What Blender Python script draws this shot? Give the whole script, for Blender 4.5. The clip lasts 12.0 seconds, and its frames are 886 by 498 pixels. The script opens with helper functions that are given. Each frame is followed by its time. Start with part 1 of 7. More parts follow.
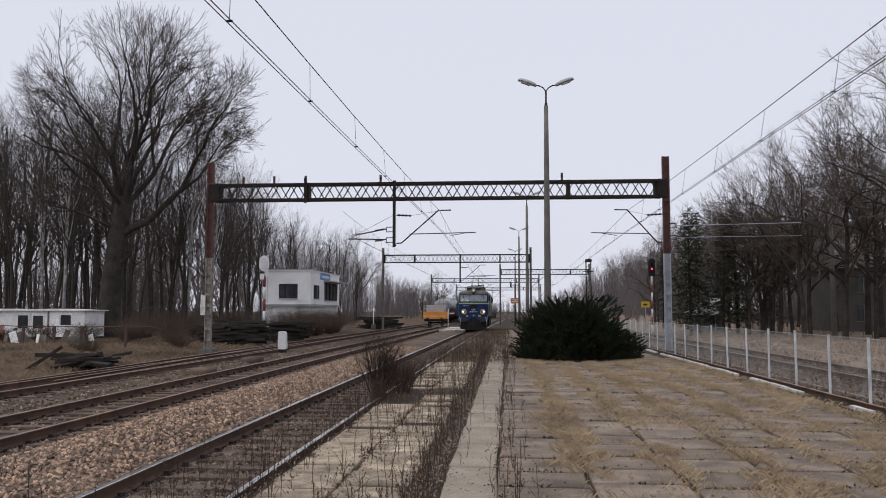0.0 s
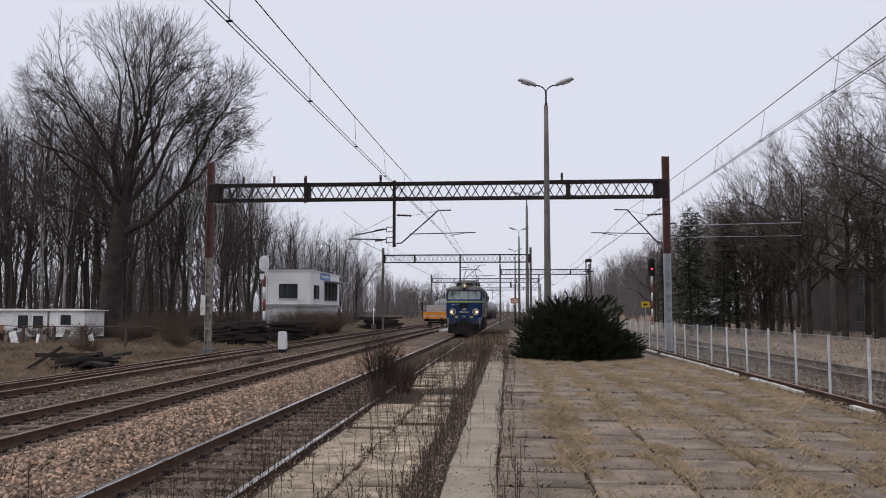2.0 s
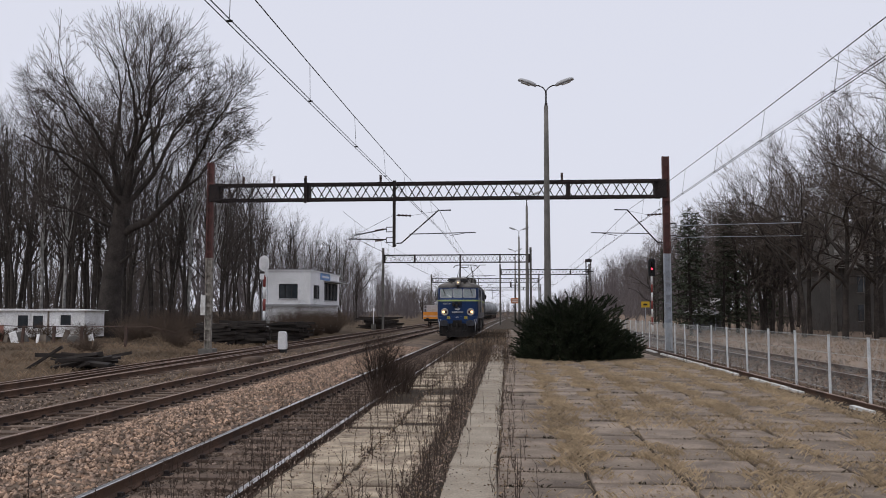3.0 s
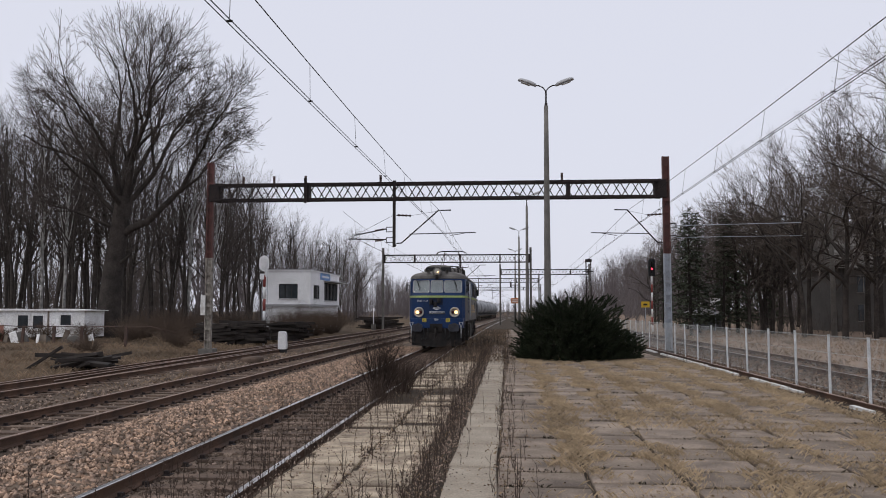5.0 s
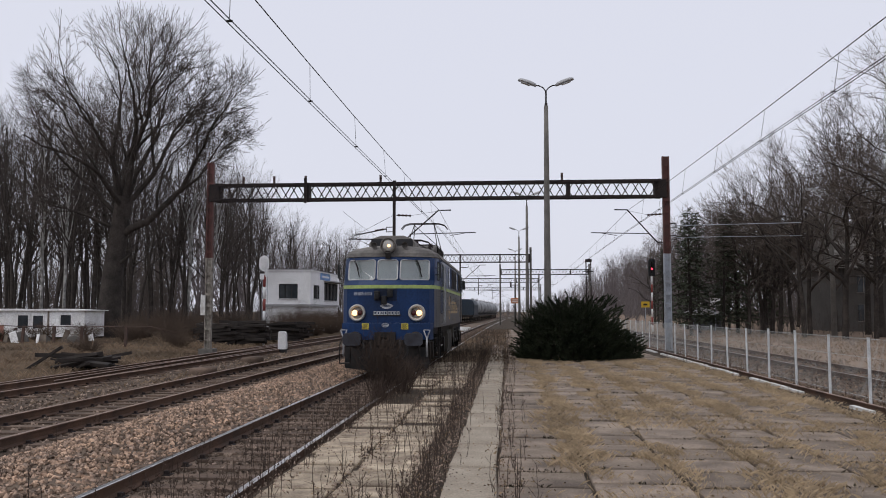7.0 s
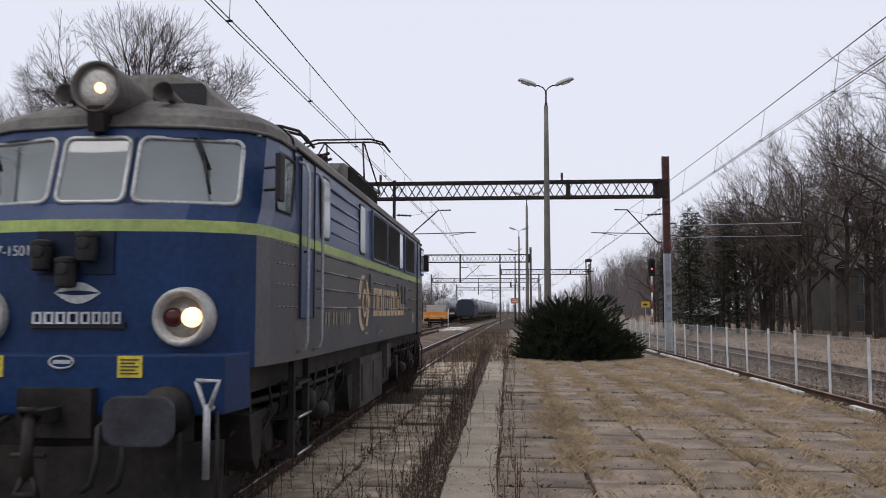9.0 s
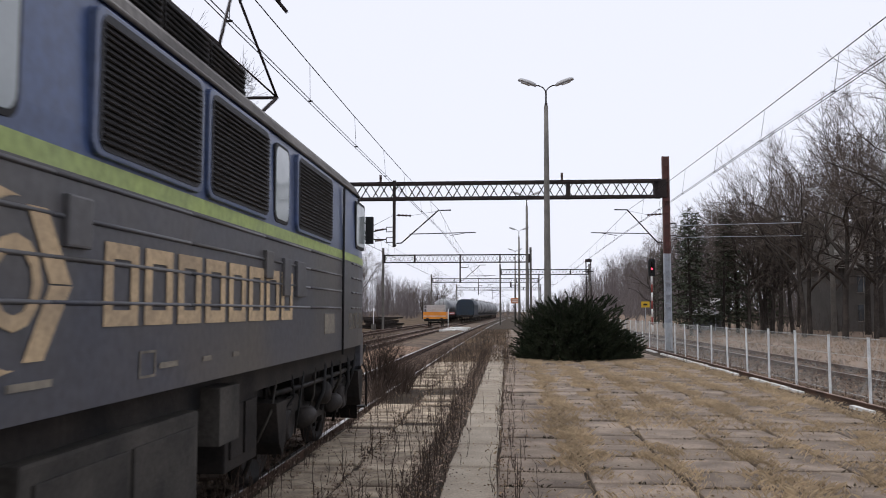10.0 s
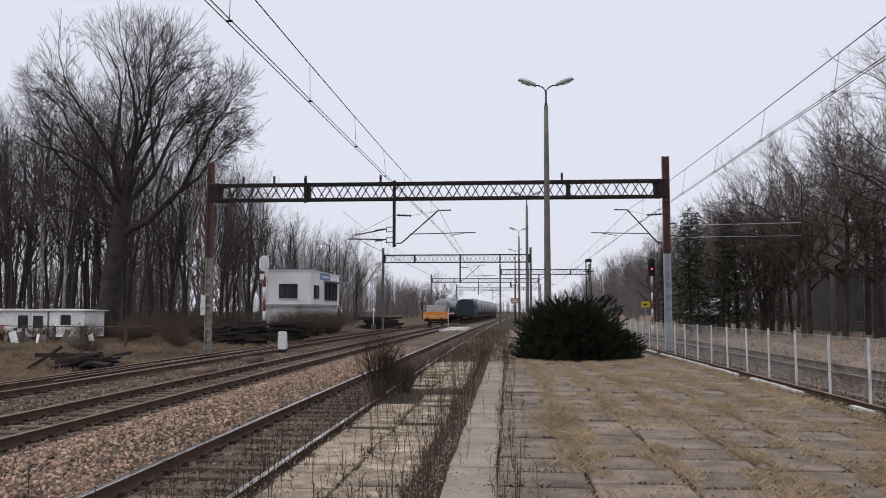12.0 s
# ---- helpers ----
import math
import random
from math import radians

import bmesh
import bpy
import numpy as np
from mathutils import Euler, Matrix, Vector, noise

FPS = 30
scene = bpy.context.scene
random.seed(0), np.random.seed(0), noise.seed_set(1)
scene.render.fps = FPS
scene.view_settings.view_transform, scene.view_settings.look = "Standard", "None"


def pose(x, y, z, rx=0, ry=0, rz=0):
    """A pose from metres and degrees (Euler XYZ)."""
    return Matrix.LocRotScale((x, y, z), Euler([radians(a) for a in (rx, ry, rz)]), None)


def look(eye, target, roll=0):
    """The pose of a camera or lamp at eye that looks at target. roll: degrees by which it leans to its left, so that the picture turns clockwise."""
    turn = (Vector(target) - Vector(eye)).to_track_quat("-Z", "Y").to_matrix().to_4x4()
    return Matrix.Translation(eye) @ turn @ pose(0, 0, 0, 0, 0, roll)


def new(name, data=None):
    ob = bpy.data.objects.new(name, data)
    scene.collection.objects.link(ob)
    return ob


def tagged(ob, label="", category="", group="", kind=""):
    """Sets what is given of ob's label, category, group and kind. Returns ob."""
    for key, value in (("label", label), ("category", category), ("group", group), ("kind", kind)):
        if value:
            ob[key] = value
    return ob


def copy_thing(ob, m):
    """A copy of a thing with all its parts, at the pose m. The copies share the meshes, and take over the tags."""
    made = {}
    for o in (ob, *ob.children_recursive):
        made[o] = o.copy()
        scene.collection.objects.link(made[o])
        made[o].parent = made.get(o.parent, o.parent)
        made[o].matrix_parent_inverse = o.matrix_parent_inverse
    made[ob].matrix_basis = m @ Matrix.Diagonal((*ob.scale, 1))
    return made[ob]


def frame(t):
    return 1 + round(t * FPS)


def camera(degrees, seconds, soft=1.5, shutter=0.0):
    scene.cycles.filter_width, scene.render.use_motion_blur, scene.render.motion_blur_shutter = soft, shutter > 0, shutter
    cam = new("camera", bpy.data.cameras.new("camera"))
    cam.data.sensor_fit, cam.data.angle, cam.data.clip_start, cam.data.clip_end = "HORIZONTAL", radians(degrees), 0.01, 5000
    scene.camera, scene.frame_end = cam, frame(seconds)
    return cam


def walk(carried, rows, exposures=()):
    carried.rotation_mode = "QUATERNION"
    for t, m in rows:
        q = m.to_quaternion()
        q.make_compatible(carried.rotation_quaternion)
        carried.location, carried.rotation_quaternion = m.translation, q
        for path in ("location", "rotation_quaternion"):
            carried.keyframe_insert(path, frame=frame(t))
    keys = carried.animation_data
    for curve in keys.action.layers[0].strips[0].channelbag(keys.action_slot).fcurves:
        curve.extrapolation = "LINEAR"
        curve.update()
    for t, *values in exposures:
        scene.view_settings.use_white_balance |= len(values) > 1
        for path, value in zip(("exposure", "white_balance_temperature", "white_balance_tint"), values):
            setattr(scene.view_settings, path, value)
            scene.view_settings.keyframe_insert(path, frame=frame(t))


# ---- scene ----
cam = camera(55.18, 12.0, soft=0.95, shutter=0.15)
EYE = (0.0, 0.0, 1.84)
AIM = pose(*EYE, 90 + 4.194, 0, 4.297)
walk(cam, [(0.0, AIM), (12.0, AIM)], exposures=[(0.0, 0.0), (8.2, 0.0), (9.5, 0.25), (10.6, 0.32), (11.1, 0.28), (11.6, 0.16), (12.0, 0.06)])

# ---- world and sun: a low, even overcast ----
world = bpy.data.worlds.new("overcast_sky")
scene.world = world
world.use_nodes = True
wn, wl = world.node_tree.nodes, world.node_tree.links
wn.clear()
sky = wn.new("ShaderNodeTexSky")
sky.sky_type, sky.sun_disc = "NISHITA", False
sky.sun_elevation, sky.sun_rotation = radians(56), radians(229)
sky.dust_density, sky.air_density = 4.0, 1.0
sky_level = wn.new("ShaderNodeVectorMath")
sky_level.operation = "SCALE"
sky_level.inputs["Scale"].default_value = 0.1
cloud = wn.new("ShaderNodeMix")
cloud.data_type = "RGBA"
cloud.inputs["Factor"].default_value = 0.9
cloud.inputs["B"].default_value = (0.775, 0.79, 0.895, 1)
backing = wn.new("ShaderNodeBackground")
backing.inputs["Strength"].default_value = 1.0
sky_out = wn.new("ShaderNodeOutputWorld")
wl.new(sky.outputs[0], sky_level.inputs[0])
wl.new(sky_level.outputs[0], cloud.inputs["A"])
wl.new(cloud.outputs["Result"], backing.inputs["Color"])
wl.new(backing.outputs[0], sky_out.inputs[0])
sun_data = bpy.data.lights.new("sun", "SUN")
sun_data.energy, sun_data.angle, sun_data.color = 1.0, radians(40), (1.0, 0.97, 0.93)
sun = new("sun", sun_data)
sun.matrix_world = look((-15, -13, 30), (0, 0, 0))


# ---- materials ----
def mat(name, color, rough=0.8, metal=0.0, other=None, size=1.5, grain=30.0, bump=0.2, spread=0.5, spec=0.4, tint=0.0, speck=0.2):
    """Base colour that drifts to another one in patches, with fine grain and relief."""
    m = bpy.data.materials.new(name)
    m.use_nodes = True
    n, l = m.node_tree.nodes, m.node_tree.links
    b = n["Principled BSDF"]
    other = other or [c * 0.6 for c in color]
    co, info = n.new("ShaderNodeTexCoord"), n.new("ShaderNodeObjectInfo")
    off = n.new("ShaderNodeVectorMath")
    off.operation = "MULTIPLY_ADD"
    l.new(info.outputs["Random"], off.inputs[0])
    off.inputs[1].default_value = (31.0, 17.0, 23.0)
    l.new(co.outputs["Object"], off.inputs[2])
    big, small = n.new("ShaderNodeTexNoise"), n.new("ShaderNodeTexNoise")
    big.inputs["Scale"].default_value, big.inputs["Detail"].default_value = size, 5
    small.inputs["Scale"].default_value, small.inputs["Detail"].default_value = grain, 4
    for t in (big, small):
        l.new(off.outputs[0], t.inputs["Vector"])
    ramp = n.new("ShaderNodeMapRange")
    ramp.inputs["From Min"].default_value, ramp.inputs["From Max"].default_value = 0.5 - 0.35 * spread, 0.5 + 0.35 * spread
    l.new(big.outputs["Fac"], ramp.inputs["Value"])
    mix = n.new("ShaderNodeMix")
    mix.data_type = "RGBA"
    l.new(ramp.outputs[0], mix.inputs["Factor"])
    mix.inputs["A"].default_value, mix.inputs["B"].default_value = (*color, 1), (*other, 1)
    gain = n.new("ShaderNodeMapRange")
    gain.inputs["From Min"].default_value, gain.inputs["From Max"].default_value = 0.3, 0.7
    gain.inputs["To Min"].default_value, gain.inputs["To Max"].default_value = 1 - speck, 1 + speck
    l.new(small.outputs["Fac"], gain.inputs["Value"])
    mul = n.new("ShaderNodeVectorMath")
    mul.operation = "SCALE"
    l.new(mix.outputs["Result"], mul.inputs[0])
    l.new(gain.outputs[0], mul.inputs["Scale"])
    last = mul.outputs[0]
    if tint:
        jit = n.new("ShaderNodeMapRange")
        jit.inputs["To Min"].default_value, jit.inputs["To Max"].default_value = 1 - tint, 1 + tint
        l.new(info.outputs["Random"], jit.inputs["Value"])
        isl = n.new("ShaderNodeNewGeometry")
        jit2 = n.new("ShaderNodeMapRange")
        jit2.inputs["To Min"].default_value, jit2.inputs["To Max"].default_value = 1 - tint, 1 + tint
        l.new(isl.outputs["Random Per Island"], jit2.inputs["Value"])
        for j in (jit, jit2):
            m2 = n.new("ShaderNodeVectorMath")
            m2.operation = "SCALE"
            l.new(last, m2.inputs[0])
            l.new(j.outputs[0], m2.inputs["Scale"])
            last = m2.outputs[0]
    l.new(last, b.inputs["Base Color"])
    b.inputs["Roughness"].default_value, b.inputs["Metallic"].default_value = rough, metal
    b.inputs["Specular IOR Level"].default_value = spec
    if bump:
        bp = n.new("ShaderNodeBump")
        bp.inputs["Strength"].default_value, bp.inputs["Distance"].default_value = bump, 0.02
        l.new(small.outputs["Fac"], bp.inputs["Height"])
        l.new(bp.outputs[0], b.inputs["Normal"])
    return m


def glow(name, color, power):
    m = bpy.data.materials.new(name)
    m.use_nodes = True
    b = m.node_tree.nodes["Principled BSDF"]
    b.inputs["Base Color"].default_value = (*color, 1)
    b.inputs["Emission Color"].default_value, b.inputs["Emission Strength"].default_value = (*color, 1), power
    return m


SOIL = mat("soil", (0.135, 0.095, 0.062), 0.95, other=(0.075, 0.056, 0.038), size=0.35, grain=14, bump=0.6, spec=0.1)
JOINTSOIL = mat("joint_soil", (0.072, 0.055, 0.04), 0.95, other=(0.04, 0.032, 0.025), size=1.2, grain=25, bump=0.6, spec=0.1)
VERGE = mat("dry_verge", (0.27, 0.20, 0.15), 0.95, other=(0.17, 0.128, 0.095), size=0.4, grain=12, bump=0.6, spec=0.1)
BALLAST = mat("ballast", (0.175, 0.13, 0.097), 0.9, other=(0.085, 0.066, 0.052), size=0.8, grain=22, bump=1.0, spec=0.1)
STONE = mat("stone", (0.39, 0.265, 0.185), 0.9, other=(0.17, 0.13, 0.105), size=4, grain=40, bump=0.3, tint=0.62, spec=0.15)
OLDBED = mat("old_ballast", (0.135, 0.102, 0.078), 0.95, other=(0.066, 0.051, 0.041), size=0.7, grain=22, bump=0.9, spec=0.1)
OLDSTONE = mat("old_stone", (0.25, 0.19, 0.15), 0.95, other=(0.11, 0.084, 0.068), size=4, grain=40, bump=0.3, tint=0.6, spec=0.1)
SLAB = mat("slab_concrete", (0.262, 0.21, 0.165), 0.92, other=(0.12, 0.096, 0.078), size=1.9, grain=45, bump=0.4, tint=0.16, spec=0.15)
PALESLAB = mat("pale_slab", (0.44, 0.365, 0.27), 0.92, other=(0.17, 0.133, 0.10), size=3.2, grain=40, bump=0.4, tint=0.18, spec=0.15)
KERB = mat("path_concrete", (0.335, 0.29, 0.23), 0.9, other=(0.225, 0.19, 0.148), size=1.3, grain=40, bump=0.3, tint=0.06, spec=0.15)
WHITEPAINT = mat("worn_white_paint", (0.68, 0.68, 0.66), 0.7, other=(0.42, 0.40, 0.37), size=3, grain=25)
RAILRUST = mat("rail_rust", (0.115, 0.066, 0.044), 0.8, 0.1, other=(0.062, 0.04, 0.03), size=2, grain=60, spec=0.2)
RAILTOP = mat("rail_steel", (0.52, 0.51, 0.50), 0.3, 1.0, other=(0.42, 0.40, 0.38), size=0.6, grain=20, bump=0)
RAILDULL = mat("rail_dull", (0.30, 0.205, 0.155), 0.5, 0.4, other=(0.19, 0.13, 0.10), size=2, grain=50, bump=0.05)
TIMBER = mat("sleeper_timber", (0.165, 0.118, 0.09), 0.92, other=(0.075, 0.056, 0.045), size=2, grain=30, bump=0.5, tint=0.25, spec=0.15)
DARKSTEEL = mat("dark_steel", (0.02, 0.017, 0.018), 0.8, 0.0, other=(0.034, 0.026, 0.024), size=3, grain=40, spec=0.15)
REDSTEEL = mat("rust_red_steel", (0.115, 0.045, 0.04), 0.7, 0.2, other=(0.07, 0.035, 0.03), size=3, grain=40)
GREYSTEEL = mat("grey_painted_steel", (0.33, 0.37, 0.42), 0.6, 0.2, other=(0.24, 0.25, 0.27), size=3, grain=40)
POLECONC = mat("pole_concrete", (0.175, 0.163, 0.148), 0.9, other=(0.105, 0.10, 0.092), size=1.5, grain=35)
LAMPGREY = mat("lamp_grey", (0.42, 0.43, 0.44), 0.5, 0.1, other=(0.33, 0.33, 0.33))
LAMPGLASS = mat("lamp_lens", (0.5, 0.5, 0.48), 0.3, other=(0.4, 0.4, 0.38))
FENCEWHITE = mat("fence_white", (0.62, 0.64, 0.65), 0.6, other=(0.45, 0.46, 0.47), size=4, spec=0.2)
WIRE = mat("wire_copper", (0.03, 0.027, 0.027), 0.8, 0.0, spec=0.05, bump=0)
PORCELAIN = mat("brown_porcelain", (0.06, 0.03, 0.025), 0.3)
BARK = mat("bark", (0.062, 0.052, 0.046), 0.95, other=(0.034, 0.03, 0.027), size=2, grain=12, bump=0.8, spec=0.1)
TWIG = mat("twigs", (0.092, 0.077, 0.069), 0.95, other=(0.06, 0.051, 0.047), size=0.4, grain=5, bump=0, spec=0.1)
ROADTWIG = mat("roadside_twigs", (0.12, 0.10, 0.086), 0.95, other=(0.075, 0.063, 0.056), size=0.4, grain=5, bump=0, spec=0.1)
DIMTWIG = mat("deep_wood_twigs", (0.115, 0.097, 0.086), 0.95, other=(0.08, 0.068, 0.062), size=0.2, grain=4, bump=0, spec=0.1)
BIRCH = mat("birch_bark", (0.4, 0.39, 0.37), 0.9, other=(0.12, 0.115, 0.11), size=3, grain=10)
# distance haze painted in: far twigs a lighter grey than near ones
HAZETWIG = mat("far_wood_twigs", (0.17, 0.15, 0.15), 0.95, other=(0.11, 0.096, 0.096), size=0.1, grain=3, bump=0, spec=0.1)
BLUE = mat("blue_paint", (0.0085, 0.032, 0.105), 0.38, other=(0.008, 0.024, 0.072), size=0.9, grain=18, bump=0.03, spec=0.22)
# flank blue lighter and greyer than the ends: sky reflection mixed into the colour
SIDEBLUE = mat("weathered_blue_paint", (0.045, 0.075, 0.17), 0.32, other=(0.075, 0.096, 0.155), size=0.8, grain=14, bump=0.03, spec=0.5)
GRIME = mat("grimy_grey_side", (0.092, 0.084, 0.075), 0.42, other=(0.062, 0.066, 0.082), size=0.7, grain=16, bump=0.05, spec=0.45)
PANELBLUE = mat("sooty_blue_panel", (0.012, 0.022, 0.05), 0.6, other=(0.008, 0.012, 0.024), size=3, grain=18, bump=0.03, spec=0.2)
LIME = mat("lime_stripe", (0.36, 0.45, 0.13), 0.5, other=(0.27, 0.335, 0.12), size=1.2, grain=16, bump=0.03)
ROOFGREY = mat("sooty_roof", (0.21, 0.197, 0.18), 0.7, other=(0.075, 0.069, 0.064), size=0.9, grain=14, bump=0.1, spec=0.2)
BLACKSTEEL = mat("black_running_gear", (0.009, 0.009, 0.0095), 0.6, 0.0, other=(0.034, 0.029, 0.026), size=2.5, grain=25, bump=0.15, spec=0.15)
BUFFER = mat("buffer_plate", (0.042, 0.044, 0.056), 0.5, 0.0, other=(0.016, 0.016, 0.02), size=4, grain=30, spec=0.3)
FRAMEALU = mat("window_frame_metal", (0.42, 0.43, 0.43), 0.45, 0.5, other=(0.3, 0.3, 0.3), size=4)
BEZEL = mat("headlight_bezel", (0.45, 0.44, 0.41), 0.45, 0.2, other=(0.33, 0.32, 0.3), size=5)
LAMPWARM = glow("warm_headlight", (1.0, 0.58, 0.27), 2.6)
TAILRED = mat("unlit_red_lens", (0.07, 0.012, 0.01), 0.25, bump=0)
LENSGREY = mat("reflector", (0.5, 0.48, 0.44), 0.3, 0.3)
CABIN = mat("cab_interior", (0.50, 0.60, 0.58), 0.8, other=(0.30, 0.37, 0.37), size=0.9, bump=0, speck=0.03)
PANE = mat("side_pane", (0.40, 0.44, 0.44), 0.1, other=(0.26, 0.29, 0.30), size=1.0, bump=0, spec=0.8, speck=0.03)
RUBBER = mat("black_rubber", (0.015, 0.015, 0.016), 0.7)
GRILLE = mat("grille_black", (0.01, 0.01, 0.012), 0.6, other=(0.018, 0.018, 0.02))
HANDRAIL = mat("handrail_grey", (0.36, 0.37, 0.39), 0.5, 0.2, other=(0.27, 0.27, 0.28))
YELLOW = mat("yellow_label", (0.62, 0.50, 0.06), 0.6, bump=0)
INK = mat("label_ink", (0.08, 0.07, 0.04), 0.7, bump=0)
LETTER = mat("white_lettering", (0.62, 0.64, 0.66), 0.6, bump=0)
OCHRE = mat("ochre_lettering", (0.56, 0.41, 0.24), 0.7, other=(0.36, 0.27, 0.17), size=3, bump=0)
GHOSTPAINT = mat("ghost_lettering", (0.24, 0.21, 0.16), 0.7, other=(0.14, 0.125, 0.105), size=4, bump=0)
PALEBOX = mat("pale_equipment_box", (0.072, 0.065, 0.056), 0.75, other=(0.03, 0.028, 0.026), size=2, spec=0.2)
GLASS = bpy.data.materials.new("dusty_windscreen")
GLASS.use_nodes = True
gn, gl = GLASS.node_tree.nodes, GLASS.node_tree.links
clear, shine, sky_veil = gn.new("ShaderNodeBsdfTransparent"), gn.new("ShaderNodeBsdfGlossy"), gn.new("ShaderNodeBsdfDiffuse")
shine.inputs["Roughness"].default_value = 0.02
# pale teal diffuse film puts the reflected sky into the glass colour
sky_veil.inputs["Color"].default_value = (0.40, 0.47, 0.47, 1)
film, mirror_mix = gn.new("ShaderNodeMixShader"), gn.new("ShaderNodeMixShader")
film.inputs[0].default_value, mirror_mix.inputs[0].default_value = 0.24, 0.14
gl.new(clear.outputs[0], film.inputs[1])
gl.new(sky_veil.outputs[0], film.inputs[2])
gl.new(film.outputs[0], mirror_mix.inputs[1])
gl.new(shine.outputs[0], mirror_mix.inputs[2])
gl.new(mirror_mix.outputs[0], gn["Material Output"].inputs[0])
NEEDLE = mat("conifer_needles", (0.07, 0.08, 0.052), 0.9, other=(0.04, 0.05, 0.034), size=0.5, grain=8, bump=0, spec=0.15)
JUNIPER = mat("juniper_needles", (0.038, 0.046, 0.024), 0.9, other=(0.018, 0.026, 0.014), size=1.6, grain=14, bump=0, tint=0.4, spec=0.15)
DRYGRASS = mat("dry_grass", (0.50, 0.385, 0.25), 0.9, other=(0.34, 0.26, 0.17), size=0.8, grain=6, bump=0, tint=0.2, spec=0.1)
MESHGREY = mat("fence_wire_grey", (0.42, 0.43, 0.42), 0.6, bump=0)
LEAF = mat("leaf_litter", (0.14, 0.09, 0.055), 0.9, other=(0.26, 0.19, 0.11), size=3, grain=8, bump=0, tint=0.5, spec=0.1)
MOSS = mat("joint_dirt", (0.042, 0.034, 0.023), 0.95, other=(0.028, 0.024, 0.016), size=2, grain=9, bump=0, tint=0.3, spec=0.1)
BRUSH = mat("brushwood", (0.12, 0.088, 0.066), 0.95, other=(0.07, 0.052, 0.042), size=0.8, grain=6, bump=0, spec=0.1)
VERGEGRASS = mat("verge_grass", (0.24, 0.175, 0.12), 0.95, other=(0.10, 0.076, 0.055), size=0.3, grain=4, bump=0, tint=0.3, spec=0.1)
WEED = mat("dead_weeds", (0.062, 0.044, 0.034), 0.95, other=(0.04, 0.03, 0.025), size=0.7, grain=6, bump=0, tint=0.25, spec=0.1)


# ---- mesh helpers ----
class Shape:
    def __init__(self):
        self.v, self.f, self.m, self.s = [], [], [], []

    def add(self, vs, fs, mi=0, smooth=False):
        o = len(self.v)
        self.v += [tuple(p) for p in vs]
        self.f += [tuple(i + o for i in f) for f in fs]
        self.m += [mi] * len(fs)
        self.s += [smooth] * len(fs)
        return self

    def box(self, x0, x1, y0, y1, z0, z1, mi=0):
        vs = [(x, y, z) for z in (z0, z1) for y in (y0, y1) for x in (x0, x1)]
        return self.add(vs, [(0, 2, 3, 1), (4, 5, 7, 6), (0, 1, 5, 4), (2, 6, 7, 3), (0, 4, 6, 2), (1, 3, 7, 5)], mi)

    def obox(self, c, size, m=None, mi=0):
        m = m or Matrix()
        h = [s / 2 for s in size]
        vs = [Vector(c) + m.to_3x3() @ Vector((x * h[0], y * h[1], z * h[2])) for z in (-1, 1) for y in (-1, 1) for x in (-1, 1)]
        return self.add(vs, [(0, 2, 3, 1), (4, 5, 7, 6), (0, 1, 5, 4), (2, 6, 7, 3), (0, 4, 6, 2), (1, 3, 7, 5)], mi)

    def path(self, pts, r, n=6, mi=0, caps=True, r1=None):
        """A tube along points, its radius going from r to r1."""
        pts = [Vector(p) for p in pts]
        k = len(pts)
        vs = []
        for i, p in enumerate(pts):
            d = (pts[min(i + 1, k - 1)] - pts[max(i - 1, 0)]).normalized()
            a = d.orthogonal().normalized() if i == 0 else (a - d * a.dot(d)).normalized()
            b = d.cross(a)
            rr = r if r1 is None else r + (r1 - r) * i / (k - 1)
            vs += [p + (a * math.cos(6.2832 * j / n) + b * math.sin(6.2832 * j / n)) * rr for j in range(n)]
        fs = [(i * n + j, i * n + (j + 1) % n, i * n + n + (j + 1) % n, i * n + n + j) for i in range(k - 1) for j in range(n)]
        self.add(vs, fs, mi, n > 4)
        if caps:
            o = len(self.v) - len(vs)
            self.f += [tuple(o + j for j in reversed(range(n))), tuple(o + (k - 1) * n + j for j in range(n))]
            self.m += [mi, mi]
            self.s += [False, False]
        return self

    def tube(self, p, q, r, r1=None, n=8, mi=0):
        return self.path([p, q], r, n, mi, True, r1)

    def prism(self, prof, axis, a, b, mi=0):
        """A polygon (u, w) pushed along an axis from a to b."""
        def put(u, w, t):
            return {"x": (t, u, w), "y": (u, t, w), "z": (u, w, t)}[axis]
        n = len(prof)
        vs = [put(u, w, a) for u, w in prof] + [put(u, w, b) for u, w in prof]
        fs = [(i, (i + 1) % n, n + (i + 1) % n, n + i) for i in range(n)] + [tuple(reversed(range(n))), tuple(range(n, 2 * n))]
        return self.add(vs, fs, mi)

    def lathe(self, prof, c, axis="z", n=16, mi=0, smooth=True, caps=True):
        """Turns (radius, height) round an axis through c."""
        vs = []
        for r, h in prof:
            for j in range(n):
                u, w = r * math.cos(6.2832 * j / n), r * math.sin(6.2832 * j / n)
                p = {"z": (u, w, h), "y": (u, h, w), "x": (h, u, w)}[axis]
                vs.append((c[0] + p[0], c[1] + p[1], c[2] + p[2]))
        k = len(prof)
        fs = [(i * n + j, i * n + (j + 1) % n, i * n + n + (j + 1) % n, i * n + n + j) for i in range(k - 1) for j in range(n)]
        if caps:
            fs += [tuple(range(n)), tuple((k - 1) * n + j for j in range(n))]
        return self.add(vs, fs, mi, smooth)

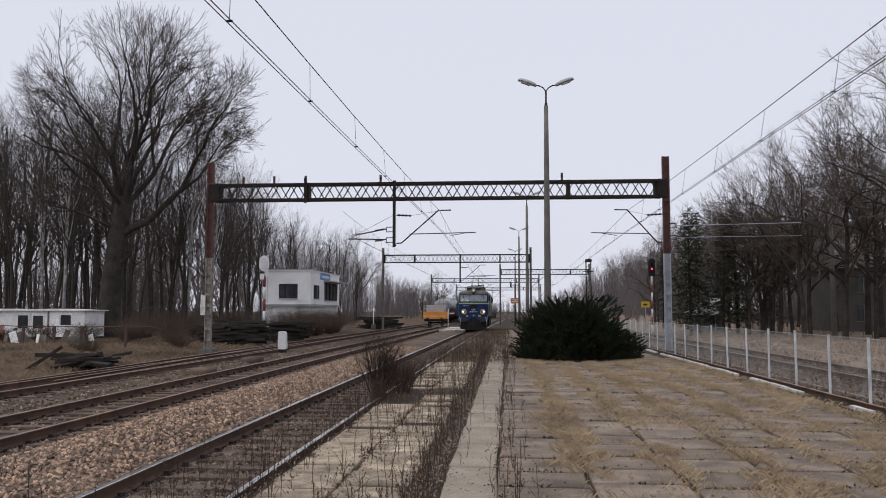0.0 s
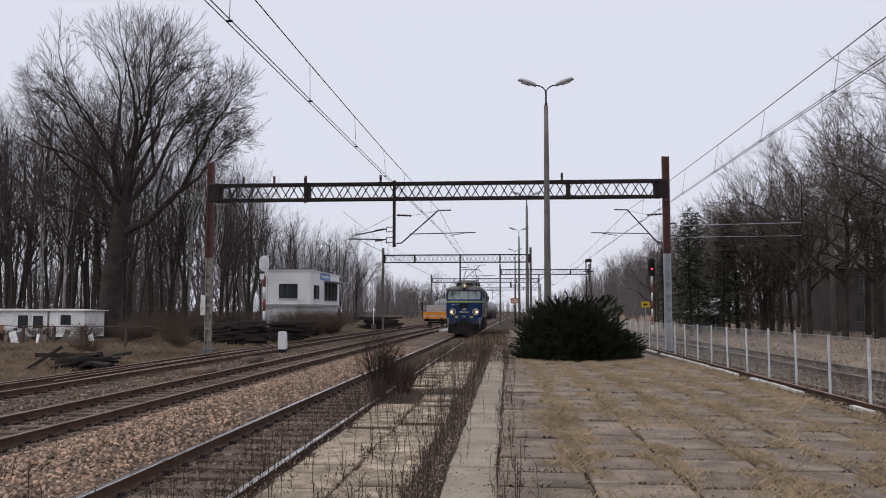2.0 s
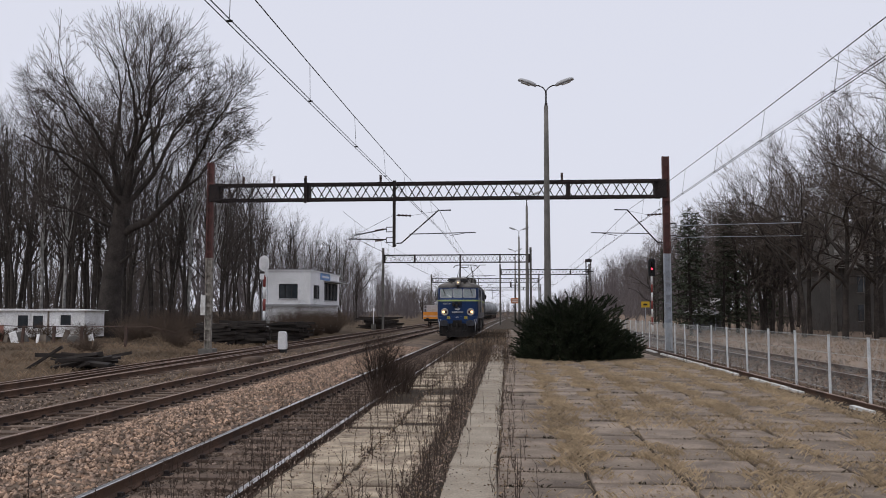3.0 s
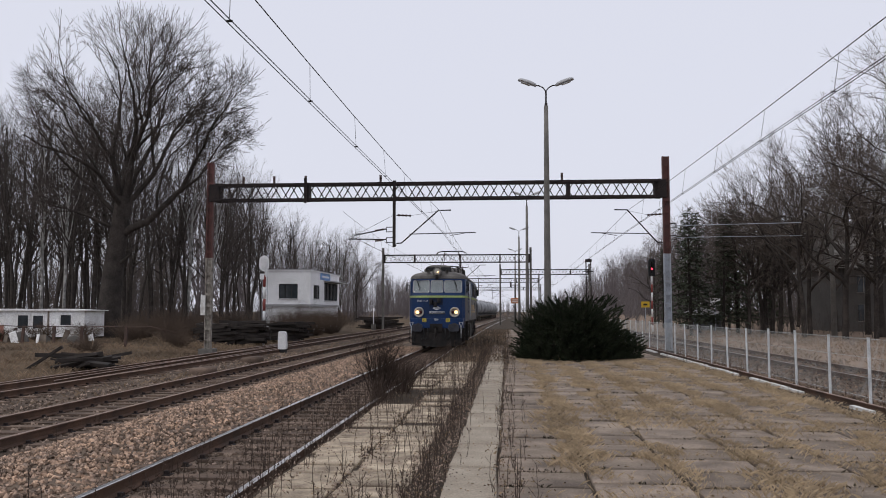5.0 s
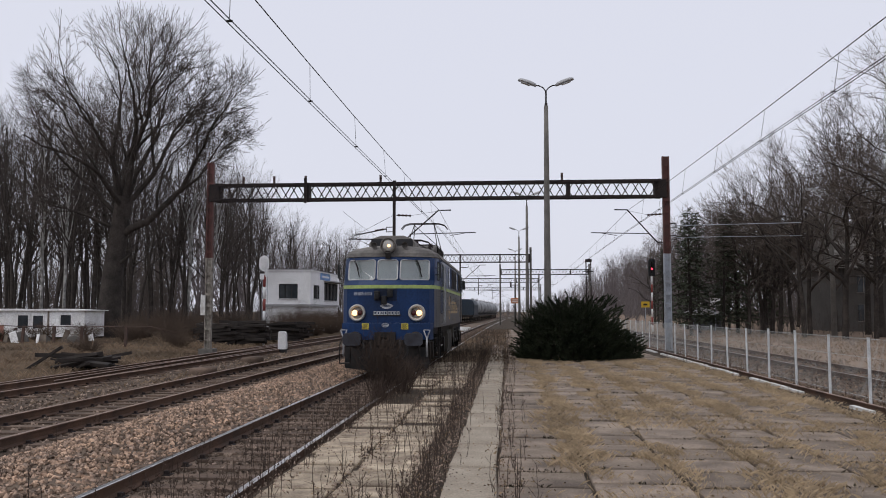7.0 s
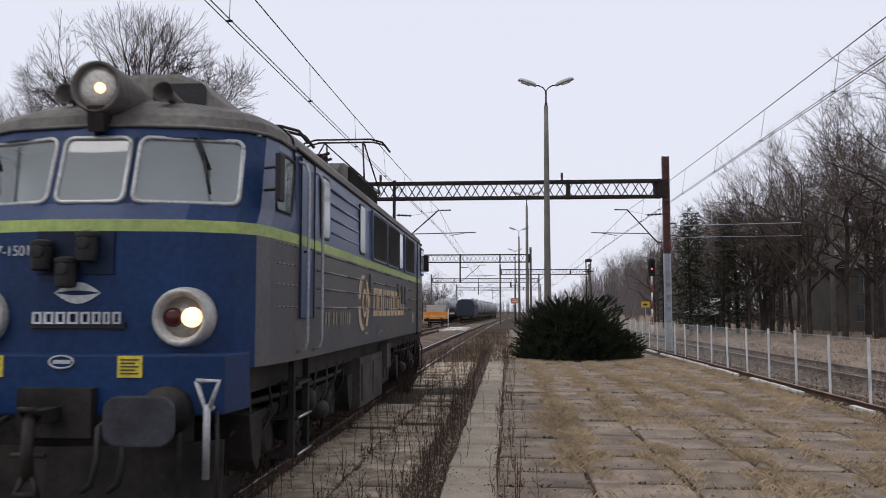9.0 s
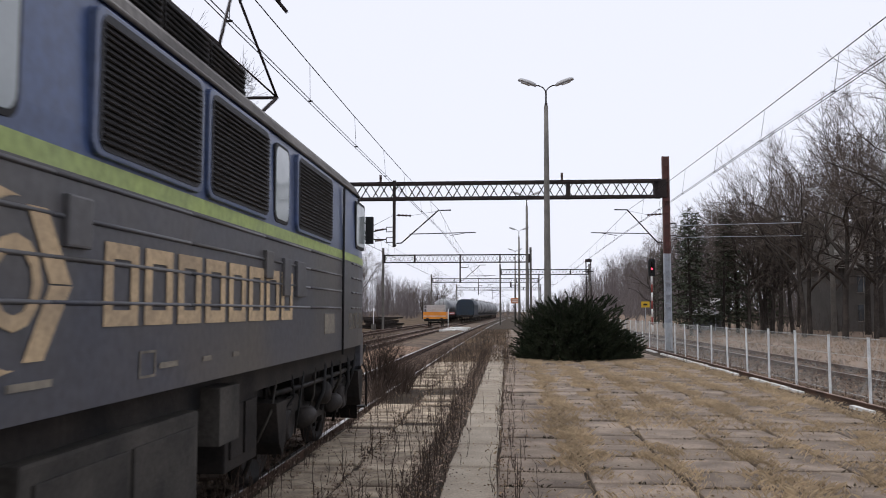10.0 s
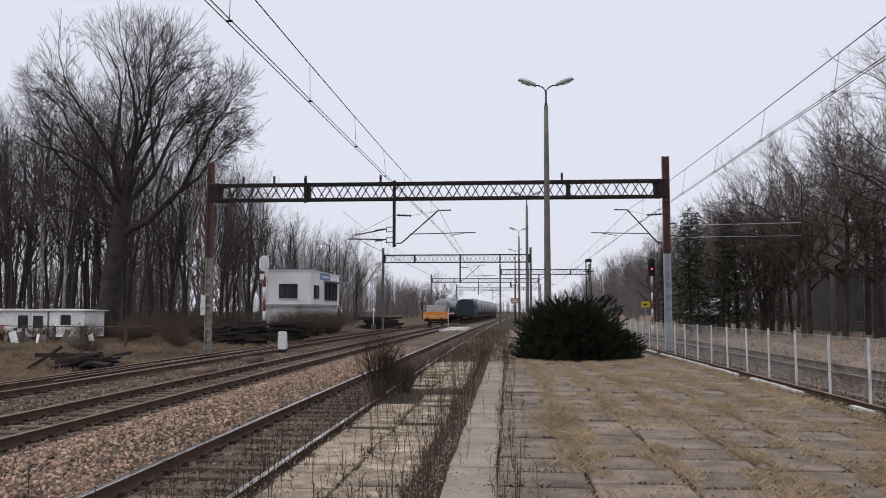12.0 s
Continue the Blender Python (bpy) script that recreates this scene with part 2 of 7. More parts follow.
    def round_rect(self, axis, a, b, u0, u1, w0, w1, rad, mi=0):
        """A plate with rounded corners, pushed along an axis."""
        pts = []
        for cu, cw, a0 in ((u1 - rad, w1 - rad, 0), (u0 + rad, w1 - rad, 90), (u0 + rad, w0 + rad, 180), (u1 - rad, w0 + rad, 270)):
            for k in range(5):
                ang = radians(a0 + 22.5 * k)
                pts.append((cu + rad * math.cos(ang), cw + rad * math.sin(ang)))
        return self.prism(pts, axis, a, b, mi)

    def mesh(self, name, mats, bevel=0.0, fix=True):
        me = bpy.data.meshes.new(name)
        me.from_pydata(self.v, [], self.f)
        for m in mats:
            me.materials.append(m)
        me.polygons.foreach_set("material_index", self.m)
        me.polygons.foreach_set("use_smooth", self.s)
        if fix and len(self.f) < 20000:
            bm = bmesh.new()
            bm.from_mesh(me)
            bmesh.ops.recalc_face_normals(bm, faces=bm.faces)
            if bevel:
                es = [e for e in bm.edges if len(e.link_faces) == 2 and e.calc_face_angle(0) > 0.6]
                bmesh.ops.bevel(bm, geom=es, offset=bevel, segments=2, profile=0.7, affect="EDGES", clamp_overlap=True)
            bm.to_mesh(me)
            bm.free()
        me.update()
        return me


def part(name, shape, mats, parent=None, label="", bevel=0.0, at=None, fix=True):
    """Links a shape as one mesh object, under a thing or a part, or on its own."""
    mats = mats if isinstance(mats, (list, tuple)) else [mats]
    ob = new(name, shape.mesh(name, mats, bevel, fix))
    if parent:
        ob.parent = parent
    if at:
        ob.matrix_basis = at
    return tagged(ob, label)


def again(ob, parent, at):
    """The same mesh as one more part."""
    o = new(ob.name.split(".")[0], ob.data)
    o.parent = parent
    o.matrix_basis = at
    if "label" in ob:
        o["label"] = ob["label"]
    return o


def thing(name, at, label, category, group="", kind=""):
    ob = new(name)
    ob.empty_display_size = 0.2
    ob.matrix_basis = at
    return tagged(ob, label, category, group, kind)


BEND = 7e-5


def along(x, y):
    """The plan: all the tracks bend gently to the right with distance."""
    return x + BEND * y * abs(y)


rnd = random.Random(7)
# ---- ground, ballast, tracks ----
def ground_height(x, y):
    z = -0.34
    if x < -14:
        z += min(1.0, (-14 - x) / 6) * 0.55
    if x > 12.3:
        z += min(1.0, (x - 12.3) / 2.5) * 0.42
    return z + 0.05 * noise.noise((x * 0.35, y * 0.35, 0)) + 0.12 * noise.noise((x * 0.06, y * 0.06, 4))


def build_ground():
    xs = [-1500, -700, -300, -150, -90] + list(np.arange(-60, -14, 2.0)) + list(np.arange(-14, 22, 1.0)) + list(np.arange(22, 60, 2.5)) + [90, 150, 300, 700, 1500]
    ys = [-400, -100, -40] + list(np.arange(-20, 60, 1.0)) + list(np.arange(60, 140, 3.0)) + [150, 180, 240, 320, 500, 900, 1800, 3000]
    s = Shape()
    nx = len(xs)
    vs = [(x, y, ground_height(x, y)) for y in ys for x in xs]
    fs = [(j * nx + i, j * nx + i + 1, (j + 1) * nx + i + 1, (j + 1) * nx + i) for j in range(len(ys) - 1) for i in range(nx - 1)]
    mid = [(xs[f[0] % nx] + xs[f[1] % nx]) / 2 for f in fs]
    s.add(vs, fs, 0, True)
    s.m = [1 if 12.0 < x < 60 else 0 for x in mid]
    tagged(part("ground", s, [SOIL, VERGE], fix=False), "bare brown earth and flattened dry grass", "ground", kind="structure")


TRACKS = {"main": -3.52, "middle": -8.1, "side": -12.35, "far": 10.7}
RAIL_PROFILE = [(-0.075, -0.16), (0.075, -0.16), (0.075, -0.148), (0.012, -0.125), (0.01, -0.042), (0.034, -0.033), (0.036, -0.008), (0.028, 0.0),
                (-0.028, 0.0), (-0.036, -0.008), (-0.034, -0.033), (-0.01, -0.042), (-0.012, -0.125), (-0.075, -0.148)]


def rail_shape(x, y0, y1, z=0.0, step=4.0, bend=True):
    """A rail along the line, its running face a material of its own."""
    s = Shape()
    n = len(RAIL_PROFILE)
    k = max(2, int((y1 - y0) / step) + 1)
    ys = [y0 + (y1 - y0) * i / (k - 1) for i in range(k)]
    vs = [((along(x, y) if bend else x) + u, y, w + z) for y in ys for u, w in RAIL_PROFILE]
    fs, mi = [], []
    for i in range(k - 1):
        for j in range(n):
            fs.append((i * n + j, i * n + (j + 1) % n, i * n + n + (j + 1) % n, i * n + n + j))
            mi.append(1 if j in (6, 7, 8) else 0)
    fs += [tuple(range(n)), tuple((k - 1) * n + j for j in range(n))]
    s.add(vs, fs)
    s.m = mi + [0, 0]
    return s


def bed_shape(x, half, y0, y1, top=-0.195, low=-0.5, seed=0.0, step=0.5):
    s = Shape()
    us = [-half - 0.7, -half, -half * 0.75, -0.5, 0, 0.5, half * 0.75, half, half + 0.7]
    ys = list(np.arange(y0, min(y1, 60), step)) + list(np.arange(max(60, y0), y1 + 0.1, 6.0))
    vs = []
    for y in ys:
        for i, u in enumerate(us):
            z = low if i in (0, 8) else top
            vs.append((along(x, y) + u, y, z + 0.035 * noise.noise((u * 3 + seed, y * 1.7, seed))))
    n = len(us)
    fs = [(j * n + i, j * n + i + 1, (j + 1) * n + i + 1, (j + 1) * n + i) for j in range(len(ys) - 1) for i in range(n - 1)]
    return s.add(vs, fs, 0, True)


def sleeper_mesh():
    s = Shape()
    s.box(-1.27, 1.27, -0.12, 0.12, -0.28, -0.155)
    me = s.mesh("sleeper", [TIMBER, DARKSTEEL], 0.012)
    t = Shape()
    t.v, t.f = [tuple(v.co) for v in me.vertices], [tuple(p.vertices) for p in me.polygons]
    t.m, t.s = [0] * len(t.f), [False] * len(t.f)
    for x in (-0.75, 0.75):
        t.box(x - 0.17, x + 0.17, -0.07, 0.07, -0.158, -0.146, 1)
        for q in (-0.11, 0.11):
            t.box(x + q - 0.03, x + q + 0.03, -0.025, 0.025, -0.15, -0.105, 1)
    return t.mesh("sleeper", [TIMBER, DARKSTEEL])


SLEEPER = sleeper_mesh()


def build_track(key, y0, y1, near, label, top, stone_mats, spacing=0.62):
    x = TRACKS[key]
    t = thing("track", pose(0, 0, 0), label, "railway track", "railway tracks", "structure")
    part("ballast_bed", bed_shape(x, 1.9, y0, y1, seed=x), stone_mats, t)
    for side in (-0.75, 0.75):
        part("rail", rail_shape(x + side, y0, y1), [RAILRUST, top], t)
    y, i, wob = near, 0, random.Random(int(x * 10))
    while i < 190:
        o = new("sleeper", SLEEPER)
        o.parent = t
        o.matrix_basis = pose(along(x, y), y, wob.uniform(-0.012, 0.004), 0, 0, wob.uniform(-0.8, 0.8))
        y += spacing + wob.uniform(-0.02, 0.02)
        i += 1


build_ground()
build_track("main", -30, 420, 6.5, "main line track with bright rail heads and timber sleepers in brown ballast", RAILTOP, OLDBED)
build_track("middle", -30, 420, 12.5, "rusty railway track on timber sleepers in dark old ballast", RAILDULL, OLDBED)
build_track("side", -30, 420, 17.0, "rusty side track on dark timber sleepers", RAILDULL, OLDBED)
build_track("far", -30, 420, 20.0, "railway track with dull rails behind the white fence", RAILDULL, BALLAST)


def build_middle_bed():
    s = Shape()
    ys = list(np.arange(-5, 70, 0.5)) + list(np.arange(70, 300, 8))
    us = [-6.95, -6.5, -6.0, -5.5, -5.0, -4.7]
    vs = [(along(u, y), y, -0.19 + 0.12 * math.sin((u + 6.95) / 2.25 * 3.14) + 0.05 * noise.noise((u * 2, y * 1.3, 9))) for y in ys for u in us]
    n = len(us)
    fs = [(j * n + i, j * n + i + 1, (j + 1) * n + i + 1, (j + 1) * n + i) for j in range(len(ys) - 1) for i in range(n - 1)]
    s.add(vs, fs, 0, True)
    tagged(part("ballast_shoulder", s, BALLAST), "heaped warm brown ballast between two tracks", "ballast", kind="structure")


build_middle_bed()


def build_platform():
    base = Shape()
    base.box(-2.62, 7.05, -30, 400, -0.6, -0.045)
    pf = tagged(part("pavement", base, JOINTSOIL), "paved island between the tracks, weeds in its joints", "pavement", kind="structure")
    return pf


PLATFORM = build_platform()


def build_turnout():
    """Blades and a guard rail of a turnout in the side track."""
    t = thing("turnout", pose(0, 0, 0), "switch blades of a turnout in the rusty side track", "turnout", kind="structure")
    for x, y, turn, ln in ((-12.95, 14.0, -1.6, 36.0), (-11.75, 12.0, -1.3, 30.0), (-12.1, 22.0, 1.2, 24.0)):
        part("rail", rail_shape(0, 0, ln, -0.005, bend=False), [RAILRUST, RAILDULL], t, at=pose(x, y, 0, 0, 0, turn))


build_turnout()


# ---- overhead line: gantries, wires ----
def lattice(s, x0, x1, z0, z1, depth, pitch, r):
    """A lattice beam: four chords with zigzag lacing."""
    n = max(2, round((x1 - x0) / pitch))
    for yy in (-depth / 2, depth / 2):
        for z in (z0, z1):
            s.box(x0, x1, yy - r, yy + r, z - r, z + r)
        for i in range(n):
            h = 0 if yy < 0 else 0.5
            a, b, c = (min(x1, x0 + (x1 - x0) * (i + q + h) / n) for q in (0, 0.5, 1))
            s.tube((a, yy, z0), (b, yy, z1), r * 0.55, n=4)
            s.tube((b, yy, z1), (c, yy, z0), r * 0.55, n=4)
    for i in range(0, n + 1, 2):
        a = x0 + (x1 - x0) * i / n
        for z in (z0, z1):
            s.box(a - r * 0.7, a + r * 0.7, -depth / 2, depth / 2, z - r * 0.7, z + r * 0.7)
    for a in (x0, x0 + (x1 - x0) * 0.21, x0 + (x1 - x0) * 0.8, x1):
        s.box(a - r * 1.6, a + r * 1.6, -depth / 2 - 0.012, depth / 2 + 0.012, z0 - r * 1.3, z1 + r * 1.3)


def insulator(x, y, z, dx, dz, parent, length=0.45):
    s = Shape()
    d = Vector((dx, 0, dz)).normalized()
    p = Vector((x, y, z))
    pts = [p + d * (length * i / 8) for i in range(9)]
    for i in range(8):
        s.path([pts[i], pts[i + 1]], 0.055 if i % 2 else 0.03, 7)
    part("insulator", s, PORCELAIN, parent, "brown ribbed insulator")


def registration(g, x, z, way, reach, tipx, arm_r=0.03):
    """A cantilever: sloping strut, top stub and a level registration arm."""
    s = Shape()
    s.path([(x, 0, z), (x + 0.25 * way, 0, z + 0.02), (x + reach * way, 0, z + 1.56), (x + (reach + 0.6) * way, 0, z + 1.57)], arm_r, 6)
    part("cantilever_strut", s, DARKSTEEL, g)
    s = Shape()
    s.tube((x + 0.62 * way, 0, z + 0.44), (tipx, 0, z + 0.5), 0.022, n=6)
    s.tube((tipx - 0.45 * way, 0, z + 0.48), (tipx - 1.2 * way, 0, z + 0.36), 0.014, n=5)
    part("registration_arm", s, DARKSTEEL, g)
    insulator(x, 0, z + 1.35, way * 1.0, -0.05, g, 0.7)
    s = Shape()
    s.tube((x + 0.7 * way, 0, z + 1.32), (x + (reach + 0.1) * way, 0, z + 1.55), 0.008, n=4)
    part("tie_wire", s, WIRE, g)


def h_post(s, x, z0, z1, w=0.13, split=None):
    """A post of two channels with battens."""
    for q in (-1, 1):
        s.box(x + q * w - 0.03, x + q * w + 0.03, -0.11, 0.11, z0, z1)
    s.box(x - w + 0.03, x + w - 0.03, -0.02, 0.02, z0, z1)
    k = int((z1 - z0) / 0.55)
    for i in range(k):
        z = z0 + 0.3 + i * 0.55
        s.box(x - w, x + w, -0.125, -0.112, z - 0.06, z + 0.06)


def build_gantry():
    Y = 39.88
    g = thing("catenary_gantry", pose(0, Y, 0), "dark lattice portal over the tracks on two rust-red posts", "catenary gantry")
    b = Shape()
    lattice(b, -13.9, 7.1, 7.17, 7.9, 0.5, 0.87, 0.055)
    part("lattice_beam", b, DARKSTEEL, g)
    for x, low in ((7.42, 4.5), (-14.3, 4.4)):
        s = Shape()
        h_post(s, x, low, 9.05)
        part("post", s, REDSTEEL, g, "rust-red upper post")
        s = Shape()
        h_post(s, x, -0.4, low)
        part("post_foot", s, GREYSTEEL if x > 0 else mat("flaking_paint", (0.30, 0.28, 0.24), 0.8, other=(0.12, 0.10, 0.085), size=5), g, "grey painted lower post")
        s = Shape()
        s.box(x - 0.35, x + 0.35, -0.35, 0.35, -0.6, 0.05)
        part("footing", s, POLECONC, g, bevel=0.03)
        s = Shape()
        q = -1 if x > 0 else 1
        s.box(min(x, x + q * 0.55), max(x, x + q * 0.55), -0.2, 0.2, 7.12, 7.95)
        part("beam_bracket", s, DARKSTEEL, g, bevel=0.01)
    s = Shape()
    s.box(-5.36, -5.22, -0.32, -0.26, 4.86, 8.02)
    s.box(-5.36, -5.22, -0.26, 0.0, 4.9, 5.0)
    s.box(-5.35, -5.23, -0.26, 0.02, 7.2, 7.3)
    part("drop_post", s, DARKSTEEL, g)
    s = Shape()
    s.box(-9.63, -9.5, -0.34, -0.27, 6.98, 8.2)
    part("drop_post", s, DARKSTEEL, g)
    for x in (-12.6, -11.1, -9.57, -5.95, 2.6):
        s = Shape()
        s.box(x - 0.05, x + 0.05, -0.3, -0.2, 7.95, 8.12)
        s.tube((x, -0.25, 8.1), (x, -0.25, 8.3), 0.06, n=8)
        part("insulator", s, PORCELAIN, g)
    # arms over the main line and over the middle line
    registration(g, -5.22, 5.05, 1, 2.0, -1.45)
    registration(g, 7.25, 5.0, -1, 1.62, 3.95)
    for z, x1 in ((5.72, -7.2), (5.22, -7.5)):
        s = Shape()
        s.tube((-5.36, -0.28, z + 0.08), (-5.66, -0.28, z + 0.08), 0.02, n=5)
        s.tube((-5.36, -0.28, z - 0.14), (-5.66, -0.28, z - 0.14), 0.02, n=5)
        s.tube((-5.66, -0.28, z + 0.1), (-5.66, -0.28, z - 0.16), 0.02, n=5)
        s.tube((-5.66, -0.28, z), (x1, -0.28, z - (0.3 if z > 5.5 else -0.03)), 0.028, n=6)
        part("cantilever_strut", s, DARKSTEEL, g)
        insulator(-5.75, -0.28, z - 0.01, -1, -0.15, g)
    s = Shape()
    s.tube((-5.36, -0.28, 6.35), (-7.0, -0.28, 5.5), 0.01, n=4)
    part("tie_wire", s, WIRE, g)
    for z in (5.8, 5.25):
        s = Shape()
        for q in (0.1, -0.1):
            s.tube((7.55, 0, z + q), (7.85, 0, z + q), 0.02, n=5)
        s.tube((7.85, 0, z + 0.12), (7.85, 0, z - 0.12), 0.02, n=5)
        part("bracket", s, DARKSTEEL, g)
    s = Shape()
    s.tube((7.85, 0, 5.8), (13.5, 0, 5.9), 0.016, n=5)
    s.tube((7.85, 0, 5.25), (13.5, 0, 5.3), 0.012, n=5)
    part("cantilever_strut", s, GREYSTEEL, g)
    s = Shape()
    s.box(-14.62, -14.4, -0.2, -0.14, 1.65, 2.6)
    for i in range(4):
        s.box(-14.58, -14.44, -0.21, -0.2, 1.72 + i * 0.22, 1.84 + i * 0.22)
    part("number_board", s, WHITEPAINT, g, "weathered number board with plain bars")


def far_gantry(y, x0, x1, z0, z1, drop):
    g = thing("catenary_gantry", pose(0, y, 0), "slender grey lattice portal across the far tracks", "catenary gantry", "far portals")
    b = Shape()
    lattice(b, x0, x1, z0, z1, 0.5, 0.9, 0.045)
    part("lattice_beam", b, DARKSTEEL, g)
    for x in (x0 - 0.15, x1 + 0.15):
        s = Shape()
        h_post(s, x, -0.4, z1 + 0.75, 0.08)
        part("post", s, POLECONC, g)
    s = Shape()
    s.box(drop - 0.07, drop + 0.07, -0.34, -0.27, 4.7, z1)
    part("drop_post", s, DARKSTEEL, g)
    registration(g, drop + 0.05, 5.0, 1, 2.0, drop + 3.6)


build_gantry()
far_gantry(87.0, -12.6, 2.3, 6.85, 7.62, -4.75)
far_gantry(118.0, -0.75, 11.2, 6.9, 7.6, 3.0)
far_gantry(150.0, -13.2, 5.5, 6.9, 7.6, -5.0)
far_gantry(205.0, -12.0, 8.0, 6.9, 7.6, -3.5)


def overhead_line(label, x, rows, follow=0.6, shift=0.0):
    """Messenger and contact wire with droppers, from support to support."""
    t = thing("overhead_line", pose(0, 0, 0), label, "overhead line", "overhead lines", "structure")
    for k in range(len(rows) - 1):
        (y0, o0), (y1, o1) = rows[k], rows[k + 1]
        n = 15
        con, mes = [], []
        for i in range(n + 1):
            f = i / n
            y = y0 + (y1 - y0) * f
            xx = along(x, y) + o0 + (o1 - o0) * f
            con.append(Vector((xx, y, 5.56)))
            mes.append(Vector((along(x, y) + shift + follow * (o0 + (o1 - o0) * f), y, 6.60 - 0.38 * (1 - (2 * f - 1) ** 2))))
        for off in (-0.035, 0.035):
            s = Shape()
            s.path([p + Vector((off, 0, 0)) for p in con], 0.0075, 5)
            part("contact_wire", s, WIRE, t)
        s = Shape()
        s.path(mes, 0.009, 5)
        part("messenger_wire", s, WIRE, t)
        for i in range(1, n):
            s = Shape()
            s.tube(con[i], mes[i], 0.005, n=4)
            s.box(con[i].x - 0.042, con[i].x + 0.042, con[i].y - 0.015, con[i].y + 0.015, con[i].z - 0.004, con[i].z + 0.02)
            part("dropper", s, WIRE, t)


overhead_line("overhead wires with droppers above the main line", -3.52, [(-23.2, -0.55), (39.88, 0.42), (87, -0.25), (150, 0.25), (205, -0.25), (400, 0)])
overhead_line("overhead wires with droppers above the pavement", 5.58, [(-23.2, 0.06), (39.88, -0.08), (118, 0.2), (205, -0.2), (400, 0)], 0.6, 0.1)
overhead_line("overhead wires above the middle track", -8.1, [(39.88, 0.3), (87, -0.3), (150, 0.3), (205, -0.3), (400, 0)])


# ---- lamps ----
def build_lamp(x, y, top):
    p = thing("street_lamp", pose(x, y, 0), "tall tapering concrete lamp post with two grey lamp heads", "street lamp", "platform lamps")
    s = Shape()
    s.path([(0, 0, -0.3), (0, 0, 3), (0, 0, 7), (0, 0, top)], 0.165, 12, r1=0.085)
    part("pole", s, POLECONC, p)
    s = Shape()
    s.path([(0, 0, top - 0.05), (0, 0, top + 0.1)], 0.06, 10)
    s.path([(0, 0, top + 0.1), (0, 0, top + 0.62)], 0.035, 8)
    part("spigot", s, DARKSTEEL, p)
    for sx in (1, -1):
        s = Shape()
        s.path([(0, 0, top + 0.5), (0.02 * sx, 0, top + 0.62), (0.12 * sx, 0, top + 0.75), (0.28 * sx, 0, top + 0.83), (0.45 * sx, 0, top + 0.85)], 0.025, 8)
        arm = part("lamp_arm", s, DARKSTEEL, p)
        s = Shape()
        tilt = pose(0.40 * sx, 0, top + 0.80) @ Matrix.Rotation(radians(-20 * sx), 4, "Y") if sx > 0 else pose(0.40 * sx, 0, top + 0.80) @ Matrix.Rotation(radians(20), 4, "Y")
        outline = [(0.0, 0.06, 0.05), (0.08, 0.11, 0.10), (0.3, 0.15, 0.125), (0.58, 0.15, 0.115), (0.72, 0.12, 0.08), (0.77, 0.04, 0.04)]
        vs, fs = [], []
        for u, w, h in outline:
            for a in range(10):
                ang = math.pi * 2 * a / 10
                zz = math.sin(ang)
                vs.append(tilt @ Vector((u * sx, w * math.cos(ang), (h if zz > 0 else 0.05) * zz + 0.03)))
        for i in range(len(outline) - 1):
            fs += [(i * 10 + a, i * 10 + (a + 1) % 10, i * 10 + 10 + (a + 1) % 10, i * 10 + 10 + a) for a in range(10)]
        fs += [tuple(range(10)), tuple(50 + a for a in range(10))]
        s.add(vs, fs, 0, True)
        head = part("lamp_head", s, LAMPGREY, p, "grey lamp head")
        s = Shape()
        vs = [tilt @ Vector((u * sx, w, z)) for z in (-0.045, -0.02) for u, w in ((0.25, -0.1), (0.62, -0.1), (0.62, 0.1), (0.25, 0.1))]
        s.add(vs, [(0, 1, 2, 3), (4, 5, 6, 7), (0, 1, 5, 4), (1, 2, 6, 5), (2, 3, 7, 6), (3, 0, 4, 7)])
        part("lens", s, LAMPGLASS, head)


for lx, ly, lt in ((1.62, 33.9, 10.1), (1.6, 66.5, 10.1), (1.42, 97, 10.3), (1.3, 130, 10.3)):
    build_lamp(lx, ly, lt)


# ---- fence beside the far track ----
def build_fence():
    f = thing("fence", pose(7.27, 0, 0), "white mesh fence with slim steel posts beside a rail", "fence")
    s = Shape()
    s.box(-0.024, 0.024, -0.024, 0.024, -0.3, 1.32)
    s.box(-0.027, 0.027, -0.027, 0.027, 1.32, 1.335)
    first = part("post", s, FENCEWHITE, f, bevel=0.004, at=pose(0, 8.9, 0))
    w = Shape()
    for i in range(1, 42):
        w.tube((0, 2.21 * i / 42, 0.06), (0, 2.21 * i / 42, 1.3), 0.0022, n=3)
    for z in (0.1, 0.5, 0.9, 1.28):
        w.box(-0.004, 0.004, 0.03, 2.18, z - 0.004, z + 0.004)
    mesh0 = part("mesh_panel", w, MESHGREY, f, at=pose(0, 8.9, 0), fix=False)
    for i in range(1, 29):
        y = 8.9 + 2.21 * i
        lean = rnd.uniform(-1.2, 1.2)
        again(first, f, pose(rnd.uniform(-0.02, 0.02), y, rnd.uniform(-0.03, 0.02), lean, lean * 0.5, 0))
        again(mesh0, f, pose(0, y, 0))


build_fence()


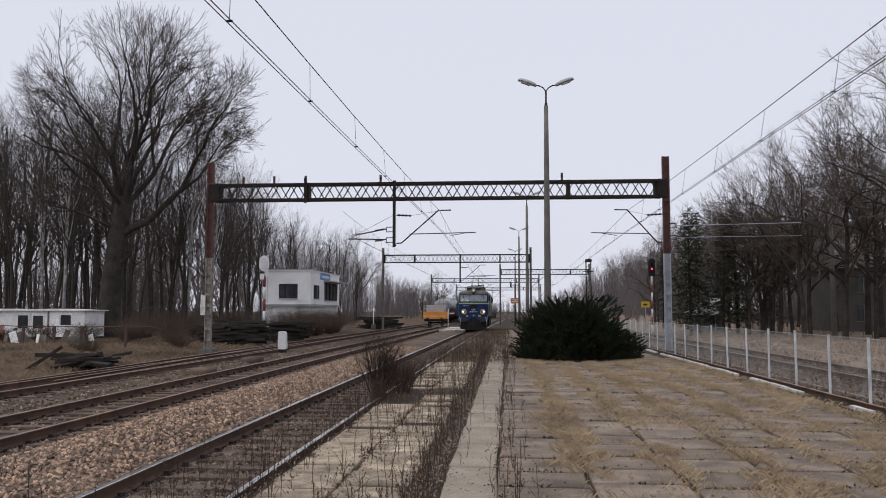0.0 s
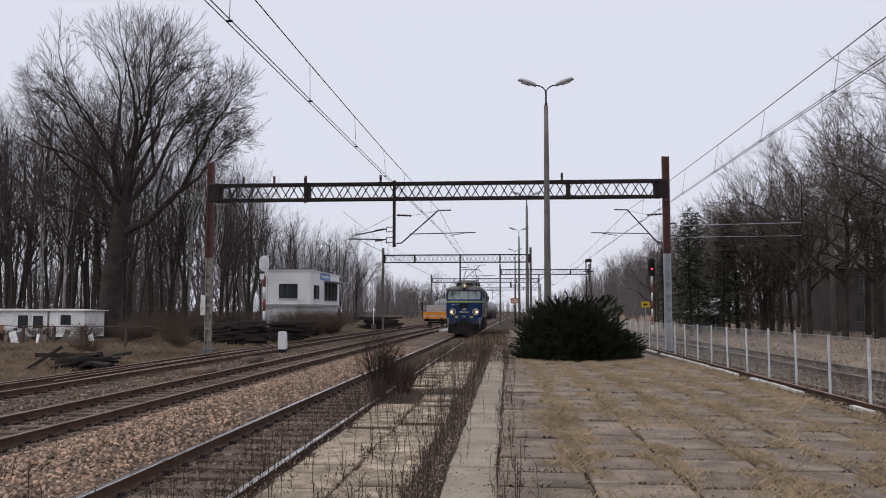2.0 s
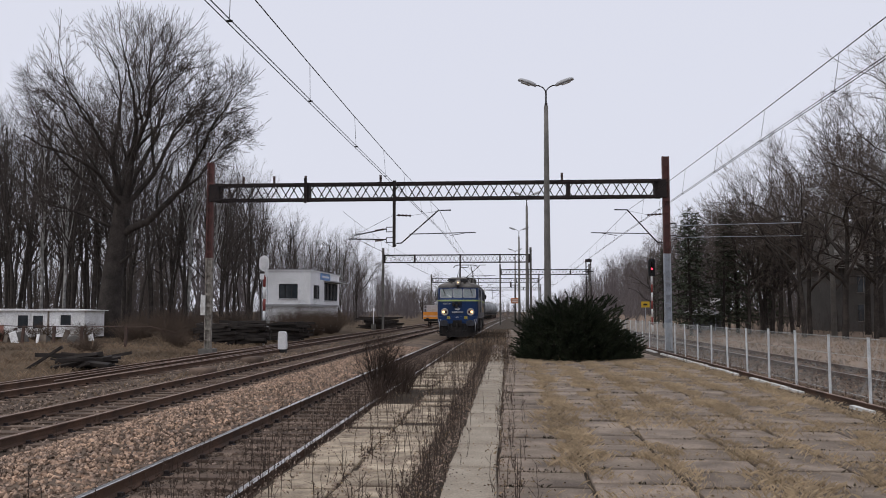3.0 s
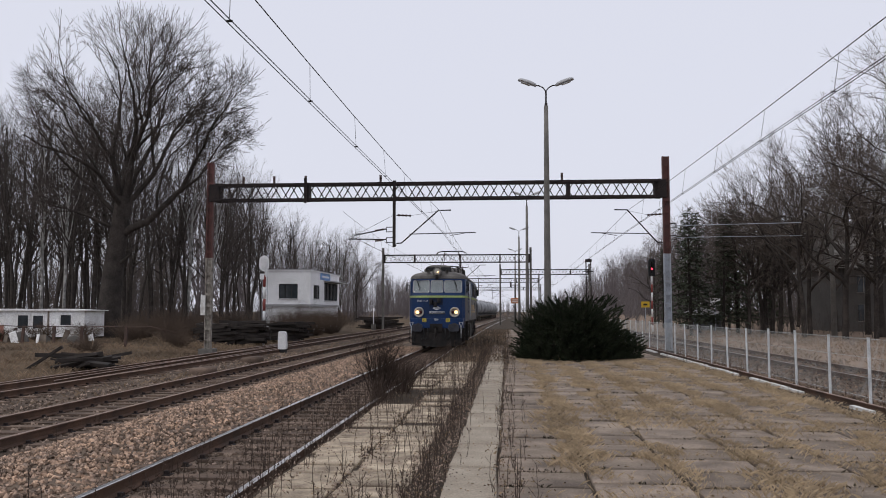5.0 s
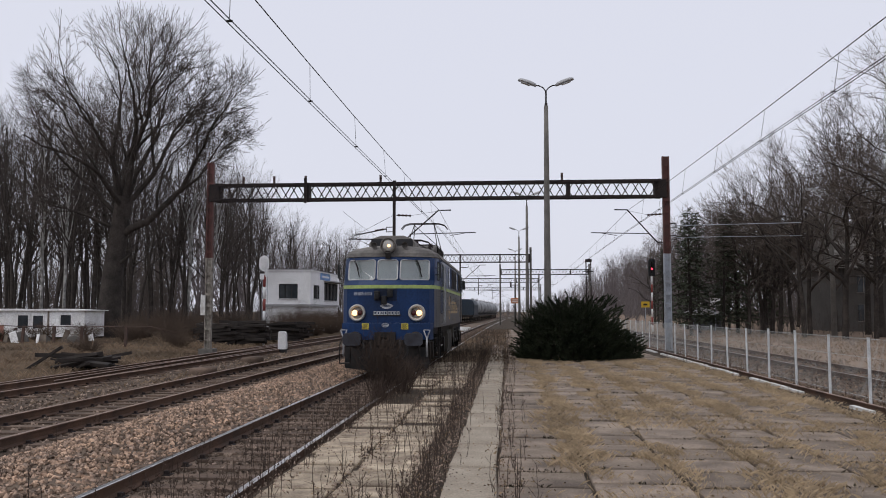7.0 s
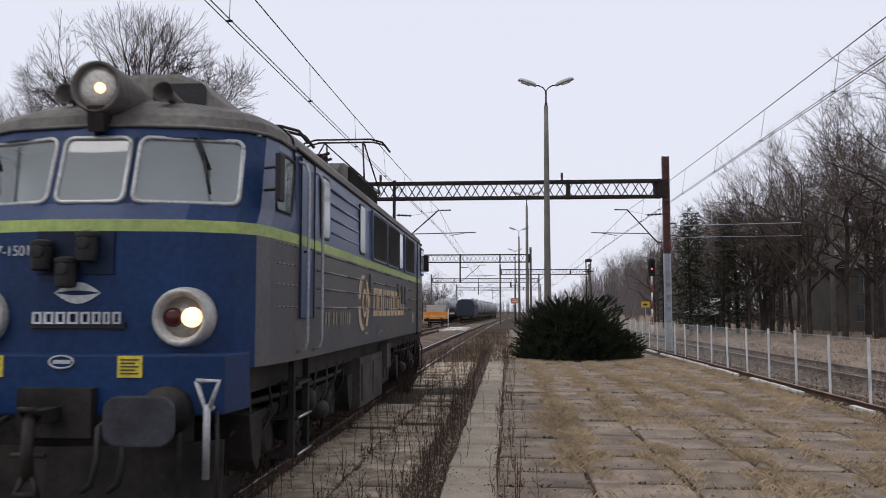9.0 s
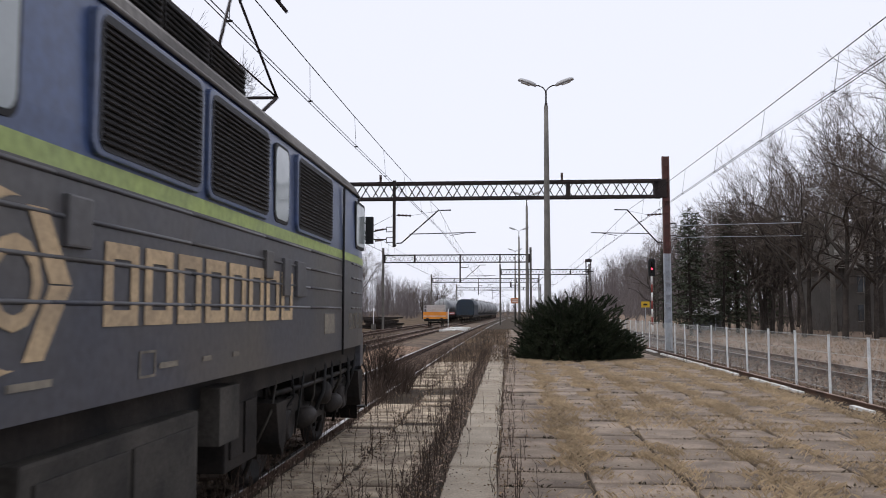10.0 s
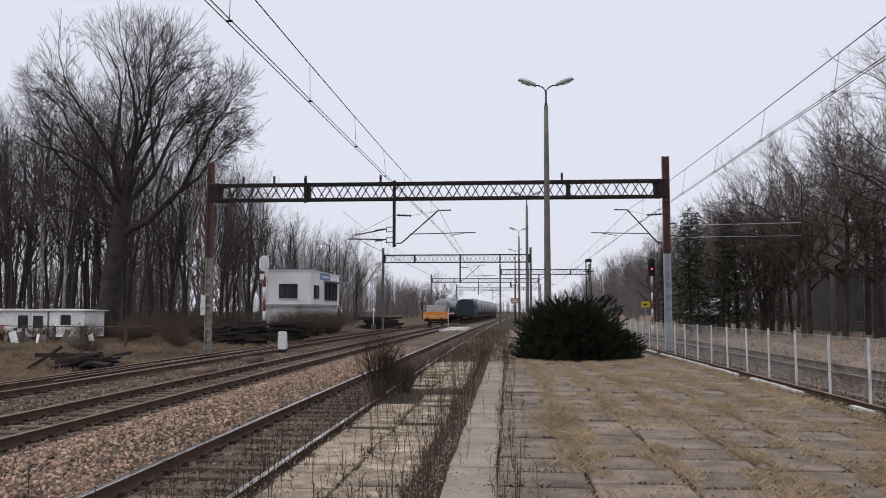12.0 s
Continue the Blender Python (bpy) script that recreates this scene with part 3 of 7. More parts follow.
def build_edge_rail():
    t = thing("edge_rail", pose(0, 0, 0), "rusty old rail along the edge of the pavement", "rail", kind="structure")
    part("rail", rail_shape(6.92, -10, 120, 0.075, bend=False), [RAILRUST, RAILDULL], t)
    y = -4.0
    for i in range(40):
        ln = rnd.uniform(0.8, 1.5)
        s = Shape()
        s.box(6.66, 6.77, 0, ln, -0.06, 0.012 + rnd.uniform(0, 0.01))
        if rnd.random() < 0.8:
            part("edge_stone", s, WHITEPAINT, t, "worn white edge stone", bevel=0.008, at=pose(rnd.uniform(-0.03, 0.03), y, 0, 0, 0, rnd.uniform(-0.5, 0.5)))
        y += ln + rnd.uniform(0.02, 0.25)


build_edge_rail()


# ---- signals and signs ----
STRIPERED = mat("signal_red_paint", (0.22, 0.04, 0.035), 0.6, other=(0.22, 0.05, 0.04), size=6)
BLACKPAINT = mat("black_paint", (0.012, 0.012, 0.013), 0.6)
REDLAMP = glow("red_signal", (1.0, 0.03, 0.06), 4.0)
SIGNYELLOW = mat("sign_yellow", (0.65, 0.42, 0.02), 0.6, other=(0.5, 0.33, 0.03))
SIGNORANGE = mat("sign_orange", (0.55, 0.17, 0.04), 0.6)
SIGNWHITE = mat("sign_white", (0.7, 0.71, 0.72), 0.5, other=(0.6, 0.6, 0.6))


def striped_mast(t, h, r, band, first=0.0):
    z, i = first, 0
    while z < h:
        s = Shape()
        s.tube((0, 0, z), (0, 0, min(h, z + band)), r, n=10)
        part("mast_band", s, (STRIPERED if i % 2 else SIGNWHITE), t)
        z += band
        i += 1


def build_signal_red():
    t = thing("railway_signal", pose(13.35, 79.5, -0.2), "signal showing a red light on a red and white mast", "railway signal")
    striped_mast(t, 5.3, 0.09, 0.75)
    s = Shape()
    s.prism([(-0.28, 5.25), (0.28, 5.25), (0.3, 5.35), (0.3, 6.7), (0.18, 6.88), (-0.18, 6.88), (-0.3, 6.7), (-0.3, 5.35)], "y", -0.12, 0.12)
    head = part("signal_head", s, BLACKPAINT, t, "black signal head", bevel=0.02)
    for z in (5.62, 5.92, 6.22, 6.52):
        s = Shape()
        s.lathe([(0.12, -0.28), (0.12, -0.1), (0.1, -0.1), (0.1, -0.28)], (0, 0, z), "y", 12, caps=False)
        part("hood", s, BLACKPAINT, head)
        s = Shape()
        s.lathe([(0.09, -0.14), (0.06, -0.17), (0.01, -0.18)], (0, 0, z), "y", 12)
        part("lens", s, REDLAMP if z == 5.92 else BLACKPAINT, head)
    t2 = thing("warning_sign", pose(13.45, 84, -0.2), "yellow board on a thin post", "sign")
    s = Shape()
    s.tube((0, 0, 0), (0, 0, 2.5), 0.03, n=6)
    part("post", s, GREYSTEEL, t2)
    s = Shape()
    s.box(-0.4, 0.4, -0.05, -0.03, 2.4, 2.98)
    s.box(-0.34, 0.34, -0.06, -0.05, 2.46, 2.92)
    part("board", s, SIGNYELLOW, t2)
    s = Shape()
    s.box(-0.2, 0.2, -0.066, -0.061, 2.6, 2.78)
    part("bar", s, BLACKPAINT, t2)


def build_signal_back():
    t = thing("railway_signal", pose(-14.6, 50.3, 0.0), "signal seen from behind with a white oval backboard", "railway signal")
    striped_mast(t, 4.1, 0.085, 0.72, -0.3)
    s = Shape()
    pts = [(0.31 * math.cos(a * 0.2618) , 4.72 + (0.36 if math.sin(a * 0.2618) > 0 else 0.36) * math.sin(a * 0.2618) + (0.12 if math.sin(a * 0.2618) > 0 else -0.12)) for a in range(24)]
    s.prism(pts, "y", -0.14, -0.10)
    head = part("backboard", s, SIGNWHITE, t, "white oval backboard", bevel=0.015)
    s = Shape()
    s.box(-0.16, 0.16, -0.2, -0.145, 4.45, 5.0)
    part("lamp_case", s, SIGNWHITE, head, bevel=0.02)
    s = Shape()
    s.box(-0.26, -0.0, -0.12, 0.12, 3.75, 4.1)
    s.box(0.06, 0.2, -0.1, 0.1, 3.9, 4.25)
    part("cable_box", s, SIGNWHITE, t, bevel=0.015)
    s = Shape()
    for q in (-0.16, 0.16):
        s.tube((q, 0.1, 0), (q, 0.1, 3.9), 0.014, n=5)
    for i in range(11):
        s.tube((-0.16, 0.1, 0.35 * i), (0.16, 0.1, 0.35 * i), 0.012, n=5)
    part("ladder", s, GREYSTEEL, t)


def build_small_posts():
    t = thing("shunting_signal", pose(-10.95, 41.0, -0.2), "short white shunting signal beside the side track", "shunting signal")
    s = Shape()
    s.prism([(-0.2, 0.18), (0.2, 0.18), (0.22, 0.3), (0.18, 0.98), (0.1, 1.06), (-0.14, 1.06), (-0.2, 0.98)], "y", -0.15, 0.15)
    part("case", s, SIGNWHITE, t, bevel=0.025)
    s = Shape()
    s.box(-0.19, 0.19, -0.13, 0.13, -0.1, 0.18)
    part("foot", s, BLACKPAINT, t, bevel=0.01)
    for x, y in ((-9.9, 27.2), (-10.2, 33.6)):
        s = Shape()
        s.lathe([(0.44, -0.3), (0.45, 0.0), (0.42, 0.06), (0.1, 0.07)], (0, 0, 0), "z", 14)
        tagged(part("manhole_cover", s, TIMBER, at=pose(x, y, -0.06, 2, -3, 20)), "dark round concrete cover lying beside the track", "manhole cover")
    t = thing("post_sign", pose(-6.9, 100.0, -0.1), "white post with a small red and white board", "sign")
    s = Shape()
    s.tube((0, 0, 0), (0, 0, 2.2), 0.05, n=8)
    part("post", s, SIGNWHITE, t)
    s = Shape()
    s.box(0.1, 0.75, -0.03, 0.0, 1.55, 1.85)
    part("board", s, STRIPERED, t)
    s = Shape()
    s.box(0.16, 0.69, -0.04, -0.031, 1.66, 1.74)
    part("bar", s, SIGNWHITE, t)
    t = thing("post_sign", pose(1.0, 105.0, -0.1), "orange signboard with dark bars on a dark post", "sign")
    s = Shape()
    s.tube((0, 0, 0), (0, 0, 5.2), 0.06, n=8)
    for q in (-0.5, 0.5):
        s.box(q - 0.1, q + 0.1, -0.1, 0.1, 4.9, 5.5)
    s.box(-0.5, 0.5, -0.04, 0.04, 5.1, 5.2)
    part("post", s, DARKSTEEL, t)
    s = Shape()
    s.box(-0.5, 0.5, -0.1, -0.07, 2.9, 3.55)
    part("board", s, SIGNORANGE, t)
    s = Shape()
    for z in (3.05, 3.27):
        s.box(-0.38, 0.38, -0.11, -0.101, z, z + 0.1)
    part("bar", s, SIGNWHITE, t)
    t = thing("floodlight_mast", pose(10.3, 108.0, -0.2), "slim dark lattice mast with lamp heads", "mast")
    s = Shape()
    for q in (-0.3, 0.3):
        s.tube((q, 0, 0), (q, 0, 8.2), 0.07, n=6)
    for i in range(12):
        s.tube((-0.3, 0, i * 0.68), (0.3, 0, (i + 1) * 0.68), 0.03, n=4)
    part("mast", s, DARKSTEEL, t)
    s = Shape()
    s.box(-0.6, 0.6, -0.3, 0.3, 7.0, 7.12)
    s.box(-0.4, 0.4, -0.3, -0.1, 8.2, 8.6)
    part("lamp_platform", s, DARKSTEEL, t)
    t = thing("street_lamp", pose(22.3, 60.0, 0.1), "old concrete lamp post among the trees", "street lamp")
    s = Shape()
    s.path([(0, 0, -0.3), (0, 0, 9.6)], 0.2, 10, r1=0.12)
    part("pole", s, POLECONC, t)
    s = Shape()
    s.path([(0, 0, 9.5), (-0.2, 0, 9.9), (-0.9, 0, 10.1)], 0.03, 6)
    s.obox((-1.2, 0, 10.15), (0.8, 0.25, 0.14))
    part("lamp_head", s, LAMPGREY, t)
    t = thing("post", pose(-14.2, 90.0, -0.1), "thin white marker post", "post")
    s = Shape()
    s.tube((0, 0, 0), (0, 0, 2.3), 0.05, n=8)
    part("pole", s, SIGNWHITE, t)
    s = Shape()
    s.box(-0.25, 0.25, -0.1, 0.1, -0.1, 0.55)
    part("foot", s, POLECONC, t, bevel=0.02)


build_signal_red()
build_signal_back()
build_small_posts()


# ---- signal box ----
RENDER = mat("white_render", (0.84, 0.84, 0.85), 0.9, other=(0.72, 0.72, 0.72), size=0.6, grain=20, bump=0.1)
BASEGREY = mat("grey_plinth", (0.36, 0.36, 0.37), 0.9, other=(0.28, 0.28, 0.28), size=0.6)
DARKGLASS = mat("dark_glazing", (0.02, 0.024, 0.028), 0.08, other=(0.035, 0.04, 0.045), spec=0.3, bump=0)
SIGNBLUE = mat("station_sign_blue", (0.12, 0.28, 0.60), 0.5)


def build_signal_box():
    X1, X0, Y0, Y1 = -17.25, -21.4, 73.7, 86.5
    h = thing("signal_box", pose(0, 0, 0), "white two-storey flat-roofed signal box with a dark band of windows", "building")

    def wall(name, boxes, material=RENDER):
        s = Shape()
        for b in boxes:
            s.box(*b)
        return part(name, s, material, h)
    # front wall with one window, side wall with two
    wz0, wz1 = 2.95, 4.25
    wall("wall", [(X0, -20.1, Y0, Y0 + 0.3, 2.45, 5.35), (-18.4, X1 - 0.3, Y0, Y0 + 0.3, 2.45, 5.35), (-20.1, -18.4, Y0, Y0 + 0.3, 2.45, wz0), (-20.1, -18.4, Y0, Y0 + 0.3, wz1, 5.35)])
    wall("wall", [(X1 - 0.3, X1, Y0, 74.9, 2.45, 5.35), (X1 - 0.3, X1, 77.4, 79.4, 2.45, 5.35), (X1 - 0.3, X1, 85.6, Y1, 2.45, 5.35),
                  (X1 - 0.3, X1, 74.9, 77.4, 2.45, 2.95), (X1 - 0.3, X1, 74.9, 77.4, 4.2, 5.35), (X1 - 0.3, X1, 79.4, 85.6, 2.45, 2.85), (X1 - 0.3, X1, 79.4, 85.6, 4.55, 5.35)])
    wall("wall", [(X0, X1 - 0.3, Y1 - 0.3, Y1, 2.45, 5.35)])
    wall("wall", [(X0, X0 + 0.3, Y0 + 0.3, Y1 - 0.3, 2.45, 5.35)])
    wall("lower_storey", [(X0 + 0.12, X1 - 0.12, Y0 + 0.12, Y1 - 0.12, -0.5, 2.25)])
    s = Shape()
    s.box(X0 - 0.08, X1 + 0.08, Y0 - 0.08, Y1 + 0.08, 2.25, 2.45)
    part("ledge", s, BASEGREY, h, "grey floor band")
    s = Shape()
    s.box(X0 - 0.06, X1 + 0.06, Y0 - 0.06, Y1 + 0.06, 5.35, 5.5)
    part("roof", s, RENDER, h)
    s = Shape()
    s.box(X0 - 0.1, X1 + 0.1, Y0 - 0.1, Y1 + 0.1, 5.5, 5.55)
    part("roof_edge", s, BASEGREY, h)

    def window(x0, x1, y0, y1, z0, z1, mull, front):
        s = Shape()
        if front:
            s.box(x0, x1, y0 + 0.12, y0 + 0.15, z0, z1)
        else:
            s.box(x1 - 0.15, x1 - 0.12, y0, y1, z0, z1)
        w = part("window", s, DARKGLASS, h, "dark window")
        f = Shape()
        if front:
            for a in [x0 + (x1 - x0) * i / mull for i in range(mull + 1)]:
                f.box(a - 0.04, a + 0.04, y0 + 0.08, y0 + 0.12, z0, z1)
            for z in (z0, z1):
                f.box(x0, x1, y0 + 0.07, y0 + 0.119, z - 0.04, z + 0.04)
        else:
            for a in [y0 + (y1 - y0) * i / mull for i in range(mull + 1)]:
                f.box(x1 - 0.12, x1 - 0.06, a - 0.06, a + 0.06, z0, z1)
            for z in (z0, z1):
                f.box(x1 - 0.119, x1 - 0.05, y0, y1, z - 0.05, z + 0.05)
        part("frame", f, BLACKPAINT, w)
        g = Shape()
        if front:
            g.box(x0 - 0.05, x1 + 0.05, y0 - 0.06, y0 + 0.1, z0 - 0.08, z0 - 0.041)
        else:
            g.box(x1 - 0.05, x1 + 0.06, y0 - 0.05, y1 + 0.05, z0 - 0.1, z0 - 0.051)
        part("sill", g, BASEGREY, w)

    window(-20.1, -18.4, Y0, 0, wz0, wz1, 3, True)
    window(0, X1, 74.9, 77.4, 2.95, 4.2, 2, False)
    window(0, X1, 79.4, 85.6, 2.85, 4.55, 4, False)
    s = Shape()
    s.box(X1 + 0.01, X1 + 0.06, 77.6, 81.8, 4.75, 5.4)
    sg = part("name_board", s, SIGNBLUE, h, "blue name board with plain white bar")
    s = Shape()
    s.box(X1 + 0.061, X1 + 0.07, 78.1, 81.2, 4.98, 5.16)
    part("bar", s, SIGNWHITE, sg)
    s = Shape()
    s.box(X1, X1 + 0.9, 79.2, 85.7, 4.6, 4.7)
    part("canopy", s, BASEGREY, h)
    s = Shape()
    s.box(-18.3, -17.7, Y0 - 0.02, Y0 - 0.005, 2.62, 2.85)
    for i in range(3):
        s.box(-18.2 + 0.15 * i, -18.1 + 0.15 * i, Y0 - 0.03, Y0 - 0.021, 2.66, 2.8)
    part("number_board", s, SIGNWHITE, h)


build_signal_box()

# ---- yard clutter on the left ----
WHITEWALL = mat("dirty_white_boards", (0.80, 0.80, 0.80), 0.7, other=(0.58, 0.57, 0.55), size=1.2, grain=12)
RUSTPOST = mat("rusty_iron", (0.085, 0.05, 0.038), 0.85, other=(0.05, 0.035, 0.03), size=4)
BOARD = mat("grey_boards", (0.20, 0.165, 0.13), 0.9, other=(0.12, 0.095, 0.08), size=3, tint=0.3)
TARWOOD = mat("tarred_wood", (0.022, 0.018, 0.016), 0.9, other=(0.042, 0.033, 0.028), size=3, tint=0.3)
PINKTILE = mat("faded_red_panel", (0.33, 0.15, 0.11), 0.8)


def build_barrack():
    y, x0, x1 = 47.0, -29.4, -24.1
    t = thing("trailer_cabin", pose(0, 0, 0), "old white site cabin with small square windows", "cabin")
    s = Shape()
    s.box(x0, x1, y, y + 2.4, 0.35, 1.86)
    body = part("body", s, WHITEWALL, t, bevel=0.02)
    s = Shape()
    s.prism([(x0 - 0.15, 1.86), (x1 + 0.2, 1.86), (x1 + 0.2, 1.9), (-26.0, 1.98), (-27.8, 1.94), (x0 - 0.15, 1.98)], "y", y - 0.15, y + 2.5)
    part("roof", s, WHITEWALL, t)
    for wx, w, z0, z1 in ((-27.75, 0.62, 0.85, 1.6), (-26.85, 0.6, 0.85, 1.58), (-25.2, 0.62, 1.05, 1.62)):
        s = Shape()
        s.box(wx - w / 2, wx + w / 2, y - 0.02, y - 0.004, z0, z1)
        wn0 = part("window", s, DARKGLASS, t, "dark square window")
        f = Shape()
        f.box(wx - w / 2 - 0.07, wx - w / 2, y - 0.04, y - 0.003, z0 - 0.07, z1 + 0.07)
        f.box(wx + w / 2, wx + w / 2 + 0.07, y - 0.04, y - 0.003, z0 - 0.07, z1 + 0.07)
        f.box(wx - w / 2, wx + w / 2, y - 0.04, y - 0.003, z0 - 0.07, z0)
        f.box(wx - w / 2, wx + w / 2, y - 0.04, y - 0.003, z1, z1 + 0.07)
        part("frame", f, WHITEWALL, wn0)
    for sx in (x0 + 0.6, -26.7, x1 - 0.6):
        s = Shape()
        s.box(sx - 0.2, sx + 0.2, y + 0.2, y + 2.2, -0.2, 0.35)
        part("support", s, POLECONC, t)
    s = Shape()
    s.box(-26.3, -26.2, y - 0.03, y - 0.003, 0.4, 1.84)
    part("batten", s, BOARD, t)


def build_yard_fence():
    t = thing("iron_fence", pose(0, 0, 0), "leaning rusty iron fence with a thin top rail", "fence")
    pts = [(-26.6, 42.0), (-24.6, 41.6), (-22.7, 41.2), (-21.1, 40.9), (-18.6, 40.4)]
    for i, (x, y) in enumerate(pts):
        s = Shape()
        s.box(-0.07, 0.07, -0.05, 0.05, -0.3, 1.0)
        part("post", s, RUSTPOST, t, at=pose(x, y, 0.1, rnd.uniform(-4, 4), rnd.uniform(-4, 4), 0), bevel=0.01)
    for (a, b), (c, d) in zip(pts, pts[1:]):
        s = Shape()
        s.path([(a, b, 1.06), ((a + c) / 2, (b + d) / 2, 1.10 + rnd.uniform(-0.05, 0.05)), (c, d, 1.06)], 0.022, 6)
        part("rail", s, RUSTPOST, t)
    s = Shape()
    s.path([(-18.6, 40.4, 1.06), (-17.2, 40.2, 1.08), (-15.9, 40.0, 0.8)], 0.02, 6)
    part("rail", s, RUSTPOST, t)
    for i in range(13):
        w, hgt = rnd.uniform(0.12, 0.5), rnd.uniform(0.5, 1.05)
        s = Shape()
        s.box(-w / 2, w / 2, -0.02, 0.02, 0, hgt)
        m = [BOARD, WHITEWALL, RUSTPOST, BOARD, PINKTILE][i % 5]
        tagged(part("board", s, m, at=pose(rnd.uniform(-27.4, -21.6), rnd.uniform(42.3, 43.4), 0.12, rnd.uniform(-18, -6), rnd.uniform(-25, 25), rnd.uniform(-30, 30)), bevel=0.006),
               "discarded weathered board leaning in a scrap heap", "board", "scrap boards")
    for x, y, s0 in ((-25.8, 43.3, 1.0), (-22.4, 42.6, 0.8), (-24.6, 43.6, 0.7)):
        s = Shape()
        s.prism([(-0.5 * s0, 0), (0.55 * s0, 0), (0.4 * s0, 0.5 * s0), (0.1 * s0, 0.72 * s0), (-0.35 * s0, 0.6 * s0)], "y", -0.3, 0.3)
        tagged(part("rubble_block", s, POLECONC, at=pose(x, y, 0.05, 0, 0, rnd.uniform(0, 90)), bevel=0.05), "grey broken block in a scrap heap", "rubble", "rubble blocks")


def beam(name, length, w, h, at, material, label, group):
    s = Shape()
    s.box(-length / 2, length / 2, -w / 2, w / 2, -h / 2, h / 2)
    return tagged(part(name, s, material, at=at, bevel=0.012), label, "timber", group)


def build_timber():
    r = random.Random(3)
    for i in range(26):
        lay = i // 7
        beam("timber_sleeper", r.uniform(0.9, 2.2), r.uniform(0.1, 0.24), r.uniform(0.06, 0.15), pose(-15.15 + r.uniform(-0.75, 0.75), 29.0 + (i % 7) * 0.24, -0.12 + lay * 0.13, r.uniform(-16, 16), r.uniform(-16, 12), r.uniform(-38, 38)), TARWOOD,
             "tarred old timber sleeper in a loose heap", "heap of old sleepers")
    beam("timber_sleeper", 1.6, 0.16, 0.10, pose(-16.0, 28.3, 0.16, 0, -34, 12), TARWOOD, "tarred old timber sleeper leaning on a heap", "heap of old sleepers")
    for sx, sy, n, wide in ((-17.0, 48.8, 7, 4), (-15.4, 49.2, 8, 3), (-14.2, 54.5, 7, 4)):
        for lay in range(n):
            for k in range(wide):
                beam("timber_sleeper", r.uniform(2.0, 2.5), 0.24, 0.155, pose(sx + r.uniform(-0.5, 0.5), sy + k * 0.28 + r.uniform(-0.1, 0.1), 0.02 + lay * 0.165, r.uniform(-5, 5), r.uniform(-5, 5), r.uniform(-16, 16)), TARWOOD,
                     "tarred timber sleeper in a tall black stack", "stacked sleepers")
    for sx, sy in ((-13.4, 96.0), (-15.6, 97.0), (-18.5, 84.0)):
        for lay in range(8):
            for k in range(2):
                beam("timber_sleeper", r.uniform(2.3, 2.6), 0.3, 0.17, pose(sx + r.uniform(-0.7, 0.7), sy + k * 0.34, -0.1 + lay * 0.17, r.uniform(-4, 4), r.uniform(-4, 4), r.uniform(-14, 14)), TARWOOD, "tarred timber sleeper in a tall black stack", "stacked sleepers")


build_barrack()
build_yard_fence()
build_timber()


# ---- rolling stock standing far down the line ----
ORANGE = mat("orange_paint", (0.75, 0.27, 0.02), 0.5, other=(0.6, 0.22, 0.03), size=1)
TANKGREY = mat("tank_grey", (0.34, 0.35, 0.355), 0.6, other=(0.13, 0.135, 0.145), size=0.7)
WAGONDARK = mat("wagon_dark_blue", (0.017, 0.032, 0.052), 0.6, other=(0.026, 0.033, 0.042), size=0.8)


def bogie_wheels(t, ys, half=0.75):
    for y in ys:
        s = Shape()
        for sx in (1, -1):
            s.lathe([(0.1, 0.7 * sx), (0.46, 0.71 * sx), (0.46, 0.82 * sx), (0.1, 0.84 * sx)], (0, y, 0.46), "x", 16)
        s.tube((-0.8, y, 0.46), (0.8, y, 0.46), 0.07, n=8)
        part("wheelset", s, BLACKSTEEL, t)


def build_trolley():
    t = thing("track_trolley", pose(-8.72, 102.6, 0), "orange motor trolley with a grey railed platform", "rail trolley")
    bogie_wheels(t, (0.6, 3.4))
    s = Shape()
    s.box(-1.3, 1.3, 0, 4.2, 0.62, 0.9)
    part("frame", s, BLACKSTEEL, t, bevel=0.02)
    s = Shape()
    s.box(-1.4, 1.4, 0, 4.2, 0.9, 1.75)
    part("body", s, ORANGE, t, "orange steel body", bevel=0.04)
    for x in (-1.3, -0.45, 0.45, 1.3):
        s = Shape()
        s.box(x - 0.04, x + 0.04, 0.02, 0.1, 1.75, 2.6)
        part("rail_post", s, LAMPGREY, t)
    s = Shape()
    for z in (2.15, 2.57):
        s.box(-1.3, 1.3, 0.03, 0.09, z - 0.03, z + 0.03)
    s.box(-1.1, 1.1, 1.2, 1.3, 1.75, 2.55)
    part("rail_bar", s, LAMPGREY, t)
    s = Shape()
    s.box(-1.35, 1.35, -0.02, 0.0, 1.2, 1.3)
    part("stripe", s, LETTER, t)
    for x in (-0.85, 0.85):
        s = Shape()
        s.lathe([(0.1, 0.0), (0.1, -0.35), (0.2, -0.36), (0.2, -0.4)], (x, 0, 0.85), "y", 12)
        part("buffer", s, BLACKSTEEL, t)
    s = Shape()
    s.box(-9.5, -9.42, 99, 108, -0.15, 0.0)
    s.box(-8.02, -7.94, 99, 108, -0.15, 0.0)
    tagged(part("stub_rails", s, [RAILRUST]), "short rusty stub of track", "rail", kind="structure")


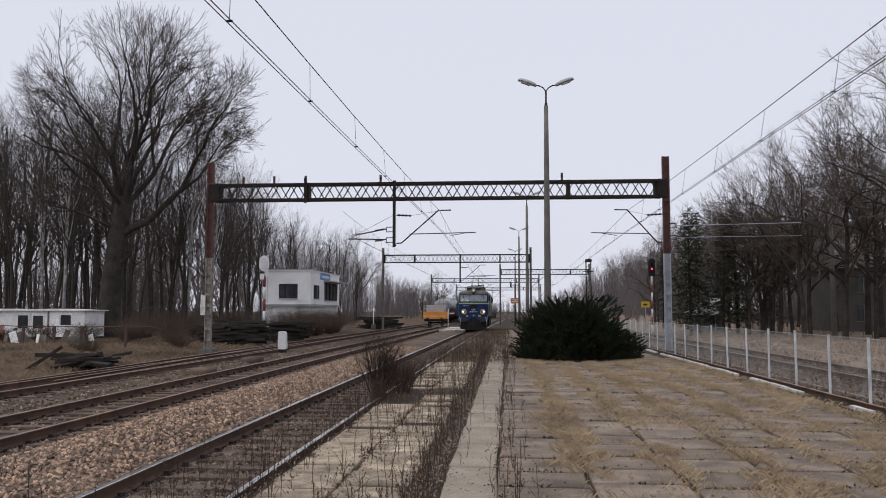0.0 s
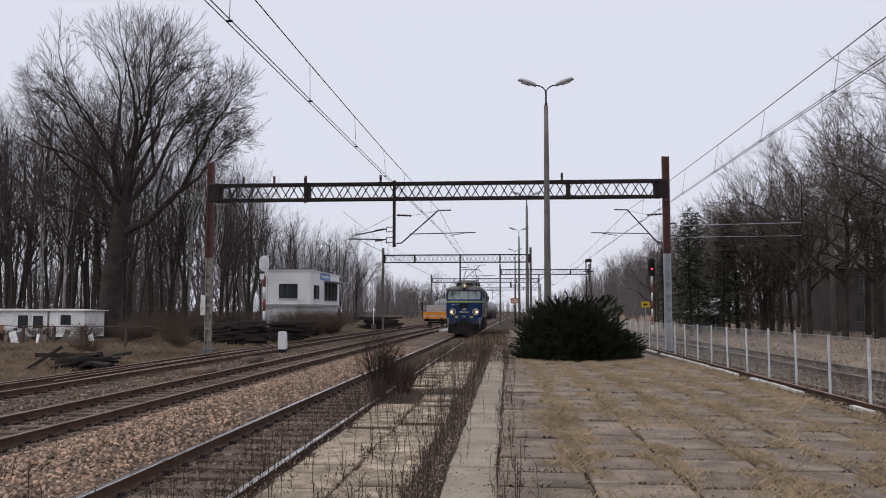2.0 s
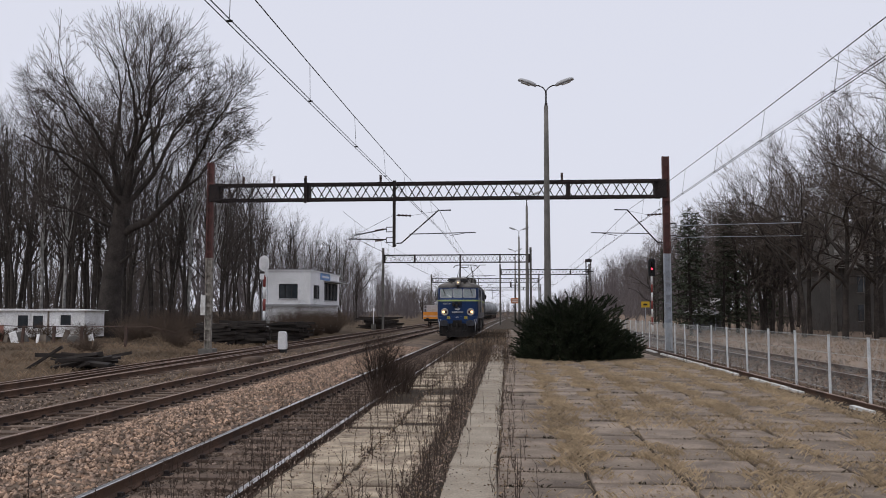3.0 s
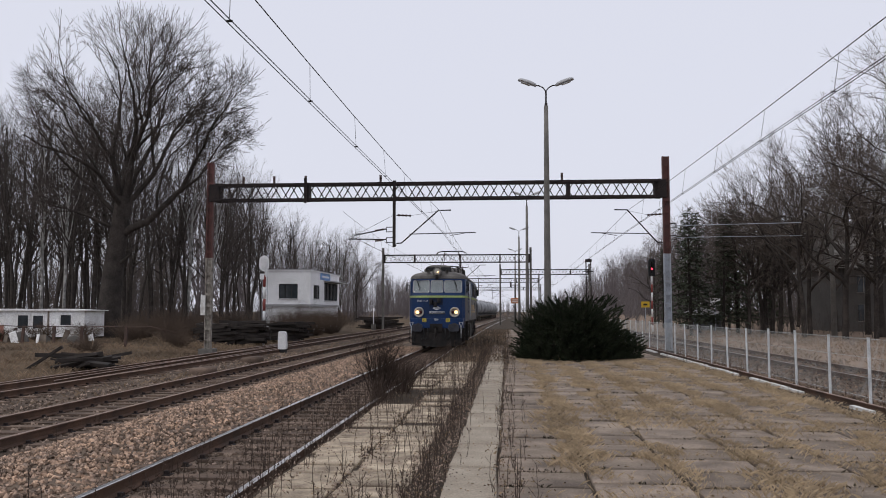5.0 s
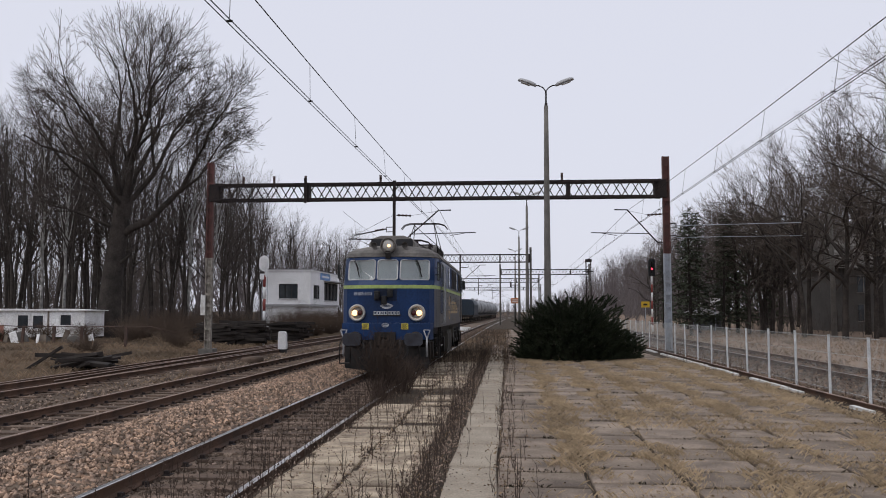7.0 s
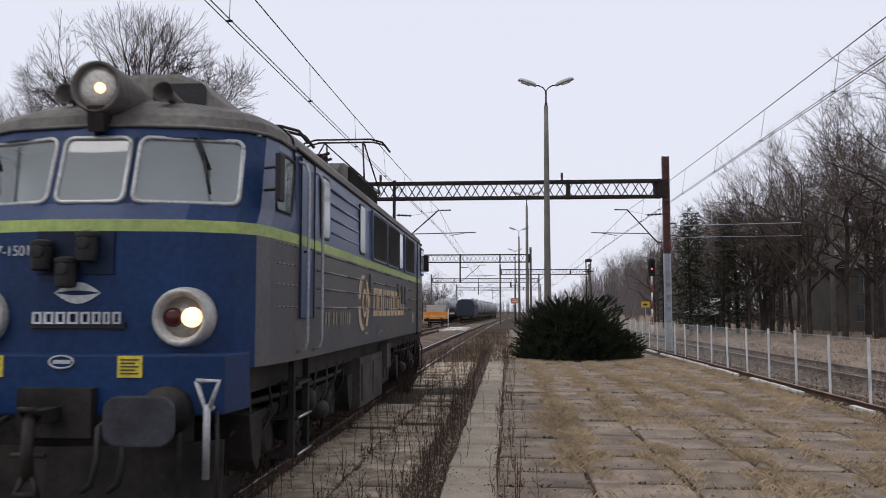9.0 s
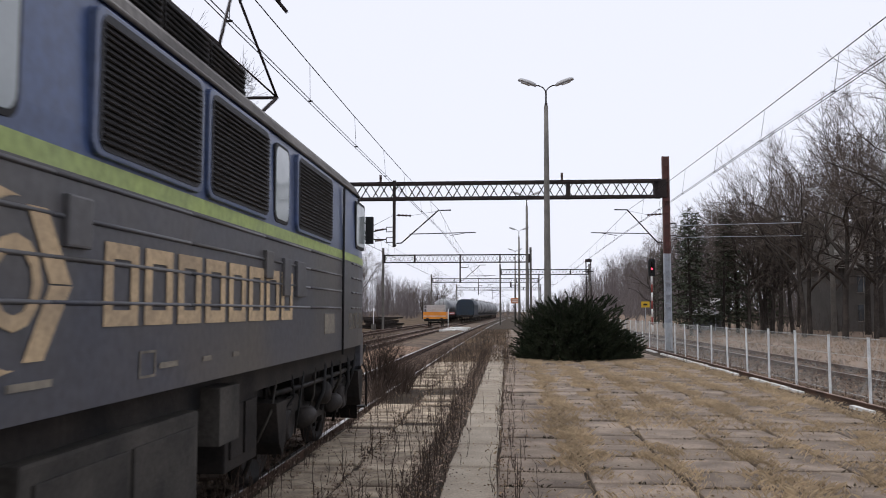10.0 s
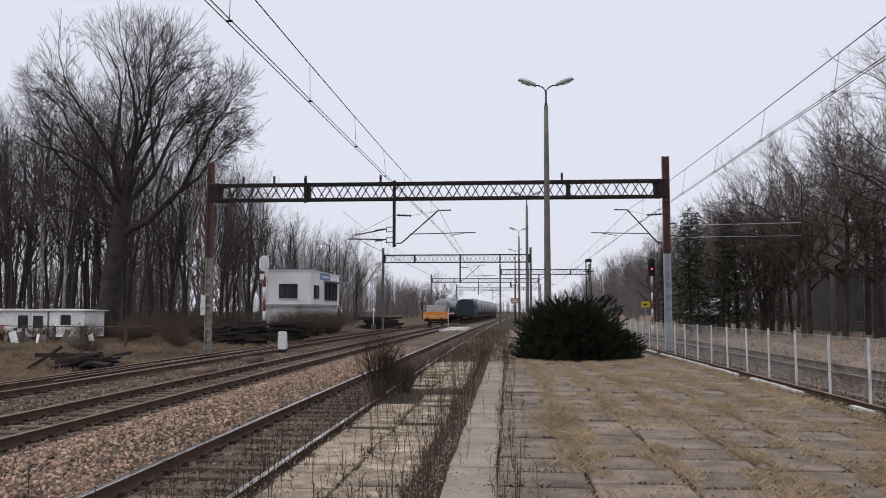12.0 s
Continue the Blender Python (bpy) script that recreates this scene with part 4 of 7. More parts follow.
def tank_wagon(x, y, first):
    t = thing("tank_wagon", pose(along(x, y), y, 0, 0, 0, -math.degrees(2 * BEND * y)), "grey cylindrical tank wagon in a standing train", "tank wagon", "standing wagons")
    bogie_wheels(t, (1.4, 3.2, 9.2, 11))
    s = Shape()
    s.box(-1.2, 1.2, 0, 12.4, 0.95, 1.25)
    part("frame", s, BLACKSTEEL, t)
    s = Shape()
    s.lathe([(0.3, 0.4), (0.9, 0.5), (1.25, 0.75), (1.35, 1.0), (1.35, 11.4), (1.25, 11.65), (0.9, 11.9), (0.3, 12.0)], (0, 0, 2.55), "y", 24)
    part("tank", s, TANKGREY, t, "grey tank barrel")
    s = Shape()
    s.lathe([(0.35, 3.8), (0.35, 4.15), (0.1, 4.2)], (0, 6.2, 0), "z", 12)
    part("dome", s, TANKGREY, t)
    for sx in (0.85, -0.85):
        s = Shape()
        s.lathe([(0.1, 0.0), (0.1, -0.4), (0.22, -0.42), (0.22, -0.46)], (sx, 0, 1.06), "y", 12)
        part("buffer", s, BLACKSTEEL, t)
    s = Shape()
    for q in (-0.3, 0.3):
        s.tube((q, 0.1, 1.2), (q, 0.3, 3.9), 0.03, n=5)
    for i in range(8):
        s.tube((-0.3, 0.12 + i * 0.025, 1.4 + i * 0.33), (0.3, 0.12 + i * 0.025, 1.4 + i * 0.33), 0.02, n=5)
    part("ladder", s, DARKSTEEL, t)


def hopper_wagon(x, y):
    t = thing("hopper_wagon", pose(along(x, y), y, 0, 0, 0, -math.degrees(2 * BEND * y)), "dark covered hopper wagon at the head of a standing train", "wagon", "standing wagons")
    bogie_wheels(t, (1.4, 3.2, 9.2, 11))
    s = Shape()
    s.box(-1.35, 1.35, 0, 12.4, 0.85, 1.25)
    part("frame", s, BLACKSTEEL, t)
    s = Shape()
    s.prism([(-1.45, 1.25), (1.45, 1.25), (1.5, 2.9), (1.2, 3.55), (0.6, 3.8), (-0.6, 3.8), (-1.2, 3.55), (-1.5, 2.9)], "y", 0.4, 12.0)
    part("body", s, WAGONDARK, t, bevel=0.04)
    for xx in (-1.2, -0.4, 0.4, 1.2):
        s = Shape()
        s.box(xx - 0.06, xx + 0.06, 0.3, 0.4, 1.25, 3.1)
        part("rib", s, WAGONDARK, t)
    for sx in (0.85, -0.85):
        s = Shape()
        s.lathe([(0.1, 0.4), (0.1, -0.4), (0.22, -0.42), (0.22, -0.46)], (sx, 0, 1.06), "y", 12)
        part("buffer", s, BLACKSTEEL, t)


build_trolley()
hopper_wagon(-8.1, 138.0)
for i in range(7):
    tank_wagon(-8.1, 151.5 + i * 13.6, False)
for i in range(3):
    tank_wagon(-12.35, 142.0 + i * 13.6, False)


def build_crossing():
    t = thing("board_crossing", pose(0, 0, 0), "pale concrete slab crossing between the tracks", "crossing", kind="structure")
    for i in range(7):
        s = Shape()
        s.box(0, 1.5, 0, 2.3, -0.3, 0.0)
        part("slab", s, WHITEPAINT, t, bevel=0.02, at=pose(-6.7 + (i % 2) * 1.0, 84.0 + i * 2.5, -0.02, 0, rnd.uniform(-1, 1), rnd.uniform(-2, 2)))


build_crossing()


# ---- small buildings on the right ----
def build_right_buildings():
    SHEDWALL = mat("dark_shed_boards", (0.08, 0.085, 0.10), 0.8, other=(0.05, 0.05, 0.055))
    t = thing("shed", pose(0, 0, 0), "small dark shed with a pale sloping roof among conifers", "shed")
    s = Shape()
    s.box(17.0, 19.2, 78, 81, -0.1, 1.5)
    part("wall", s, SHEDWALL, t)
    s = Shape()
    s.prism([(16.6, 1.5), (19.5, 1.5), (19.5, 1.62), (18.0, 2.1), (16.6, 1.75)], "y", 77.6, 81.4)
    part("roof", s, BASEGREY, t)
    s = Shape()
    s.box(17.6, 18.6, 77.96, 77.995, 0.7, 1.3)
    part("window", s, DARKGLASS, t)
    t = thing("notice_board", pose(18.2, 76, 0), "white notice board on a post", "sign")
    s = Shape()
    s.tube((0, 0, -0.2), (0, 0, 2.5), 0.05, n=8)
    part("post", s, GREYSTEEL, t)
    s = Shape()
    s.box(-0.42, 0.42, -0.09, -0.055, 2.35, 2.95)
    part("board", s, SIGNWHITE, t)
    HOUSE = mat("grey_house_render", (0.085, 0.078, 0.072), 0.9, other=(0.06, 0.055, 0.05), size=0.5)
    t = thing("house", pose(0, 0, 0), "grey rendered house behind bare trees", "house")
    s = Shape()
    s.box(29, 42, 76, 86, -0.3, 5.6)
    part("wall", s, HOUSE, t)
    s = Shape()
    s.prism([(75.4, 5.6), (86.6, 5.6), (81, 9.6)], "x", 28.5, 42.5)
    part("roof", s, ROOFGREY, t)
    for i in range(5):
        for z in (1.0, 3.5):
            x = 30.3 + i * 2.4
            s = Shape()
            s.box(x, x + 1.0, 75.94, 75.99, z, z + 1.4)
            w = part("window", s, DARKGLASS, t)
            s = Shape()
            s.box(x - 0.08, x + 1.08, 75.95, 76.0, z - 0.08, z - 0.01)
            s.box(x - 0.08, x + 1.08, 75.95, 76.0, z + 1.41, z + 1.48)
            s.box(x + 0.46, x + 0.54, 75.9, 75.938, z, z + 1.4)
            part("frame", s, POLECONC, w)
    t = thing("marker_post", pose(29.5, 62, 0), "short white post at the edge of the wood", "post")
    s = Shape()
    s.tube((0, 0, -0.1), (0, 0, 1.7), 0.09, n=8)
    part("pole", s, SIGNWHITE, t)


build_right_buildings()


# ---- the locomotive: y runs from its front to its back ----
LEN = 15.35
FORE = 0.16  # how far the front end stands ahead of the origin
HALF = [(0.0, 0.0), (0.32, 0.01), (0.35, 0.013), (0.85, 0.10), (1.22, 0.30), (1.35, 0.47), (1.405, 0.72), (1.435, 1.22), (1.45, 1.5), (1.46, 2.3), (1.46, 7.825)]


def nose(z):
    """How far the front stands back at a height."""
    return 0.2 + (0.0 if z < 2.64 else (z - 2.64) * 0.3 + 0.08)


def half_outline(z):
    if z <= 3.46:
        k = 1.0 - max(0.0, z - 3.0) * 0.03
        return [(x * k, nose(z) + y if y < 1.4 else y) for x, y in HALF]
    f = (z - 3.46) / 0.36
    k = (1 - min(f, 0.985) ** 2.4) ** 0.45
    k = max(k, 0.16)
    return [(x * 0.985 * (0.25 + 0.75 * k) if f > 0 else x, min(7.8, (nose(3.46) + f * f * 0.55 + y) if y < 1.4 else y)) for x, y in HALF]


def ring(z):
    h = half_outline(z)
    right = [(x, y - FORE if q[1] < 1.4 else y) for (x, y), q in zip(h, HALF)]
    back = [(x, LEN - y) for x, y in reversed(h[:-1])]
    one = right + back
    left = [(-x, y) for x, y in reversed(one[1:-1])]
    return [(x, y, z) for x, y in one + left]


def front_at(x, z):
    h = half_outline(z)
    ax = abs(x)
    for (x0, y0), (x1, y1) in zip(h, h[1:]):
        if x0 <= ax <= x1:
            return y0 + (y1 - y0) * (ax - x0) / max(1e-6, x1 - x0)
    return h[-1][1]


def build_loco():
    loco = thing("locomotive", pose(0, 0, 0), "blue electric locomotive with a lime stripe and grimy grey sides", "locomotive")
    zs = [1.36, 1.5, 2.5, 2.6, 2.745, 3.35, 3.46, 3.56, 3.65, 3.72, 3.77, 3.81]
    rings = [ring(z) for z in zs]
    n = len(rings[0])
    body, roof, stripe = Shape(), Shape(), Shape()
    for li in range(len(zs) - 1):
        for j in range(n):
            a, b = rings[li][j], rings[li][(j + 1) % n]
            c, d = rings[li + 1][(j + 1) % n], rings[li + 1][j]
            my = (a[1] + b[1]) / 2
            jj = j if j < 20 else 39 - j
            st = jj if jj < 10 else 19 - jj
            if li == 4 and st in (0, 2, 3, 6):
                continue
            tgt = stripe if li == 2 else (roof if li >= 6 else body)
            end = st < 5
            mi = 0
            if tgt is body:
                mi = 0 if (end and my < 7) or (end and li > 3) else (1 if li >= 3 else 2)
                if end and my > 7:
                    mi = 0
            tgt.add([a, b, c, d], [(0, 1, 2, 3)], mi, tgt is roof)
    roof.add(rings[-1], [tuple(range(n))])
    body.add([(x, y, z) for x, y, z in rings[0]], [tuple(range(n))], 2)
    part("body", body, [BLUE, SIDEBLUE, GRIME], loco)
    part("roof", roof, ROOFGREY, loco, "sooty grey rounded roof")
    part("stripe", stripe, LIME, loco, "lime green stripe")
    rim = Shape()
    rim.path([(x * 1.012, y + (0.012 if y > 7 else -0.012), 3.45) for x, y, z in ring(3.45)] + [tuple(rings[6][0])], 0.018, 5)
    part("gutter", rim, ROOFGREY, loco)

    # windscreens and cab side windows, at both ends
    def pane(low, high, name, mu, mv):
        """A glazed opening with rounded corners, a blue surround and a pale frame; low and high run along its sill and its head."""
        def at(u, v):
            def line(p):
                t = u * (len(p) - 1)
                k = min(len(p) - 2, int(t))
                return Vector(p[k]).lerp(Vector(p[k + 1]), t - k)
            return line(low).lerp(line(high), v)
        inner, outer = [], []
        ru, rv = (0.075, 0.12) if name == "windscreen" and len(low) > 2 else (0.11, 0.12)
        for cu, cv, a0 in ((1 - mu - ru, 1 - mv - rv, 0), (mu + ru, 1 - mv - rv, 90), (mu + ru, mv + rv, 180), (1 - mu - ru, mv + rv, 270)):
            for k in range(7):
                ang = radians(a0 + 15 * k)
                u, v = cu + ru * math.cos(ang), cv + rv * math.sin(ang)
                big = max(abs(u - 0.5), abs(v - 0.5)) * 2
                inner.append(at(u, v))
                outer.append(at(0.5 + (u - 0.5) / big, 0.5 + (v - 0.5) / big))
        n = len(inner)
        corner = Shape()
        corner.add(inner + outer, [(i, (i + 1) % n, n + (i + 1) % n, n + i) for i in range(n)])
        for k, (u, v) in enumerate(((1, 1), (0, 1), (0, 0), (1, 0))):
            ids = [i % n for i in range(k * 7, k * 7 + 7)]
            corner.add([at(u, v)] + [outer[i] for i in ids], [(0, q + 1, q + 2) for q in range(6)])
        s = Shape()
        s.add([sum(inner, Vector()) / n] + inner, [(0, i + 1, (i + 1) % n + 1) for i in range(n)])
        w = part(name, s, GLASS, loco)
        w.visible_shadow = False
        part("window_surround", corner, BLUE, w)
        f = Shape()
        front = name == "windscreen"
        f.path(inner + [inner[0]], 0.024 if front else 0.015, 6)
        part("window_frame", f, FRAMEALU if front else RUBBER, w, "pale metal window frame" if front else "black window seal")

    def screen(i0, i1, sx, rear, name):
        rows = []
        for z in (2.745, 3.35):
            h = half_outline(z)
            rows.append([(h[i][0] * sx, (LEN - h[i][1]) if rear else h[i][1] - FORE, z) for i in range(i0, i1 + 1)])
        pane(rows[0], rows[1], name, 0.025 if i1 - i0 > 1 else 0.03, 0.02 if i1 - i0 > 1 else 0.05)

    for rear in (False, True):
        for sx in (1, -1):
            screen(2, 4, sx, rear, "windscreen")
            screen(6, 7, sx, rear, "side_window")
        h0, h1 = half_outline(2.745), half_outline(3.35)
        yy = lambda v: LEN - v if rear else v - FORE
        pane([(-h0[1][0], yy(h0[1][1]), 2.745), (h0[1][0], yy(h0[1][1]), 2.745)], [(-h1[1][0], yy(h1[1][1]), 3.35), (h1[1][0], yy(h1[1][1]), 3.35)], "windscreen", 0.04, 0.02)
        cab = Shape()
        cab.box(-1.36, 1.36, min(yy(1.55), yy(1.6)), max(yy(1.55), yy(1.6)), 1.6, 3.42)
        cab.box(-1.2, 1.2, min(yy(0.75), yy(1.2)), max(yy(0.75), yy(1.2)), 1.6, 2.66)
        cab.box(-1.3, 1.3, min(yy(0.9), yy(1.6)), max(yy(0.9), yy(1.6)), 3.42, 3.45)
        part("cab_interior", cab, CABIN, loco, "pale grey-green cab wall and desk")
        # corner posts between the panes
        post = Shape()
        for sx in (1, -1):
            for z0, z1 in ((2.745, 3.35),):
                a, b = half_outline(z0), half_outline(z1)
                post.add([(a[1][0] * sx, yy(a[1][1]), z0), (a[2][0] * sx, yy(a[2][1]), z0), (b[2][0] * sx, yy(b[2][1]), z1), (b[1][0] * sx, yy(b[1][1]), z1)], [(0, 1, 2, 3)])
        part("window_pillar", post, BLUE, loco)
        # wipers
        for sx in (1, -1):
            s = Shape()
            bx = 0.92 * sx + 0.05
            f0 = front_at(bx, 3.37) - 0.05
            s.tube((bx - 0.16, yy(f0), 3.42), (bx, yy(f0 - 0.08), 3.06), 0.012, n=5)
            s.tube((bx - 0.2, yy(f0), 3.42), (bx - 0.02, yy(f0 - 0.08), 3.06), 0.010, n=5)
            s.tube((bx - 0.08, yy(f0 - 0.03), 3.22), (bx + 0.03, yy(f0 - 0.16), 2.84), 0.015, n=5)
            part("wiper", s, RUBBER, loco, "black windscreen wiper")
        # mirrors
        for sx in (1, -1):
            s = Shape()
            my = 1.02 if rear else 0.78
            s.obox((1.52 * sx, yy(my), 3.02), (0.12, 0.06, 0.40) if rear else (0.05, 0.16, 0.42))
            m = part("mirror", s, RUBBER, loco, "black rear-view mirror", bevel=0.015)
            for z in (2.92, 3.12):
                s = Shape()
                s.tube((1.36 * sx, yy(my + 0.08), z), (1.52 * sx, yy(my), z), 0.014, n=5)
                part("mirror_arm", s, RUBBER, m)
        # front lights
        for sx in (1, -1):
            y0 = front_at(0.85, 1.78)
            s = Shape()
            sg = -1 if not rear else 1
            s.lathe([(0.25, 0.06 * -sg), (0.25, 0.02 * sg), (0.24, 0.10 * sg), (0.215, 0.125 * sg), (0.185, 0.10 * sg), (0.165, 0.03 * sg)], (0.87 * sx, yy(y0), 1.79), "y", 28)
            lamp = part("headlight", s, BEZEL, loco, "round headlight in a pale bezel")
            s = Shape()
            s.lathe([(0.17, 0.0), (0.17, 0.035 * sg)], (0.87 * sx, yy(y0), 1.79), "y", 20)
            part("reflector", s, LENSGREY, lamp)
            s = Shape()
            s.lathe([(0.085, 0.03 * sg), (0.08, 0.07 * sg), (0.04, 0.085 * sg)], (0.945 * sx, yy(y0), 1.79), "y", 14)
            part("lamp", s, LAMPWARM if not rear else LENSGREY, lamp)
            s = Shape()
            s.lathe([(0.082, 0.03 * sg), (0.078, 0.07 * sg), (0.04, 0.085 * sg)], (0.79 * sx, yy(y0), 1.79), "y", 14)
            part("tail_lamp", s, TAILRED, lamp, "dark red tail lamp")
        sg = -1 if not rear else 1
        s = Shape()
        s.lathe([(0.06, -1.3 * sg), (0.15, -0.9 * sg), (0.205, -0.45 * sg), (0.225, -0.2 * sg), (0.23, 0.05 * sg), (0.222, 0.08 * sg), (0.20, 0.07 * sg), (0.19, 0.0)], (0, yy(0.46), 3.77), "y", 28)
        lamp = part("roof_headlight", s, ROOFGREY, loco, "big round roof headlight in a long grey housing")
        s = Shape()
        s.lathe([(0.195, -0.02 * sg), (0.195, 0.02 * sg), (0.12, 0.045 * sg)], (0, yy(0.46), 3.77), "y", 24)
        part("lens", s, LENSGREY, lamp)
        s = Shape()
        s.lathe([(0.05, 0.03 * sg), (0.045, 0.06 * sg), (0.02, 0.075 * sg)], (0.03, yy(0.46), 3.76), "y", 12)
        part("lamp", s, LAMPWARM if not rear else LENSGREY, lamp)
        s = Shape()
        s.prism([(yy(0.42), 3.38), (yy(0.38), 3.6), (yy(0.9), 3.72), (yy(0.9), 3.5)], "x", -0.07, 0.07)
        part("lamp_bracket", s, BLACKSTEEL, lamp)
        for sx in (1, -1):
            s = Shape()
            s.lathe([(0.02, -0.55 * sg), (0.035, -0.3 * sg), (0.06, -0.08 * sg), (0.095, 0.03 * sg), (0.08, 0.0), (0.03, -0.1 * sg)], (0.46 * sx, yy(0.75), 3.80), "y", 14)
            s.box(0.46 * sx - 0.03, 0.46 * sx + 0.03, yy(0.98) - 0.05, yy(0.98) + 0.05, 3.55, 3.78)
            part("horn", s, ROOFGREY, loco, "grey trumpet horn")
        # lower front: step, beam, buffers, plough, coupling
        s = Shape()
        prof = [(-1.33, yy(0.62)), (-1.28, yy(0.1)), (-0.9, yy(-0.02)), (0.9, yy(-0.02)), (1.28, yy(0.1)), (1.33, yy(0.62))]
        s.prism(prof, "z", 1.02, 1.5)
        part("buffer_beam", s, GRIME if rear else BLUE, loco, "grimy buffer beam" if rear else "blue buffer beam", bevel=0.02)
        for sx in (1, -1):
            s = Shape()
            s.lathe([(0.2, 0.0), (0.2, 0.12 * sg), (0.11, 0.14 * sg), (0.11, 0.5 * sg)], (0.875 * sx, yy(-0.0), 1.06), "y", 16)
            bf = part("buffer", s, BLACKSTEEL, loco)
            s = Shape()
            w, h = 0.26, 0.17
            s.round_rect("y", min(yy(-0.58), yy(-0.52)), max(yy(-0.58), yy(-0.52)), 0.875 * sx - w, 0.875 * sx + w, 1.06 - h - 0.02, 1.06 + h, 0.11)
            part("buffer_plate", s, BUFFER, bf, "worn dark buffer plate", bevel=0.015)
        s = Shape()
        s.box(-0.3, 0.3, min(yy(-0.12), yy(0.2)), max(yy(-0.12), yy(0.2)), 0.86, 1.24)
        s.box(-0.06, 0.06, min(yy(-0.42), yy(0)), max(yy(-0.42), yy(0)), 1.0, 1.1)
        s.path([(-0.05, yy(-0.42), 1.06), (-0.05, yy(-0.5), 1.12), (0.05, yy(-0.5), 1.12), (0.05, yy(-0.42), 1.06)], 0.025, 6)
        s.path([(0, yy(-0.45), 1.08), (0.0, yy(-0.48), 0.8), (0, yy(-0.45), 0.62)], 0.045, 6)
        s.tube((-0.13, yy(-0.45), 0.78), (0.13, yy(-0.45), 0.78), 0.022, n=6)
        s.path([(-0.03, yy(-0.45), 0.62), (-0.09, yy(-0.47), 0.5), (0.09, yy(-0.47), 0.5), (0.03, yy(-0.45), 0.62)], 0.03, 6)
        part("coupling", s, BLACKSTEEL, loco, "black screw coupling", bevel=0.0)
        for hx in (-0.62, -0.42, 0.42, 0.62):
            s = Shape()
            s.path([(hx, yy(-0.05), 1.0), (hx + 0.03, yy(-0.3), 0.96), (hx + 0.07, yy(-0.38), 0.75), (hx + 0.02, yy(-0.36), 0.56), (hx - 0.08, yy(-0.3), 0.5)], 0.026, 7)
            part("brake_hose", s, RUBBER, loco)
        s = Shape()
        pl = [(-1.22, yy(0.28)), (-0.7, yy(-0.08)), (0.0, yy(-0.2)), (0.7, yy(-0.08)), (1.22, yy(0.28))]
        vs = [(x, y, 0.80) for x, y in pl] + [(x * 1.0, y - 0.05 * (1 if not rear else -1), 0.13 + 0.06 * abs(x)) for x, y in pl]
        vs += [(x, y + 0.03 * (1 if not rear else -1), z) for x, y, z in vs]
        fs = [(i, i + 1, i + 6, i + 5) for i in range(4)] + [(i + 10, i + 11, i + 16, i + 15) for i in range(4)]
        fs += [(i, i + 1, i + 11, i + 10) for i in range(4)] + [(i + 5, i + 6, i + 16, i + 15) for i in range(4)] + [(0, 5, 15, 10), (4, 9, 19, 14)]
        s.add(vs, fs)
        s.box(-0.95, 0.95, min(yy(0.0), yy(0.35)), max(yy(0.0), yy(0.35)), 0.78, 1.03)
        part("snow_plough", s, BLACKSTEEL, loco, "black steel plough blade")
        for sx in (1, -1):
            s = Shape()
            x = 1.2 * sx
            s.tube((x, yy(-0.06), 0.55), (x, yy(-0.06), 1.12), 0.03, n=7)
            s.path([(x - 0.09, yy(-0.06), 1.3), (x - 0.02, yy(-0.06), 1.1), (x + 0.02, yy(-0.06), 1.1), (x + 0.09, yy(-0.06), 1.3), (x - 0.09, yy(-0.06), 1.3)], 0.022, 6)
            s.tube((x, yy(-0.06), 1.08), (x, yy(0.15), 1.08), 0.02, n=6)
            part("shunter_handle", s, HANDRAIL if not rear else BLACKSTEEL, loco)
            s = Shape()
            s.path([(1.25 * sx, yy(0.02), 1.05), (1.30 * sx, yy(-0.1), 0.9), (1.3 * sx, yy(-0.1), 0.35)], 0.018, 6)
            s.path([(0.98 * sx, yy(0.02), 1.05), (1.0 * sx, yy(-0.1), 0.9), (1.0 * sx, yy(-0.1), 0.35)], 0.018, 6)
            s.box(min(1.0 * sx, 1.3 * sx), max(1.0 * sx, 1.3 * sx), min(yy(-0.16), yy(0.04)), max(yy(-0.16), yy(0.04)), 0.34, 0.37)
            part("front_step", s, BLACKSTEEL, loco)

    # front lettering and small fittings
    y0 = front_at(0, 2.2) - FORE
    s = Shape()
    s.box(-0.36, 0.3, y0 - 0.012, y0 + 0.02, 2.14, 2.5)
    part("connector_panel", s, PANELBLUE, loco, "dark blue connector panel", bevel=0.004)
    for cx, cz in ((-0.27, 2.3), (-0.06, 2.16), (0.11, 2.37)):
        s = Shape()
        s.lathe([(0.05, -0.03), (0.078, -0.02), (0.085, 0.04), (0.085, 0.17), (0.09, 0.175), (0.09, 0.21), (0.03, 0.225)], (cx, y0 - 0.09, cz - 0.1), "z", 14)
        s.lathe([(0.05, -0.16), (0.06, -0.14), (0.05, 0.0)], (cx, y0 - 0.02, cz + 0.02), "y", 10)
        part("multiple_unit_socket", s, RUBBER, loco, "black connector socket", bevel=0.01)
    s = Shape()
    for a in (0, 1):
        pts = []
        for i in range(9):
            u = -0.2 + 0.4 * i / 8
            pts.append((u, 0.09 * math.cos(u / 0.2 * 1.57) * (1 if a == 0 else -1)))
        for (u0, w0), (u1, w1) in zip(pts[:-1], pts[1:]):
            t0, t1 = 0.035, 0.035
            s.add([(u0, y0 - 0.008, 1.99 + w0), (u1, y0 - 0.008, 1.99 + w1), (u1, y0 - 0.008, 1.99 + w1 * 0.22), (u0, y0 - 0.008, 1.99 + w0 * 0.22)], [(0, 1, 2, 3)])
